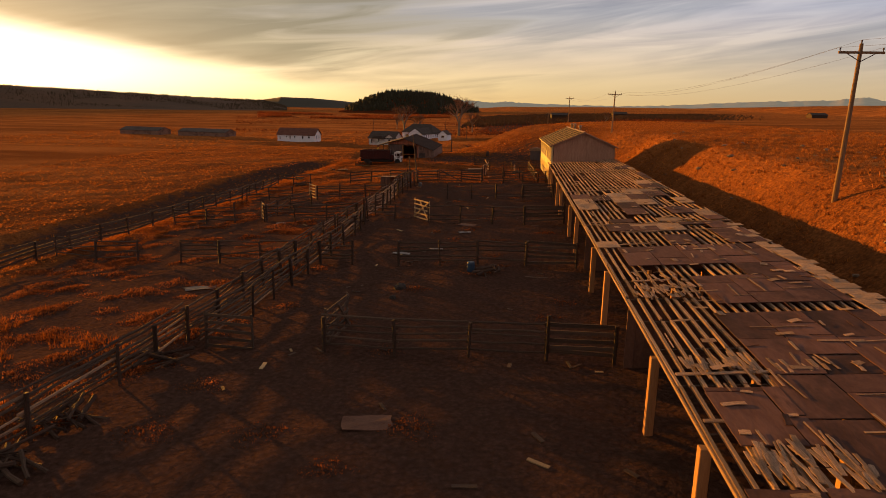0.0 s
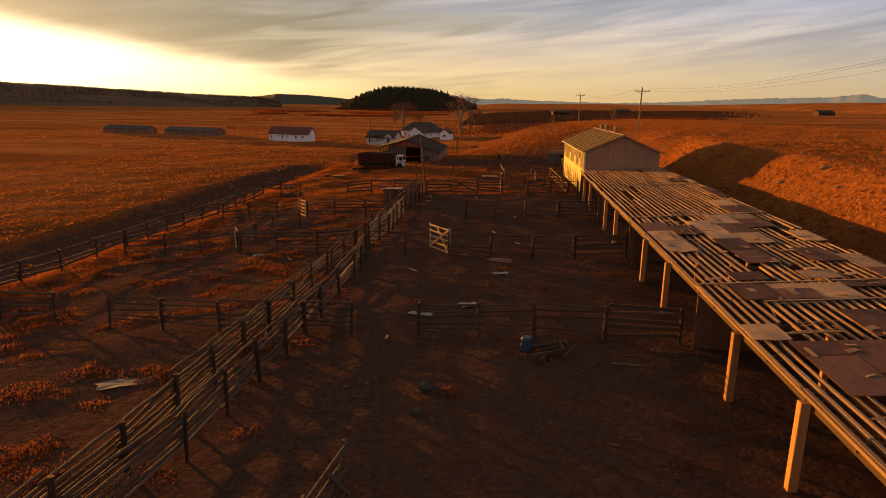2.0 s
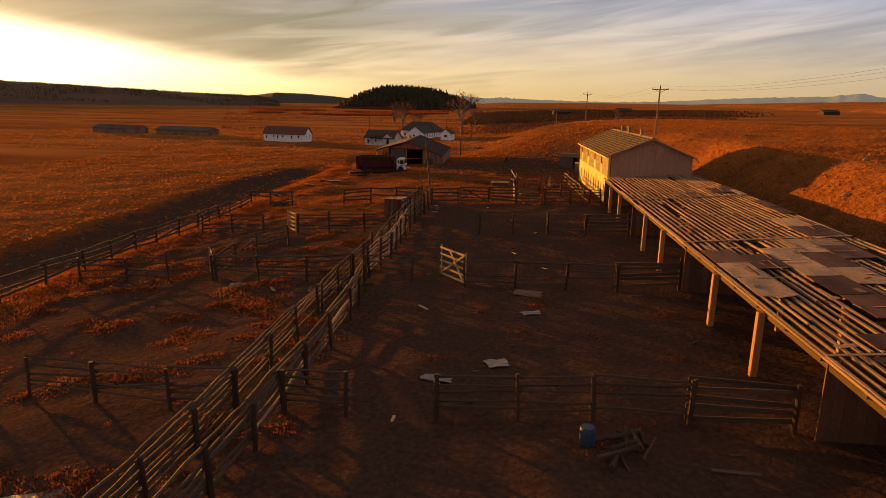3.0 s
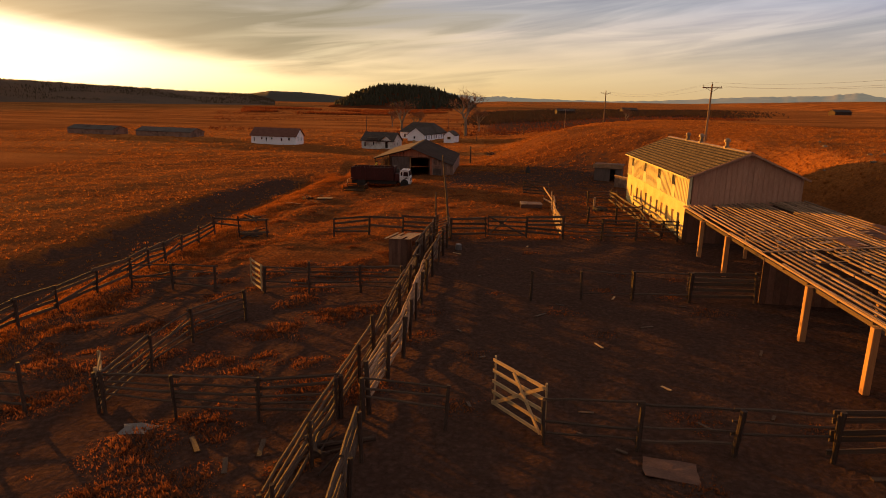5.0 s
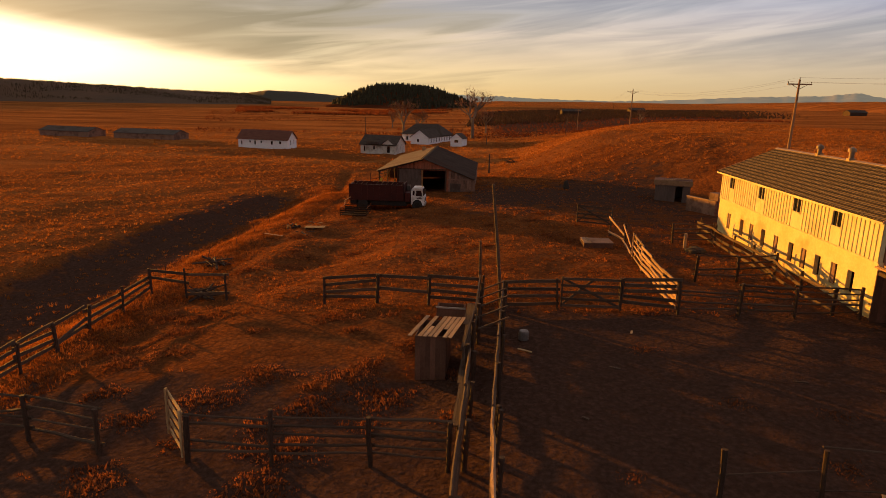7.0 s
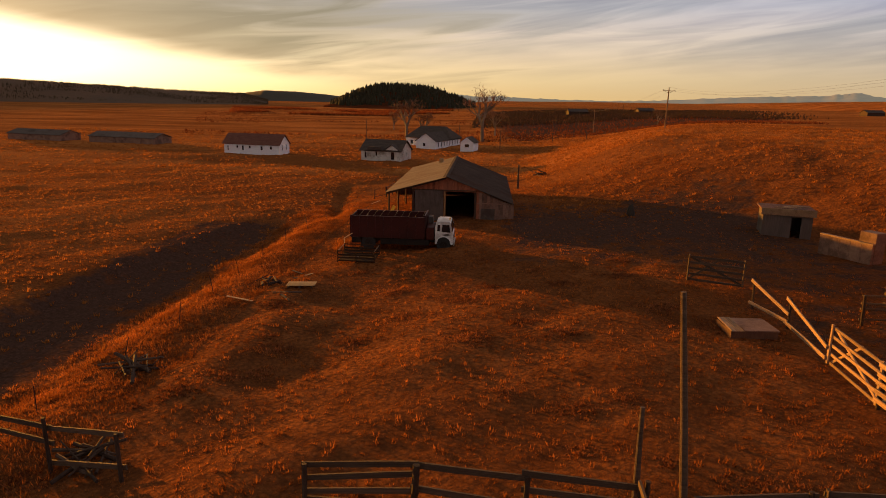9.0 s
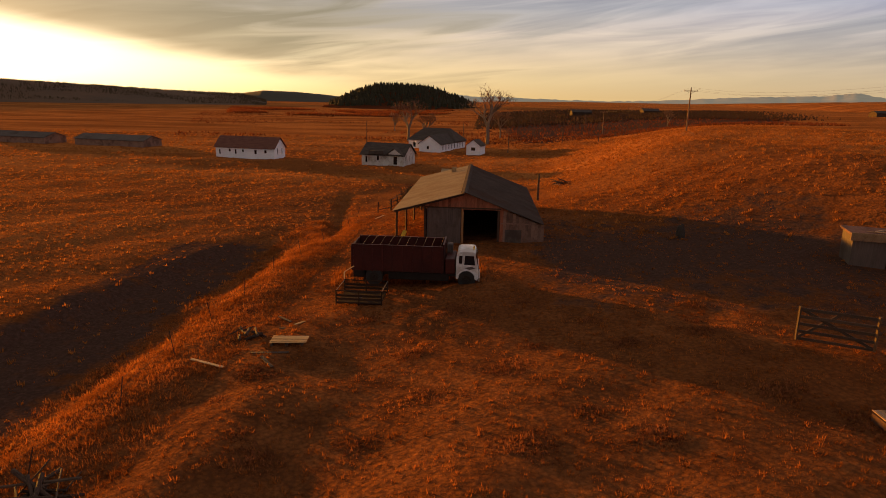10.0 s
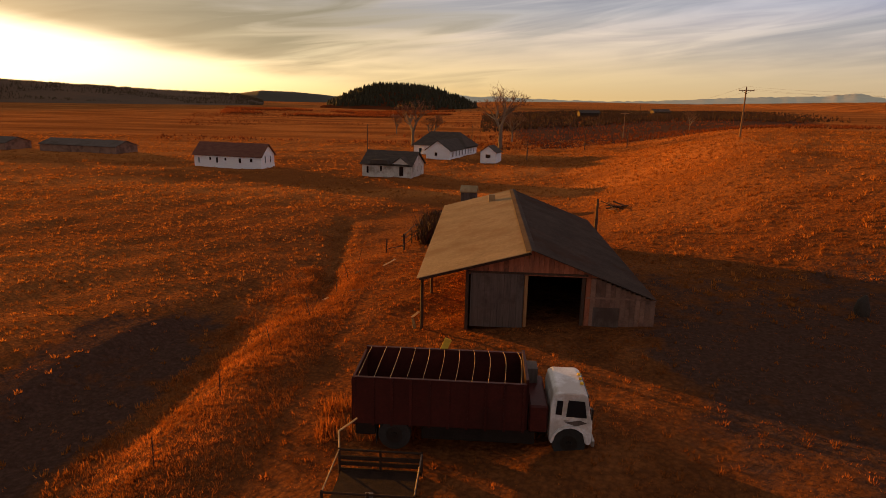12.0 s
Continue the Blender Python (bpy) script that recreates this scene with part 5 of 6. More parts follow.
part("wing_side", box(bmesh.new(), -11.5, -11.35, 9.16, 17.0, -0.5, 2.2), M_WHITE, main)
part("wing_rear", box(bmesh.new(), -11.34, -5.02, 16.85, 17.0, -0.5, 2.2), M_WHITE, main)
hip = bmesh.new()
hv = [hip.verts.new(c) for c in ((-11.9, 8.6, 2.1), (0.4, 8.6, 2.1), (0.4, 17.4, 2.1), (-11.9, 17.4, 2.1), (-9.2, 13.0, 4.9), (-2.4, 13.0, 4.9))]
for f in ((0, 1, 5, 4), (1, 2, 5), (2, 3, 4, 5), (3, 0, 4), (3, 2, 1, 0)):
    hip.faces.new([hv[k] for k in f])
part("hipped_roof", hip, M_DARKROOF, main, "large dark hipped roof")
gabled((-16.4, 202.3, -2.3), -18, 3.0, 3.4, 1.9, 1.1, M_WHITE, M_DARKROOF, "tiny white outbuilding with a gabled roof", "shed", along="y", fronts=[(-2.0, -1.0, 0.7, 1.4)], name="small_shed", over=0.2)
gabled((-19.4, 153.0, gz(-19.4, 153)), -5, 1.6, 1.8, 1.7, 0.5, M_GREYDOOR, M_TIN, "small grey lean-to hut behind the barn", "hut", name="small_hut", over=0.12)
for x, y, l in ((-90.5, 206.0, 18.5), (-114.5, 208.0, 16.0)):
    gabled((x, y, gz(x, y)), -12, l, 6.0, 1.5, 1.0, M_PALEWALL, M_GREYDOOR, "long low dark stock shed in the field", "shed", name="stock_shed", over=0.2)
for x, y, w, h in ((49.0, 470.0, 12.0, 2.2), (92.0, 480.0, 10.0, 2.0), (226.0, 470.0, 11.0, 2.2)):
    gabled((x, y, gz(x, y)), 6, w, 7.0, h, 1.4, M_POST, M_DARKROOF, "distant dark farm shed on the plain", "shed", name="farm_shed")


def block_hut():
    t = thing("block_hut", (5.2, 105.6, gz(6.8, 105)), "low concrete block hut with a flat board roof", "hut", rz=-16)
    part("front_wall", wall(bmesh.new(), "x", 0, 3.0, -0.6, 1.75, 0, 0.18, [(1.75, 2.35, -0.1, 1.4)]), M_GREYDOOR, t)
    part("side_wall", box(bmesh.new(), 0, 0.18, 0.18, 2.4, -0.6, 1.75), M_GREYDOOR, t)
    part("side_wall", box(bmesh.new(), 2.82, 3.0, 0.18, 2.4, -0.6, 1.75), M_GREYDOOR, t)
    part("rear_wall", box(bmesh.new(), 0.18, 2.82, 2.22, 2.4, -0.6, 1.75), M_GREYDOOR, t)
    # Sunlight along the hut's top edge is put in as paler board.
    part("fascia", box(bmesh.new(), -0.15, 3.15, -0.15, -0.08, 1.5, 1.95), M_PALE, t, "fascia board with its sunlit strip put into the pale colour")
    part("roof", box(bmesh.new(), -0.15, 3.15, -0.075, 2.55, 1.76, 1.9), M_PLY, t, bevel=0.02)
    for k in range(7):
        a = rnd.uniform(0.1, 2.4)
        part("roof_plank", beam(bmesh.new(), (a, rnd.uniform(0.1, 2), 1.93), (a + rnd.uniform(0.5, 1.2), rnd.uniform(0.1, 2.2), 1.95), 0.12, 0.03), M_PALE, t)


block_hut()


def bunker():
    t = thing("concrete_bunk", (6.6, 100.8, gz(7, 99)), "low pale concrete feed bunk with a raised end", "bunk", rz=-66)
    for k in range(5):
        part("panel", box(bmesh.new(), k * 0.66 + 0.01, k * 0.66 + 0.65, 0, 0.16, -0.4, 1.1), M_PALEWALL, t)
    part("top_board", box(bmesh.new(), 0, 3.3, -0.03, 0.2, 1.102, 1.18), M_PALE, t)
    part("end_block", box(bmesh.new(), 2.3, 3.3, 0.21, 1.0, -0.4, 1.75), M_PALEWALL, t, bevel=0.02)


bunker()


def privy():
    t = thing("tool_hut", (-12.35, 66.5, -0.55), "narrow brown board hut with a slanting broken plank roof", "hut", rz=-2)
    w, d = 1.0, 1.9
    for nm, n, f in (("front_wall", 6, lambda k: ((k + 0.5) / 6 * w, 0.0)), ("rear_wall", 6, lambda k: ((k + 0.5) / 6 * w, d)), ("side_wall", 6, lambda k: (0.0, (k + 0.5) / 6 * d)), ("side_wall", 6, lambda k: (w, (k + 0.5) / 6 * d))):
        ww = thing_part(nm, t)
        for k in range(n):
            x, y = f(k)
            top = 1.5 - 0.12 * y / d
            along_x = nm in ("front_wall", "rear_wall")
            piece("wall_board", WALLBOARDS[0], ww, (x, y, -0.1), (x, y, top), 0.035 if along_x else 0.32, 0.165 if along_x else 0.035)
    for k in range(9):
        x = -0.2 + k * 0.165
        if k in (1,):
            continue
        l0, l1 = (-0.2, 2.3) if k not in (3, 6) else ((-0.2, 1.0) if k == 3 else (0.7, 2.3))
        piece("roof_plank", PALES[0], t, (x + 0.05 + l0 * 0.12, l0, 1.54 - 0.12 * l0 / d), (x + 0.05 + l1 * 0.12, l1, 1.54 - 0.12 * l1 / d), 0.14, 0.025)


privy()


# ---- the loading chute beside the alley ----
def tall_pole(x, y, h, lean, r=0.09, label="tall weathered gin pole at the chute", name="pole"):
    z = gz(x, y)
    ob = part(name, tube(tube(bmesh.new(), (0, 0, -0.4), (lean[0] * 0.5, lean[1] * 0.5, h * 0.5), r, r * 0.85, 9), (lean[0] * 0.5, lean[1] * 0.5, h * 0.5), (lean[0], lean[1], h), r * 0.84, r * 0.6, 9), M_RAIL, None, "", (x, y, z))
    tagged(ob, label, "pole")


tall_pole(-9.3, 73.6, 5.5, (-0.6, 0.0))
tall_pole(-10.3, 73.9, 3.0, (-0.05, 0.0), 0.08)
tall_pole(-9.9, 134.0, 2.7, (0.02, 0.0), 0.14, "old post behind the barn", "barn_post")
fence([(-10.6, 65.6), (-10.3, 69.5), (-10.2, 73.6)], "close board side of the loading chute", rails=6, boards=True, height=1.55, gaps=0.03)
for k in range(5):
    y = 67.2 + k * 1.15
    ob = part("chute_tie", beam(bmesh.new(), (0, 0, 0), (1.05, 0.35, 0.35), 0.05, 0.05), M_RAIL, None, "", (-10.3, y, gz(-10, y) + 1.45))
    tagged(ob, "slanting tie pole across the chute", "pole", "chute ties")
walkway = thing("walkway", (-10.75, 62.0, gz(-10.7, 66)), "narrow plank catwalk along the chute", "walkway")
for k in range(4):
    piece("plank", BOARDS[k % 3], walkway, (0.02, k * 2.6, 0.7), (0.1, k * 2.6 + 2.55, 0.72), 0.3, 0.04)
    piece("bracket", POSTS[k % 3], walkway, (0.05, k * 2.6 + 0.1, -0.2), (0.05, k * 2.6 + 0.1, 0.69), 0.09, 0.09)


# ---- power line ----
def power_pole(x, y, h, rz, lean=0.0):
    t = thing("power_pole", (x, y, gz(x, y)), "leaning wooden power pole with one cross-arm", "utility pole", "power poles", rz=rz)
    part("pole", tube(bmesh.new(), (0, 0, -0.6), (lean, 0, h), 0.15, 0.09, 12), M_POLE, t)
    a = thing_part("cross_arm", t)
    z = h - 0.45
    ox = lean * z / h
    part("arm", box(bmesh.new(), ox - 1.12, ox + 1.12, -0.17, -0.07, z - 0.06, z + 0.06), M_POLE, a)
    for s in (-1, 1):
        part("arm_brace", beam(bmesh.new(), (ox + s * 0.7, -0.12, z - 0.05), (ox, -0.12, z - 0.45), 0.02, 0.04), M_BLACK, a)
    for s in (-1.05, 1.05):
        part("insulator", tube(tube(bmesh.new(), (ox + s, -0.12, z + 0.06), (ox + s, -0.12, z + 0.14), 0.02, 0.02, 8), (ox + s, -0.12, z + 0.14), (ox + s, -0.12, z + 0.24), 0.05, 0.035, 8), M_GREYDOOR, a)
    part("top_insulator", tube(bmesh.new(), (lean, 0, h), (lean, 0, h + 0.18), 0.03, 0.045, 8), M_GREYDOOR, t)
    return t


poles = [(20.0, -46.0, 7.6, 0.0), (18.1, 35.6, 8.1, 0.15), (18.9, 111.1, 6.7, 0.15), (19.0, 183.0, 7.2, 0.1), (19.5, 265.0, 7.0, 0.0)]
for x, y, h, lean in poles:
    power_pole(x, y, h, 0, lean)
for (xa, ya, ha, la), (xb, yb, hb, lb) in zip(poles, poles[1:]):
    za, zb = gz(xa, ya) + ha, gz(xb, yb) + hb
    for o, up in ((-1.05, -0.2), (1.05, -0.2), (0, 0.18)):
        bm = bmesh.new()
        pts = [(xa + la + o + (xb + lb - xa - la) * u, ya + (yb - ya) * u, za + (zb - za) * u + up - 1.2 * 4 * u * (1 - u)) for u in np.linspace(0, 1, 13)]
        rings = [[bm.verts.new((x + dx, y, z + dz)) for dx, dz in ((0.006, 0), (0, 0.006), (-0.006, 0), (0, -0.006))] for x, y, z in pts]
        for p, q in zip(rings, rings[1:]):
            for k in range(4):
                bm.faces.new((p[k], p[(k + 1) % 4], q[(k + 1) % 4], q[k]))
        tagged(part("power_wire", bm, M_WIRE), "thin sagging power wire between poles", "wire", "power wires")
for x, y, h in ((-41.2, 208.3, 6.5), (-10.5, 206.3, 4.6), (2.0, 280.0, 5.5), (3.0, 225.0, 5.0), (10.0, 216.0, 5.0), (-22.0, 262.0, 5.0), (24.0, 330.0, 6.0), (60.0, 420.0, 7.0)):
    tall_pole(x, y, h, (0.05, 0.0), 0.1, "plain distant wooden pole", "line_pole")


# ---- farther hills, woods, trees ----
def hill(name, label, cx, cy, rx, ry, h, mat, z0=-2.0, rz=0.0, n=64, rings=14, seed=1):
    """A rounded hill of uneven outline."""
    r = np.random.default_rng(seed)
    ph = r.uniform(0, 6.28, 6)
    vs, fs = [], []
    for i in range(rings + 1):
        f = i / rings
        for k in range(n):
            a = math.tau * k / n
            w = 1 + 0.07 * math.sin(3 * a + ph[0]) + 0.05 * math.sin(7 * a + ph[1])
            x, y = rx * f * w * math.cos(a), ry * f * w * math.sin(a)
            z = h * (math.cos(math.pi * f) * 0.5 + 0.5) ** 0.8 * (1 + 0.08 * math.sin(x / rx * 7 + ph[2]) + 0.06 * math.sin(y / ry * 6 + x / rx * 4 + ph[3]))
            c, s = math.cos(radians(rz)), math.sin(radians(rz))
            vs.append((cx + x * c - y * s, cy + x * s + y * c, z0 + z - (4 if i == rings else 0)))
    for i in range(rings):
        for k in range(n):
            fs.append((i * n + k, (i + 1) * n + k, (i + 1) * n + (k + 1) % n, i * n + (k + 1) % n))
    me = mesh_from(name, np.array(vs) * U, np.array(fs), mat)
    me.polygons.foreach_set("use_smooth", np.ones(len(fs), bool))
    return tagged(new(name, me), label, "hill", kind="structure"), np.array(vs)


def conifers(name, label, spots, lo, hi, seed, mat=M_PINE):
    """Many conifers as one mass: each of four ragged whorls round a stem."""
    r = np.random.default_rng(seed)
    vs, fs = [], []
    for x, y, z in spots:
        h = r.uniform(lo, hi)
        w = h * r.uniform(0.2, 0.4)
        for t in range(4):
            za, zb = z + h * (0.08 + 0.22 * t), z + h * (0.08 + 0.22 * t + 0.36)
            k = 7
            rad = w * (1 - 0.23 * t)
            b = len(vs)
            a0 = r.uniform(0, 6)
            for j in range(k):
                rr = rad * r.uniform(0.55, 1.15)
                vs.append((x + rr * math.cos(a0 + math.tau * j / k), y + rr * math.sin(a0 + math.tau * j / k), za - r.uniform(0, 0.08) * h))
            vs.append((x + r.uniform(-0.1, 0.1), y, min(zb, z + h)))
            fs += [(b + j, b + (j + 1) % k, b + k) for j in range(k)]
    return tagged(new(name, mesh_from(name, np.array(vs) * U, np.array(fs), mat)), label, "trees", kind="stuff")


knoll, kv = hill("knoll", "low rounded wooded butte beyond the farm", -118, 842, 104, 60, 25.5, M_BRUSH, -2, seed=3)
ra = np.random.default_rng(5)


def on_hill(v, x, y):
    return v[np.argmin((v[:, 0] - x) ** 2 + (v[:, 1] - y) ** 2), 2]


spots = []
while len(spots) < 3400:
    a, f = ra.uniform(0, 6.28), math.sqrt(ra.uniform(0, 1))
    x, y = -116 + 88 * f * math.cos(a), 842 + 56 * f * math.sin(a)
    open_side = 0.45 if y < 815 and math.sin(x * 0.09) + math.sin(y * 0.2 + x * 0.05) > 0.5 else 1.0
    if y < 880 and ra.random() < open_side:
        spots.append((x, y, on_hill(kv, x, y) - 1.6))
conifers("butte_forest", "dense dark conifers covering the butte", spots, 2.5, 9.0, 8)


def ridge(name, label, points, depth, mat, seed, z0=-4.0, jag=0.25):
    """A long ridge: crest through (x, y, z), sloping down towards us by depth and away behind."""
    r = np.random.default_rng(seed)
    pts = []
    for (xa, ya, za), (xb, yb, zb) in zip(points, points[1:]):
        for k in range(12):
            u = k / 12
            pts.append((xa + (xb - xa) * u, ya + (yb - ya) * u, za + (zb - za) * u + r.uniform(-jag, jag)))
    pts.append(points[-1])
    vs, fs = [], []
    m = 7
    for x, y, z in pts:
        l = math.hypot(x, y)
        for k in range(m):
            f = (k / (m - 2)) if k < m - 1 else 1.35
            d = depth * (f - 1)
            zz = z0 + (z - z0) * (math.sin(min(f, 1) * math.pi / 2) ** 1.4) * (1 + r.uniform(-0.04, 0.04)) if f <= 1 else z0
            vs.append((x + x / l * d, y + y / l * d, zz if f != 1 else z))
    for i in range(len(pts) - 1):
        for k in range(m - 1):
            fs.append((i * m + k, (i + 1) * m + k, (i + 1) * m + k + 1, i * m + k + 1))
    me = mesh_from(name, np.array(vs) * U, np.array(fs), mat)
    me.polygons.foreach_set("use_smooth", np.ones(len(fs), bool))
    return tagged(new(name, me), label, "hill", kind="structure"), pts


def polar(a, d, e):
    """A place a degrees left of +y at distance d whose top stands e degrees over the eye."""
    return (-d * math.sin(radians(a)), d * math.cos(radians(a)), 8.6 + d * math.tan(radians(e)))


left_ridge, crest = ridge("ridge", "long brown ridge with a fringe of pines", [polar(70, 1000, 1.5), polar(52, 1000, 1.3), polar(44, 1050, 1.0), polar(36, 1100, 0.72), polar(30, 1100, 0.45), polar(25, 1120, 0.22), polar(20.5, 1150, 0.1), polar(18.6, 1160, -0.35)], 260, M_MIDHILL, 4)
spots = []
for k in range(len(crest) - 1):
    (xa, ya, za), (xb, yb, zb) = crest[k], crest[k + 1]
    way_left = math.degrees(math.atan2(-xa, ya))
    if way_left > 56:
        continue
    for j in range(150 if way_left < 43 else 80):
        u = ra.random()
        f = 1 - 0.85 * ra.random() ** 1.15
        l = math.hypot(xa, ya)
        back = 260 * (f - 1)
        x, y = xa + (xb - xa) * u + xa / l * back, ya + (yb - ya) * u + ya / l * back
        if f < 0.85 and math.sin(x * 0.03 + 2 * math.sin(y * 0.02)) + math.sin(y * 0.045) < -0.5:
            continue
        spots.append((x, y, -4.0 + (za + (zb - za) * u + 4.0) * math.sin(f * math.pi / 2) ** 1.4 - 3.2))
conifers("ridge_forest", "dark pines along the ridge", spots, 2.8, 5.8, 9, M_PINEFAR)
second, crest2 = ridge("ridge", "farther dark wooded ridge", [polar(21.0, 1800, 0.1), polar(19.0, 1800, 0.42), polar(16.5, 1800, 0.38), polar(14.0, 1800, 0.2), polar(11.0, 1800, -0.1)], 300, M_PINE, 6)
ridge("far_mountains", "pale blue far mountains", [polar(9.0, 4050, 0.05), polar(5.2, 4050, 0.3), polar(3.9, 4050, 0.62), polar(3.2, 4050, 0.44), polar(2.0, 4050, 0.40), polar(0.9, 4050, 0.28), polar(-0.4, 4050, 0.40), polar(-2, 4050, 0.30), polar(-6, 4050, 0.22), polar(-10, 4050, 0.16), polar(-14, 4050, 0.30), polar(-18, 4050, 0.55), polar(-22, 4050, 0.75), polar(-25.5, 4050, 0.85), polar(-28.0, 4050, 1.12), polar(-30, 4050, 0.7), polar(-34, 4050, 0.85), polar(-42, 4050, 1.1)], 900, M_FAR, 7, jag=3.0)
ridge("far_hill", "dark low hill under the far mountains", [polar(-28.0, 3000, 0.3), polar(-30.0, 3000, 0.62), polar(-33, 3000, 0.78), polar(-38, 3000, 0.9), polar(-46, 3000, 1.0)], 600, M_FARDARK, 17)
ridge("far_plain_rise", "low golden rise at the edge of the plain", [polar(2, 2200, -0.35), polar(-8, 2000, -0.2), polar(-16, 1500, 0.1), polar(-24, 1100, 0.4), polar(-32, 900, 0.62), polar(-45, 800, 0.7)], 500, M_GROUND, 8)


def bare_tree(x, y, h, seed, spread=0.72, label="large bare cottonwood with a wide twiggy crown"):
    """A leafless tree: forking limbs down to fine twigs."""
    r = random.Random(seed)
    t = thing("bare_tree", (x, y, gz(x, y)), label, "tree", "bare trees")
    limbs, twigs = [], []

    def grow(p, d, l, w, level):
        q = p + d * l
        (limbs if level < 3 else twigs).append((p, q, w, w * 0.7))
        if level >= 5:
            return
        for k in range(4 if level < 3 else 3):
            e = (d + Vector((r.uniform(-1, 1), r.uniform(-1, 1), r.uniform(-0.35, 0.75))) * spread * (1 + 0.12 * level)).normalized()
            grow(p.lerp(q, r.uniform(0.7, 1.0)), e, l * r.uniform(0.6, 0.85), w * 0.6, level + 1)

    grow(Vector((0, 0, -0.3)), Vector((0, 0, 1)), h * 0.34, h * 0.032, 0)
    bm = bmesh.new()
    for p, q, a, b in limbs[:1]:
        tube(bm, p, q, a, b, 9)
    part("trunk", bm, M_BARK, t)
    for p, q, a, b in limbs[1:]:
        part("limb", tube(bmesh.new(), p, q, a, b, 5), M_BARK, t)
    vs, fs = [], []
    for p, q, a, b in twigs:
        n = (q - p).cross(Vector((r.uniform(-1, 1), r.uniform(-1, 1), r.uniform(-1, 1)))).normalized() * max(a, 0.05)
        k = len(vs)
        vs += [p + n, p - n, q]
        fs.append((k, k + 1, k + 2))
    ob = new("crown", mesh_from("crown", np.array([tuple(v) for v in vs]) * U, np.array(fs), M_TWIG))
    ob.parent = t
    return t


for k, (x, y, h) in enumerate(((-14.8, 237, 17.0), (-36.5, 246, 13.5), (-11.0, 262, 10.0), (-32.0, 250, 9.0), (-48.0, 300, 7.0), (48.0, 300, 6.5))):
    bare_tree(x, y, h, 20 + k)


def brush(name, label, spots, lo, hi, seed, mat=None, blades=16, wide=0.035):
    """Leafless brush as one mass of thin upright strokes."""
    r = np.random.default_rng(seed)
    s = np.repeat(np.asarray(spots, float), blades, axis=0)
    n = len(s)
    h = r.uniform(lo, hi, n)
    a = r.uniform(0, math.tau, n)
    off = r.uniform(0, 0.6, n) * h
    base = s + np.stack([np.cos(a) * off * 0.6, np.sin(a) * off * 0.6, np.zeros(n) - 0.05], 1)
    tip = s + np.stack([np.cos(a) * off * 1.6, np.sin(a) * off * 1.6, h], 1)
    w = np.stack([np.cos(a + 1.57), np.sin(a + 1.57), np.zeros(n)], 1) * (h * wide)[:, None]
    v = np.stack([base - w, base + w, tip], 1).reshape(-1, 3)
    f = np.arange(len(v)).reshape(-1, 3)
    return tagged(new(name, mesh_from(name, v * U, f, mat or M_BRUSH)), label, "bushes", kind="stuff")


spots = []
while len(spots) < 5200:
    y = 235 + 470 * ra.random() ** 1.4
    x = ra.uniform(-0.42, 0.32) * y
    belt = math.sin(x * 0.035 + 1) + math.sin(y * 0.055 + 0.8 * math.sin(x * 0.03)) + 0.6 * math.sin(y * 0.16 + x * 0.02)
    if belt > (0.3 if x < -0.05 * y else -0.5):
        spots.append((x, y, gz(x, y)))
brush("creek_brush", "rust-coloured leafless brush along the creek", spots, 0.25, 0.85, 12, blades=14, wide=0.09)
spots = []
while len(spots) < 2600:
    y = ra.uniform(480, 690)
    x = ra.uniform(-230, -20) * y / 600
    if math.sin(x * 0.05) + math.sin(y * 0.05 + x * 0.03) > 0.1:
        spots.append((x, y, gz(x, y)))
brush("butte_brush", "rust-coloured shrubs at the foot of the butte", spots, 0.7, 2.1, 15, blades=14, wide=0.07)
# Willows spread wide and dark to carry the plain's shadow band.
spots = []
while len(spots) < 8000:
    x = ra.uniform(-20, 330)
    y = 335 + 0.3 * x + ra.uniform(0, 250) + 20 * math.sin(x * 0.04)
    if ra.random() < smooth(0.2, 0.4, x / y):
        continue
    spots.append((x, y, gz(x, y) - 0.1))
brush("willow_thicket", "dark leafless willow thicket filling in for shadow on the creek bottom", spots, 0.6, 1.7, 14, M_WILLOW, 11, 0.09)
spots = [(-22.0 + ra.normal() * 0.6, 131.0 + 7.5 * ra.random(), gz(-22, 134)) for k in range(210)]
brush("thicket", "dark leafless thicket beside the barn", spots, 0.6, 1.7, 13, M_WILLOW, 24)


# ---- loose things on the ground ----
def loose(name, label, category, mesh, x, y, l, w, rz, z=0.03, tilt=0.0, group=""):
    """A board or sheet lying on the ground."""
    ob = new(name, mesh)
    ob.matrix_basis = Matrix.Translation(Vector((x, y, gz(x, y) + z)) * U) @ pose(0, 0, 0, 0, -tilt, rz) @ Matrix.Diagonal((l * U, w * U, 0.03 * U, 1))
    return tagged(ob, label, category, group)


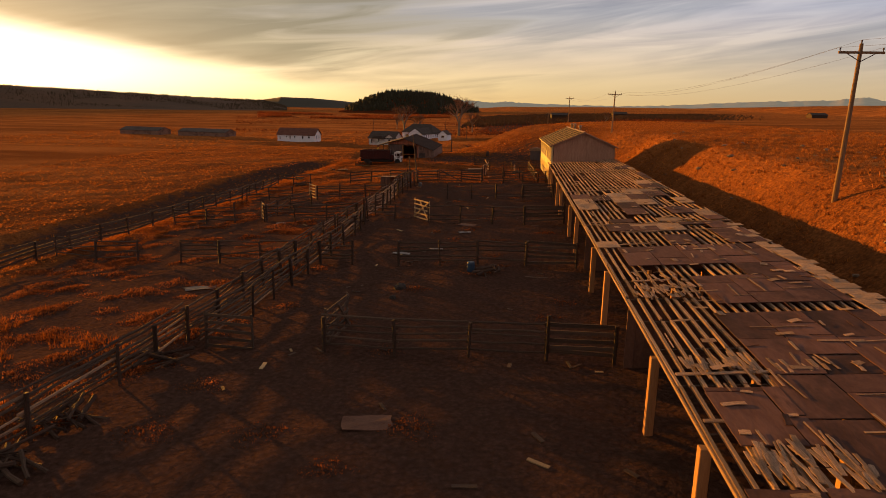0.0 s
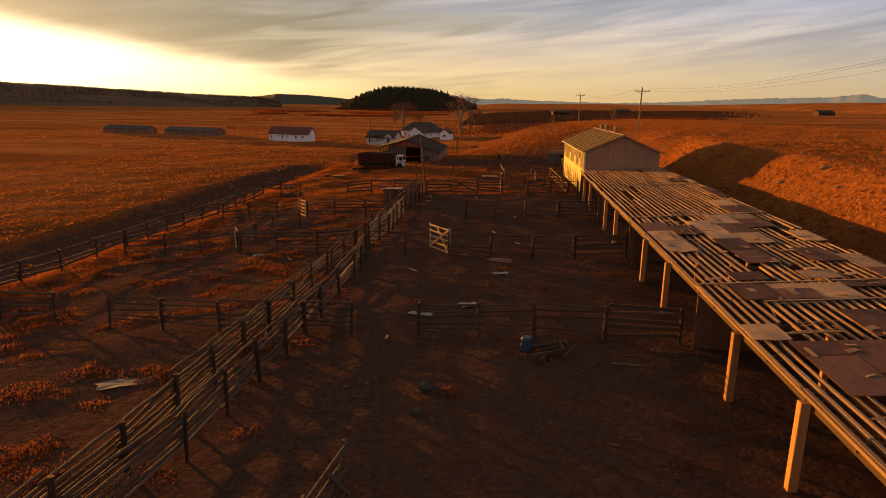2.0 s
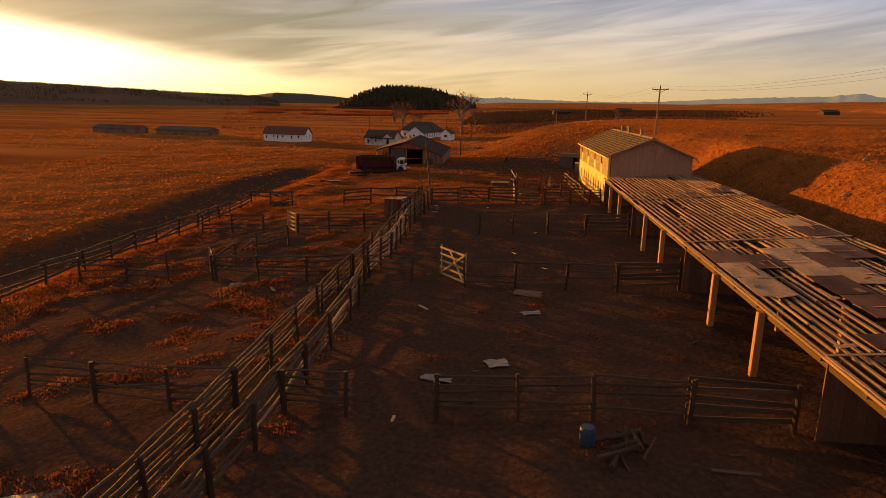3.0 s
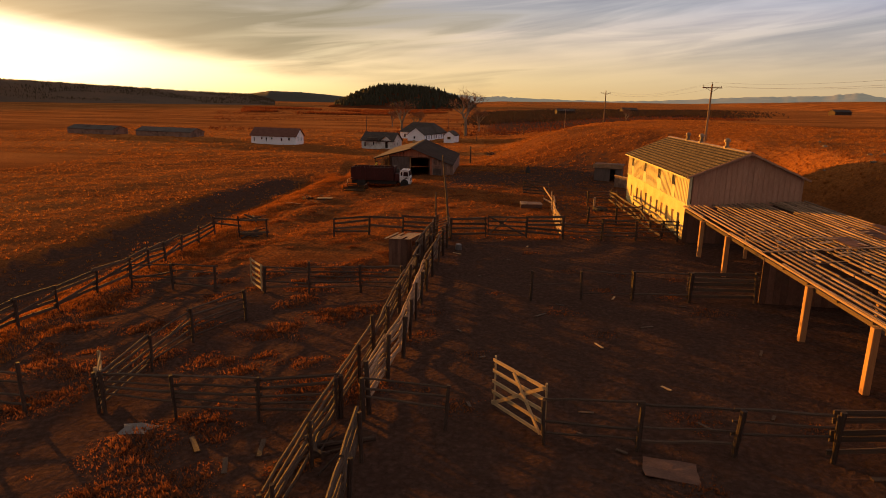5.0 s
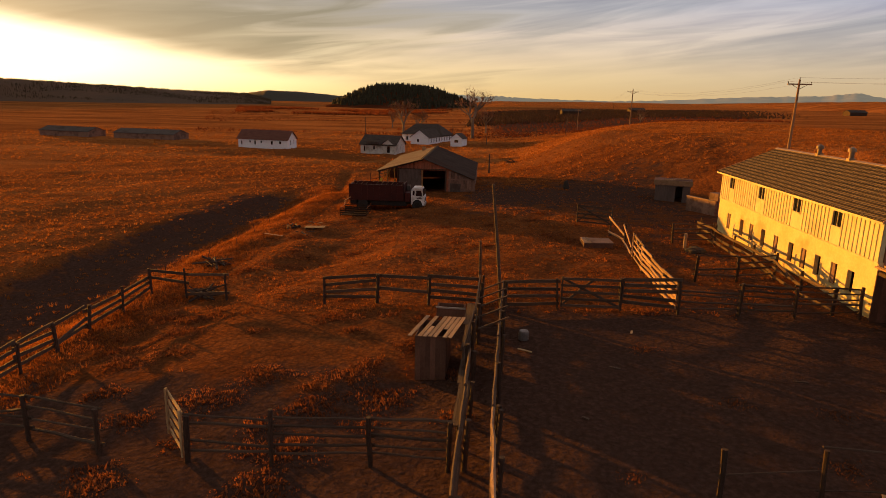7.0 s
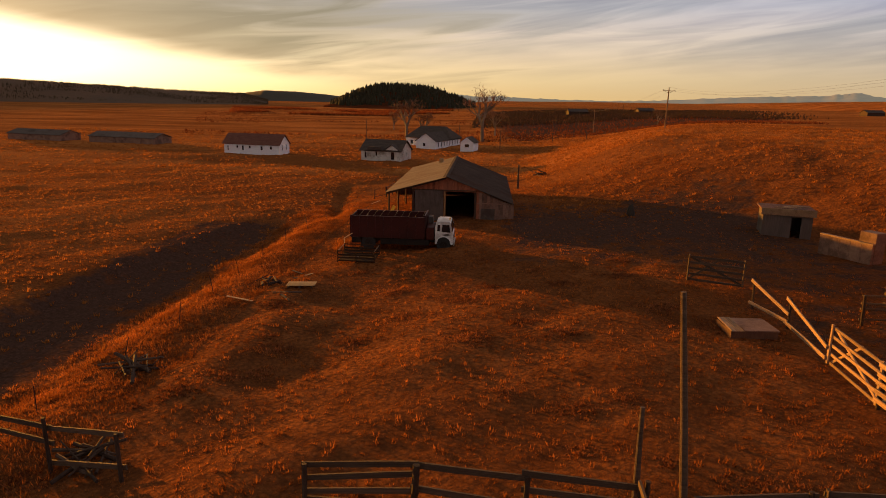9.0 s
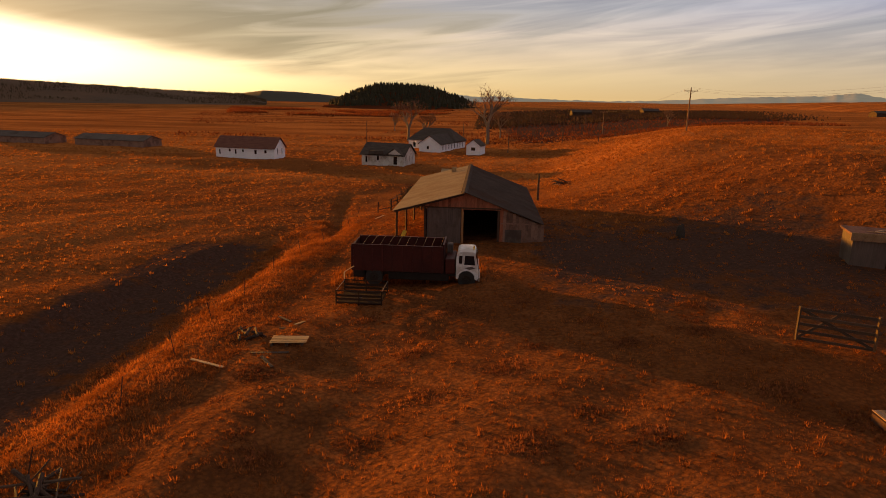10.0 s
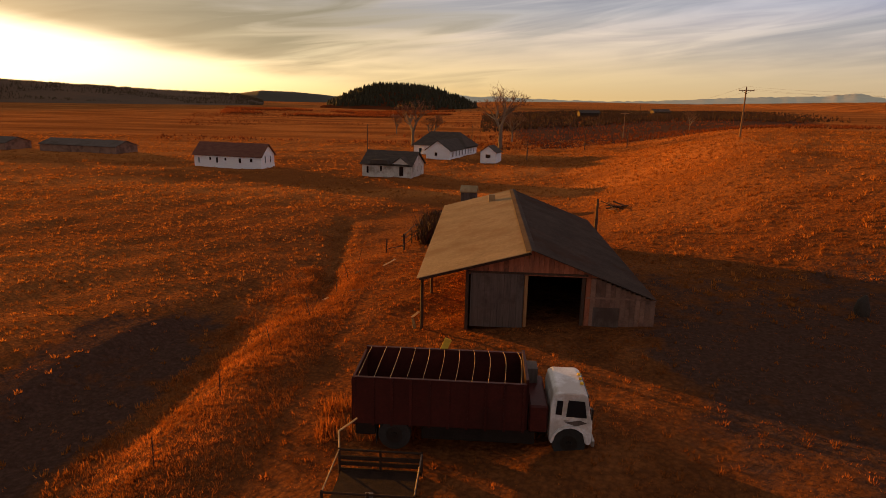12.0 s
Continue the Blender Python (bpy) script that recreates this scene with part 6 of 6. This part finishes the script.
def litter_mesh(name, mat, seed, notch=0.12):
    """A weathered sheet with an irregular torn edge, one unit square, slightly warped."""
    r = random.Random(seed)
    bm = bmesh.new()
    n = 12
    top, low = [], []
    for k in range(n):
        a = math.tau * (k + 0.5) / n
        s = 1 / max(abs(math.cos(a)), abs(math.sin(a)))
        f = 0.5 * min(s, 1.35) * (1 - r.uniform(0, notch))
        z = r.uniform(0, 1.6)
        top.append(bm.verts.new((0.5 + f * math.cos(a), f * math.sin(a), z + 0.8)))
        low.append(bm.verts.new((0.5 + f * math.cos(a), f * math.sin(a), z)))
    c, d = bm.verts.new((0.5, 0, 1.6)), bm.verts.new((0.5, 0, 0.7))
    for k in range(n):
        j = (k + 1) % n
        bm.faces.new((top[k], top[j], c))
        bm.faces.new((low[j], low[k], d))
        bm.faces.new((low[k], low[j], top[j], top[k]))
    bmesh.ops.recalc_face_normals(bm, faces=bm.faces)
    me = bpy.data.meshes.new(name)
    bm.to_mesh(me)
    bm.free()
    me.materials.append(mat)
    return me


SHEET_PALE, SHEET_BROWN, SHEET_TIN = litter_mesh("sheet", M_PALE, 1), litter_mesh("sheet", M_SHEDWALL, 2), litter_mesh("sheet", M_LILAC, 3, 0.25)
loose("plywood_sheet", "split brown plywood sheet lying in the pen", "sheet", SHEET_BROWN, -4.1, 15.7, 1.5, 0.9, 12, tilt=-1)
loose("tin_sheet", "pale crumpled sheet beside the alley fence", "sheet", SHEET_TIN, -15.6, 29.2, 2.2, 0.7, 28)
loose("tin_sheet", "pale crumpled sheet lying in the pen", "sheet", SHEET_TIN, -4.0, 37.6, 0.9, 0.7, 20)
loose("tin_sheet", "pale crumpled sheet lying in the pen", "sheet", SHEET_TIN, -4.9, 36.3, 1.2, 0.5, 170)
loose("tin_sheet", "dull crumpled sheet lying in the grass", "sheet", SHEET_TIN, -17.3, 47.6, 1.6, 0.7, 6)
loose("tin_sheet", "pale crumpled sheet beside the scrap timber", "sheet", SHEET_PALE, -7.4, 142.0, 0.9, 0.5, 15, 0.2)
loose("tarpaulin", "flattened brown tarpaulin beside the fence", "sheet", SHEET_BROWN, -2.8, 46.2, 1.4, 1.0, -10)
loose("tin_sheet", "pale crumpled sheet lying in the pen", "sheet", SHEET_TIN, -2.6, 43.0, 1.0, 0.5, 20)
for x, y, l, rz in ((-7.7, 19.3, 0.55, 95), (1.2, 15.7, 0.5, -60), (1.0, 14.4, 0.6, -30), (-0.8, 13.1, 0.6, 5), (3.3, 14.0, 0.4, -50), (0.6, 20.0, 0.35, 80), (1.6, 31.7, 1.3, -4), (-14.9, 47.3, 0.9, -55), (-13.2, 45.5, 0.7, 110),
                    (-25.8, 118.3, 1.3, 30), (-27.2, 117.8, 0.5, 70), (-24.2, 95.6, 1.3, 20), (-23.9, 96.4, 1.0, 140), (-23.6, 95.9, 0.9, 60), (-24.4, 92.6, 1.5, 8), (-25.0, 91.4, 1.6, 160), (-23.8, 92.2, 1.1, -50), (-0.9, 79.0, 1.6, 110), (-1.1, 79.2, 1.4, 100), (-12.6, 46.3, 0.8, 100), (-7.0, 44.0, 0.7, -50), (-4.6, 34.9, 0.5, 20), (2.6, 46.0, 1.2, 10), (-21.5, 111.5, 1.2, 100), (-21.8, 113.2, 0.9, 75), (-26.4, 123.0, 2.0, 80), (-24.9, 124.5, 1.6, 70)):
    loose("loose_board", "short weathered board lying on the ground", "board", rnd.choice(BRIGHTS + BOARDS), x, y, l, 0.14, rz, 0.04, rnd.uniform(-3, 3), "loose boards")
for k in range(46):
    x, y = rnd.uniform(-9, 4), rnd.uniform(10, 72)
    loose("loose_board", "short weathered board lying on the ground", "board", rnd.choice(BOARDS + BOARDS + BRIGHTS), x, y, rnd.uniform(0.2, 0.6), 0.09, rnd.uniform(0, 180), 0.03, rnd.uniform(-4, 4), "loose boards")


def plank_pallet(x, y, rz):
    t = thing("plank_pallet", (x, y, gz(x, y)), "broken pallet of pale planks in the grass", "pallet", "pallets", rz=rz)
    for k in range(5):
        piece("plank", rnd.choice(BRIGHTS), t, (0, k * 0.17, 0.16), (1.5, k * 0.17 + rnd.uniform(-0.04, 0.04), 0.18), 0.13, 0.025)
    for k in range(3):
        piece("bearer", rnd.choice(BOARDS), t, (0.1 + k * 0.6, -0.05, 0.07), (0.1 + k * 0.6, 0.8, 0.07), 0.09, 0.14)


plank_pallet(-23.9, 93.4, 5)


def barrel(x, y, r, h, mat, label, lying=False):
    t = thing("barrel", (x, y, gz(x, y)), label, "barrel")
    bm = bmesh.new()
    rings = []
    for a, f in ((0, 0.92), (0.08, 1.0), (0.3, 0.97), (0.36, 1.03), (0.62, 0.97), (0.68, 1.03), (0.92, 0.98), (1.0, 0.9)):
        rings.append([bm.verts.new((r * f * math.cos(math.tau * k / 18), r * f * math.sin(math.tau * k / 18), h * a)) for k in range(18)])
    for p, q in zip(rings, rings[1:]):
        for k in range(18):
            bm.faces.new((p[k], p[(k + 1) % 18], q[(k + 1) % 18], q[k]))
    bm.faces.new(rings[0][::-1])
    bm.faces.new(rings[-1])
    ob = part("drum", bm, mat, t)
    rim = tube(bmesh.new(), (0, 0, h), (0, 0, h + 0.03), r * 0.9, r * 0.86, 18)
    ob2 = part("lid", rim, mat, t)
    if lying:
        for o in (ob, ob2):
            o.matrix_basis = Matrix.Translation((0, 0, r * U)) @ pose(0, 0, 0, 90, 0, 25)


barrel(-1.25, 32.7, 0.21, 0.48, M_BLUE, "blue plastic barrel beside the fence")
barrel(-8.55, 69.9, 0.2, 0.34, M_LILAC, "pale plastic tub in the alley")
barrel(2.2, 86.0, 0.1, 0.9, M_PALE, "short pale bollard in the yard")


def water_tank(x, y, l, w, h, rz, label, lid):
    t = thing("water_trough", (x, y, gz(x, y)), label, "trough", rz=rz)
    bm = bmesh.new()
    box(bm, 0, l, 0, 0.06, 0, h)
    box(bm, 0, l, w - 0.06, w, 0, h)
    box(bm, 0, 0.06, 0.06, w - 0.06, 0, h)
    box(bm, l - 0.06, l, 0.06, w - 0.06, 0, h)
    part("tank", bm, M_SHEDWALL, t)
    part("bottom", box(bmesh.new(), 0.06, l - 0.06, 0.06, w - 0.06, 0.02, 0.08), M_POST, t)
    if lid:
        part("lid", box(bmesh.new(), l * 0.28, l + 0.04, -0.04, w + 0.04, h + 0.004, h + 0.05), M_PALEWALL, t, "faded plank lid")
        for k in range(5):
            part("lid_plank", beam(bmesh.new(), (0.02 + k * 0.1, -0.1, h + 0.03), (0.1 + k * 0.1, w + 0.1, h + 0.04), 0.08, 0.03), M_PALE, t)
    else:
        part("rim", box(bmesh.new(), -0.03, l + 0.03, -0.03, 0.0, h - 0.05, h + 0.02), M_STEEL, t)


water_tank(-4.0, 85.7, 1.8, 1.4, 0.3, 3, "concrete water trough half covered by a faded lid", True)
water_tank(-12.1, 72.3, 1.2, 0.6, 0.5, -3, "short pale metal trough by the fence", False)


def stock_rack():
    """A rusted stock rack lying behind the lorry: bent pipe frames and slats."""
    t = thing("stock_rack", (-22.3, 98.4, gz(-21, 99)), "rusted pipe stock rack beside the truck", "rack")
    for y in (0.0, 1.9):
        part("sill", tube(bmesh.new(), (0, y, 0.12), (2.2, y, 0.12), 0.045, 0.045, 8), M_RUST, t)
        part("top_pipe", tube(bmesh.new(), (0, y, 0.7), (2.2, y, 0.7), 0.03, 0.03, 8), M_RUST, t)
        for k in range(2):
            part("slat", box(bmesh.new(), 0.02, 2.18, y - 0.02, y + 0.02, 0.25 + k * 0.17, 0.36 + k * 0.17), M_RUST, t)
    for x in (0.0, 1.1, 2.2):
        for y in (0.0, 1.9):
            part("upright", tube(bmesh.new(), (x, y, 0), (x, y, 0.74), 0.035, 0.035, 8), M_RUST, t)
    for x in (0.0, 2.2):
        part("cross_pipe", tube(bmesh.new(), (x, 0, 0.7), (x, 1.9, 0.7), 0.02, 0.02, 8), M_VENT, t)
    part("bent_pipe", tube(tube(bmesh.new(), (0, 1.9, 0.7), (-0.1, 2.3, 1.0), 0.025, 0.025, 6), (-0.1, 2.3, 1.0), (0.35, 2.6, 1.25), 0.025, 0.025, 6), M_BRIGHT, t, "bent pale pipe")
    part("floor", box(bmesh.new(), 0.05, 2.15, 0.05, 1.85, 0.08, 0.13), M_RUST, t)
    part("tin_scrap", box(bmesh.new(), 0.9, 1.1, 0.8, 0.7, 0.135, 0.22), M_LILAC, t)


stock_rack()


def heap(x, y, n, l, label, name="log_heap"):
    """Crooked logs and brushwood in a pile."""
    t = thing(name, (x, y, gz(x, y)), label, "woodpile")
    r = random.Random(int(x * 10 + y))
    for k in range(n):
        a = r.uniform(0, math.pi)
        c = Vector((r.uniform(-0.6, 0.6), r.uniform(-0.6, 0.6), 0.08 + 0.05 * (k % 6)))
        d = Vector((math.cos(a), math.sin(a), r.uniform(-0.05, 0.25))) * r.uniform(0.4, 1.0) * l / 2
        w = r.uniform(0.04, 0.16)
        piece("log", r.choice(POSTS if k % 3 else RAILS), t, c - d, c + d, w, w)


heap(-11.6, 20.0, 14, 1.6, "heap of crooked dark logs against the fence")
heap(-12.0, 15.6, 18, 2.2, "heap of crooked dark logs against the fence")
heap(-11.6, 12.8, 16, 2.2, "heap of crooked dark logs against the fence")
heap(-0.2, 32.4, 10, 1.6, "scatter of broken poles beside the fence")
heap(-24.6, 77.2, 16, 2.0, "broken rails heaped at the fence corner")
heap(-26.6, 83.4, 14, 2.6, "broken rails leaning in a heap")
heap(-10.9, 46.4, 10, 1.8, "fallen rails in the alley")
heap(-25.2, 95.0, 8, 0.9, "low heap of dark sods and sticks")


heap(-6.6, 142.2, 14, 2.6, "low heap of dark scrap timber on the slope")


def mound(x, y, r, h, label, name="dark_mound"):
    bm = bmesh.new()
    bmesh.ops.create_icosphere(bm, subdivisions=3, radius=1.0)
    for v in bm.verts:
        k = 1 + 0.25 * noise.noise(v.co * 2.3 + Vector((x, y, 0)))
        v.co = Vector((v.co.x * r * k, v.co.y * r * k, max(-0.1, v.co.z) * h * k))
    tagged(part(name, bm, M_DUNG, None, "", (x, y, gz(x, y))), label, "mound")


mound(-4.5, 29.3, 0.3, 0.25, "small dark dung heap in the pen")
mound(-4.6, 27.6, 0.18, 0.15, "small dark dung heap in the pen")
mound(-1.9, 113.0, 0.3, 0.9, "dark upright stump in the yard", "stump")
mound(2.6, 85.2, 0.6, 0.3, "dark soil heap in the yard")
for k in range(60):
    x, y = rnd.uniform(14, 30), rnd.uniform(20, 105)
    r = rnd.uniform(0.1, 0.35)
    bm = bmesh.new()
    bmesh.ops.create_icosphere(bm, subdivisions=1, radius=r)
    for v in bm.verts:
        v.co.z *= 0.5
        v.co *= rnd.uniform(0.75, 1.15)
    tagged(part("rock", bm, M_STONE, None, "", (x, y, gz(x, y) + r * 0.1)), "pale rock half sunk in the bank", "rock", "rocks on the bank")

# a thin wire fence on the low bank
wire = thing("wire_fence", (-28.0, 86.0, gz(-28, 86)), "thin wire fence with leaning steel stakes", "fence")
last = None
for k in range(12):
    x, y = -28.0 + 0.9 * math.sin(k * 0.9) * 0.5 + k * 0.12, 80.0 + k * 4.2
    p = Vector((x + 28.0, y - 86.0, gz(x, y) - gz(-28, 86)))
    q = p + Vector((rnd.uniform(-0.3, 0.3), rnd.uniform(-0.15, 0.15), 1.0))
    piece("stake", POSTS[0], wire, p - Vector((0, 0, 0.2)), q, 0.04, 0.04)
    if last:
        for f in (0.55, 0.92):
            a, b = last[0].lerp(last[1], f), p.lerp(q, f)
            piece("wire", RAILS[0], wire, a, b, 0.008, 0.008)
    last = (p, q)


# ---- dry grass ----
def tufts(name, label, n, area, keep, lo, hi, seed, blades=6, wide=0.022):
    """Tufts of dry blades scattered over an area (x0, x1, y0, y1), kept by a function of the place from 0 to 1."""
    r = np.random.default_rng(seed)
    x, y = r.uniform(area[0], area[1], n), r.uniform(area[2], area[3], n)
    ok = r.uniform(0, 1, n) < keep(x, y)
    x, y = x[ok], y[ok]
    size = r.uniform(0.6, 1.25, len(x)) ** 1.3
    z = rough_land(x, y)
    s = np.repeat(np.stack([x, y, z], 1), blades, axis=0)
    k = len(s)
    h = r.uniform(lo, hi, k) * np.repeat(size, blades)
    a = r.uniform(0, math.tau, k)
    off = r.uniform(0.0, 0.10, k)
    lean = r.uniform(0.1, 0.9, k) * h
    base = s + np.stack([np.cos(a) * off, np.sin(a) * off, np.full(k, -0.03)], 1)
    tip = base + np.stack([np.cos(a) * lean, np.sin(a) * lean, h], 1)
    b = a + r.uniform(0.6, 2.5, k)
    w = np.stack([np.cos(b), np.sin(b), np.zeros(k)], 1) * (wide * r.uniform(0.6, 1.4, k))[:, None]
    v = np.stack([base - w, base + w, tip], 1).reshape(-1, 3)
    return tagged(new(name, mesh_from(name, v * U, np.arange(len(v)).reshape(-1, 3), M_STRAW)), label, "grass", kind="stuff")


def clumpy(x, y, f=0.35, cut=0.0):
    x, y = x + 1.4 * np.sin(0.53 * y + 0.9 * np.sin(0.31 * x)), y + 1.2 * np.sin(0.47 * x + 1.1 * np.sin(0.23 * y))
    w = 0.7 * np.sin(2.9 * f * x - 1.1 * f * y) * np.sin(2.3 * f * y + 0.6 * f * x) + np.sin(x * f + 1.3 * np.sin(y * f * 0.8)) + np.sin(y * f * 1.3 + 1.7 * np.sin(x * f * 0.7 + 2)) + 0.8 * np.sin((x + y) * f * 2.1)
    return 1 / (1 + np.exp(-(w - cut) * 2.2))


def free(x, y):
    """0 inside buildings."""
    inside = ((x > 5.8) & (x < 13.2) & (y > 73) & (y < 92)) | ((x > -19.3) & (x < -11.4) & (y > 111) & (y < 129.5)) | ((x > 3.6) & (x < 12.2) & (y < 73)) | ((x > -22.2) & (x < -15.4) & (y > 101) & (y < 103.8))
    return 1.0 - inside


def tussocks(name, label, area, step, keep, lo, hi, seed, blades=14, wide=0.035, reach=0.13, mat=M_STRAW):
    """Bunches of upright blades, one in each cell of an uneven grid over an area (x0, x1, y0, y1)."""
    r = np.random.default_rng(seed)
    cx, cy = np.meshgrid(np.arange(area[0], area[1], step), np.arange(area[2], area[3], step))
    x = cx.ravel() + r.uniform(-0.48, 0.48, cx.size) * step
    y = cy.ravel() + r.uniform(-0.48, 0.48, cx.size) * step
    ok = r.uniform(0, 1, len(x)) < keep(x, y)
    x, y = x[ok], y[ok]
    size = np.repeat(r.uniform(0.55, 1.3, len(x)), blades)
    s = np.repeat(np.stack([x, y, rough_land(x, y)], 1), blades, axis=0)
    k = len(s)
    h = r.uniform(lo, hi, k) * size
    a = r.uniform(0, math.tau, k)
    off = reach * size * np.sqrt(r.uniform(0, 1, k))
    lean = r.uniform(0.05, 0.65, k) * h
    base = s + np.stack([np.cos(a) * off, np.sin(a) * off, np.full(k, -0.03)], 1)
    tip = base + np.stack([np.cos(a) * lean, np.sin(a) * lean, h], 1)
    b = a + r.uniform(0.9, 2.2, k)
    w = np.stack([np.cos(b), np.sin(b), np.zeros(k)], 1) * (wide * r.uniform(0.6, 1.4, k))[:, None]
    v = np.stack([base - w, base + w, tip], 1).reshape(-1, 3)
    return tagged(new(name, mesh_from(name, v * U, np.arange(len(v)).reshape(-1, 3), mat)), label, "grass", kind="stuff")


def mats(name, label, area, step, chance, radius, blades, high, seed):
    """Rounded mats of short leafy weeds, highest in their middle, one in some cells of an uneven grid."""
    r = np.random.default_rng(seed)
    cx, cy = np.meshgrid(np.arange(area[0], area[1], step), np.arange(area[2], area[3], step))
    cx = cx.ravel() + r.uniform(-0.5, 0.5, cx.size) * step
    cy = cy.ravel() + r.uniform(-0.5, 0.5, cy.size) * step
    ok = r.uniform(0, 1, len(cx)) < chance * (0.35 + 0.65 * clumpy(cx, cy, 0.4, 0.0))
    cx, cy = cx[ok], cy[ok]
    rad = radius * r.uniform(0.5, 1.25, len(cx))
    count = (blades * (rad / radius) ** 2).astype(int)
    x0, y0, rr = np.repeat(cx, count), np.repeat(cy, count), np.repeat(rad, count)
    a = r.uniform(0, math.tau, len(x0))
    d = np.sqrt(r.uniform(0, 1, len(x0)))
    edge = 1 + 0.25 * np.sin(3 * a + x0) + 0.18 * np.sin(5 * a + 2 * y0)
    x, y = x0 + rr * d * edge * np.cos(a) * 1.25, y0 + rr * d * edge * np.sin(a)
    lump = 0.5 + 0.5 * np.sin(9 * x + 2 * np.sin(5 * y)) * np.sin(8 * y + 2 * np.sin(6 * x))
    h = high * (1.05 - d * d) * (0.35 + lump) * r.uniform(0.6, 1.2, len(x))
    base = np.stack([x, y, rough_land(x, y) - 0.01 + 0.35 * h], 1)
    b = r.uniform(0, math.tau, len(x))
    w = np.stack([np.cos(b), np.sin(b), np.zeros(len(x))], 1) * r.uniform(0.02, 0.045, len(x))[:, None]
    tip = base + np.stack([0.6 * h * np.cos(b + 1.6), 0.6 * h * np.sin(b + 1.6), 0.65 * h + 0.015], 1)
    foot = base - np.array([0, 0, 0.02])
    v = np.stack([foot - w, foot + w, tip], 1).reshape(-1, 3)
    return tagged(new(name, mesh_from(name, v * U, np.arange(len(v)).reshape(-1, 3), M_WEED)), label, "weeds", kind="stuff")


def patch(x, y, f, cut):
    """1 inside rounded patches with soft edges, 0 between them."""
    return np.clip((clumpy(x, y, f, cut) - 0.45) * 5, 0, 1)


tufts("meadow_grass", "short dry orange grass of the yard", 70000, (-29, 6, 73, 132), lambda x, y: free(x, y) * (0.15 + 0.85 * clumpy(x, y, 1.1, 0.2)) * (1 - 0.9 * bareness(x, y)), 0.04, 0.10, 31, 5, 0.015)
tufts("bank_grass", "dry orange grass on the bank", 50000, (12.5, 48, 5, 150), lambda x, y: free(x, y) * (0.2 + 0.8 * clumpy(x, y, 0.9)), 0.06, 0.15, 32, 5, 0.02)
tufts("field_grass", "short dry grass of the field", 50000, (-75, -29, 25, 150), lambda x, y: (0.2 + 0.8 * clumpy(x, y, 0.9)) * (1 - 0.92 * bareness(x, y)), 0.05, 0.12, 34, 5, 0.022)
tufts("tall_weeds", "taller straw-coloured weeds by the alley fence", 9000, (-22, -12.6, 10, 32), lambda x, y: patch(x, y, 0.8, 0.6) * smooth(24, 18, y + 0.4 * (x + 13)), 0.10, 0.30, 39, 7, 0.018)
mats("pen_mats", "low russet weeds in dense mats in the old pens", (-27.5, -11.6, 8, 74), 1.75, 0.8, 0.95, 620, 0.14, 35)
mats("pen_mats", "sparse dry weed patches in the trodden pens", (-10.5, 3.6, 9, 72), 2.2, 0.45, 0.7, 300, 0.07, 36)
mats("yard_mats", "low russet weeds in mats in the yard", (-26, -3, 74, 100), 2.2, 0.5, 0.8, 420, 0.12, 46)
tufts("bank_edge_grass", "rank dry grass on the low bank", 40000, (-31, -25, 40, 125), lambda x, y: 0.4 + 0.6 * clumpy(x, y, 0.9), 0.07, 0.2, 37, 5, 0.016)
tussocks("meadow_tussocks", "straw tussocks of the yard", (-29, 6, 73, 135), 0.5, lambda x, y: free(x, y) * (0.35 + 0.65 * clumpy(x, y, 0.9, 0.0)) * (1 - 0.85 * bareness(x, y)), 0.06, 0.16, 41, 14, 0.026, 0.10)
# Weeds set thick on the sunny side to block light beneath the truck.
tussocks("rank_weeds", "rank dry weeds grown up round the truck", (-23.5, -15.2, 102.2, 105.0), 0.24, lambda x, y: 0.8 + 0 * x, 0.22, 0.48, 47, 12, 0.024, 0.10)
tussocks("field_tussocks", "straw tussocks of the field", (-78, -28, 25, 165), 0.72, lambda x, y: (0.45 + 0.55 * clumpy(x, y, 0.5, -0.3)) * (1 - bareness(x, y)), 0.09, 0.2, 43, 13, 0.035, 0.13, M_LITSTRAW)
tussocks("bank_tussocks", "straw tussocks on the bank", (12.8, 60, 5, 150), 0.75, lambda x, y: free(x, y) * (0.5 + 0.5 * clumpy(x, y, 0.7, 0.0)), 0.10, 0.24, 42, 13, 0.04, 0.15, M_LITSTRAW)
tussocks("bench_tussocks", "straw tussocks on the far slope", (-8, 55, 112, 235), 0.85, lambda x, y: free(x, y) * (x < 60) * ((x < 12.8) | (y > 150)) * (0.45 + 0.55 * clumpy(x, y, 0.6, 0.0)) * (1 - bareness(x, y)), 0.12, 0.26, 45, 12, 0.05, 0.17, M_LITSTRAW)
tussocks("far_tussocks", "straw tussocks round the houses", (-150, 15, 150, 265), 1.25, lambda x, y: 0.3 + 0.7 * clumpy(x, y, 0.3, 0.2), 0.12, 0.28, 38, 10, 0.08, 0.3, M_LITSTRAW)
tussocks("pen_tussocks", "straw tussocks in the old pens", (-27, -11.5, 9, 74), 0.6, lambda x, y: patch(x, y, 0.8, 1.0) * 0.45, 0.05, 0.13, 44, 12, 0.016, 0.08)
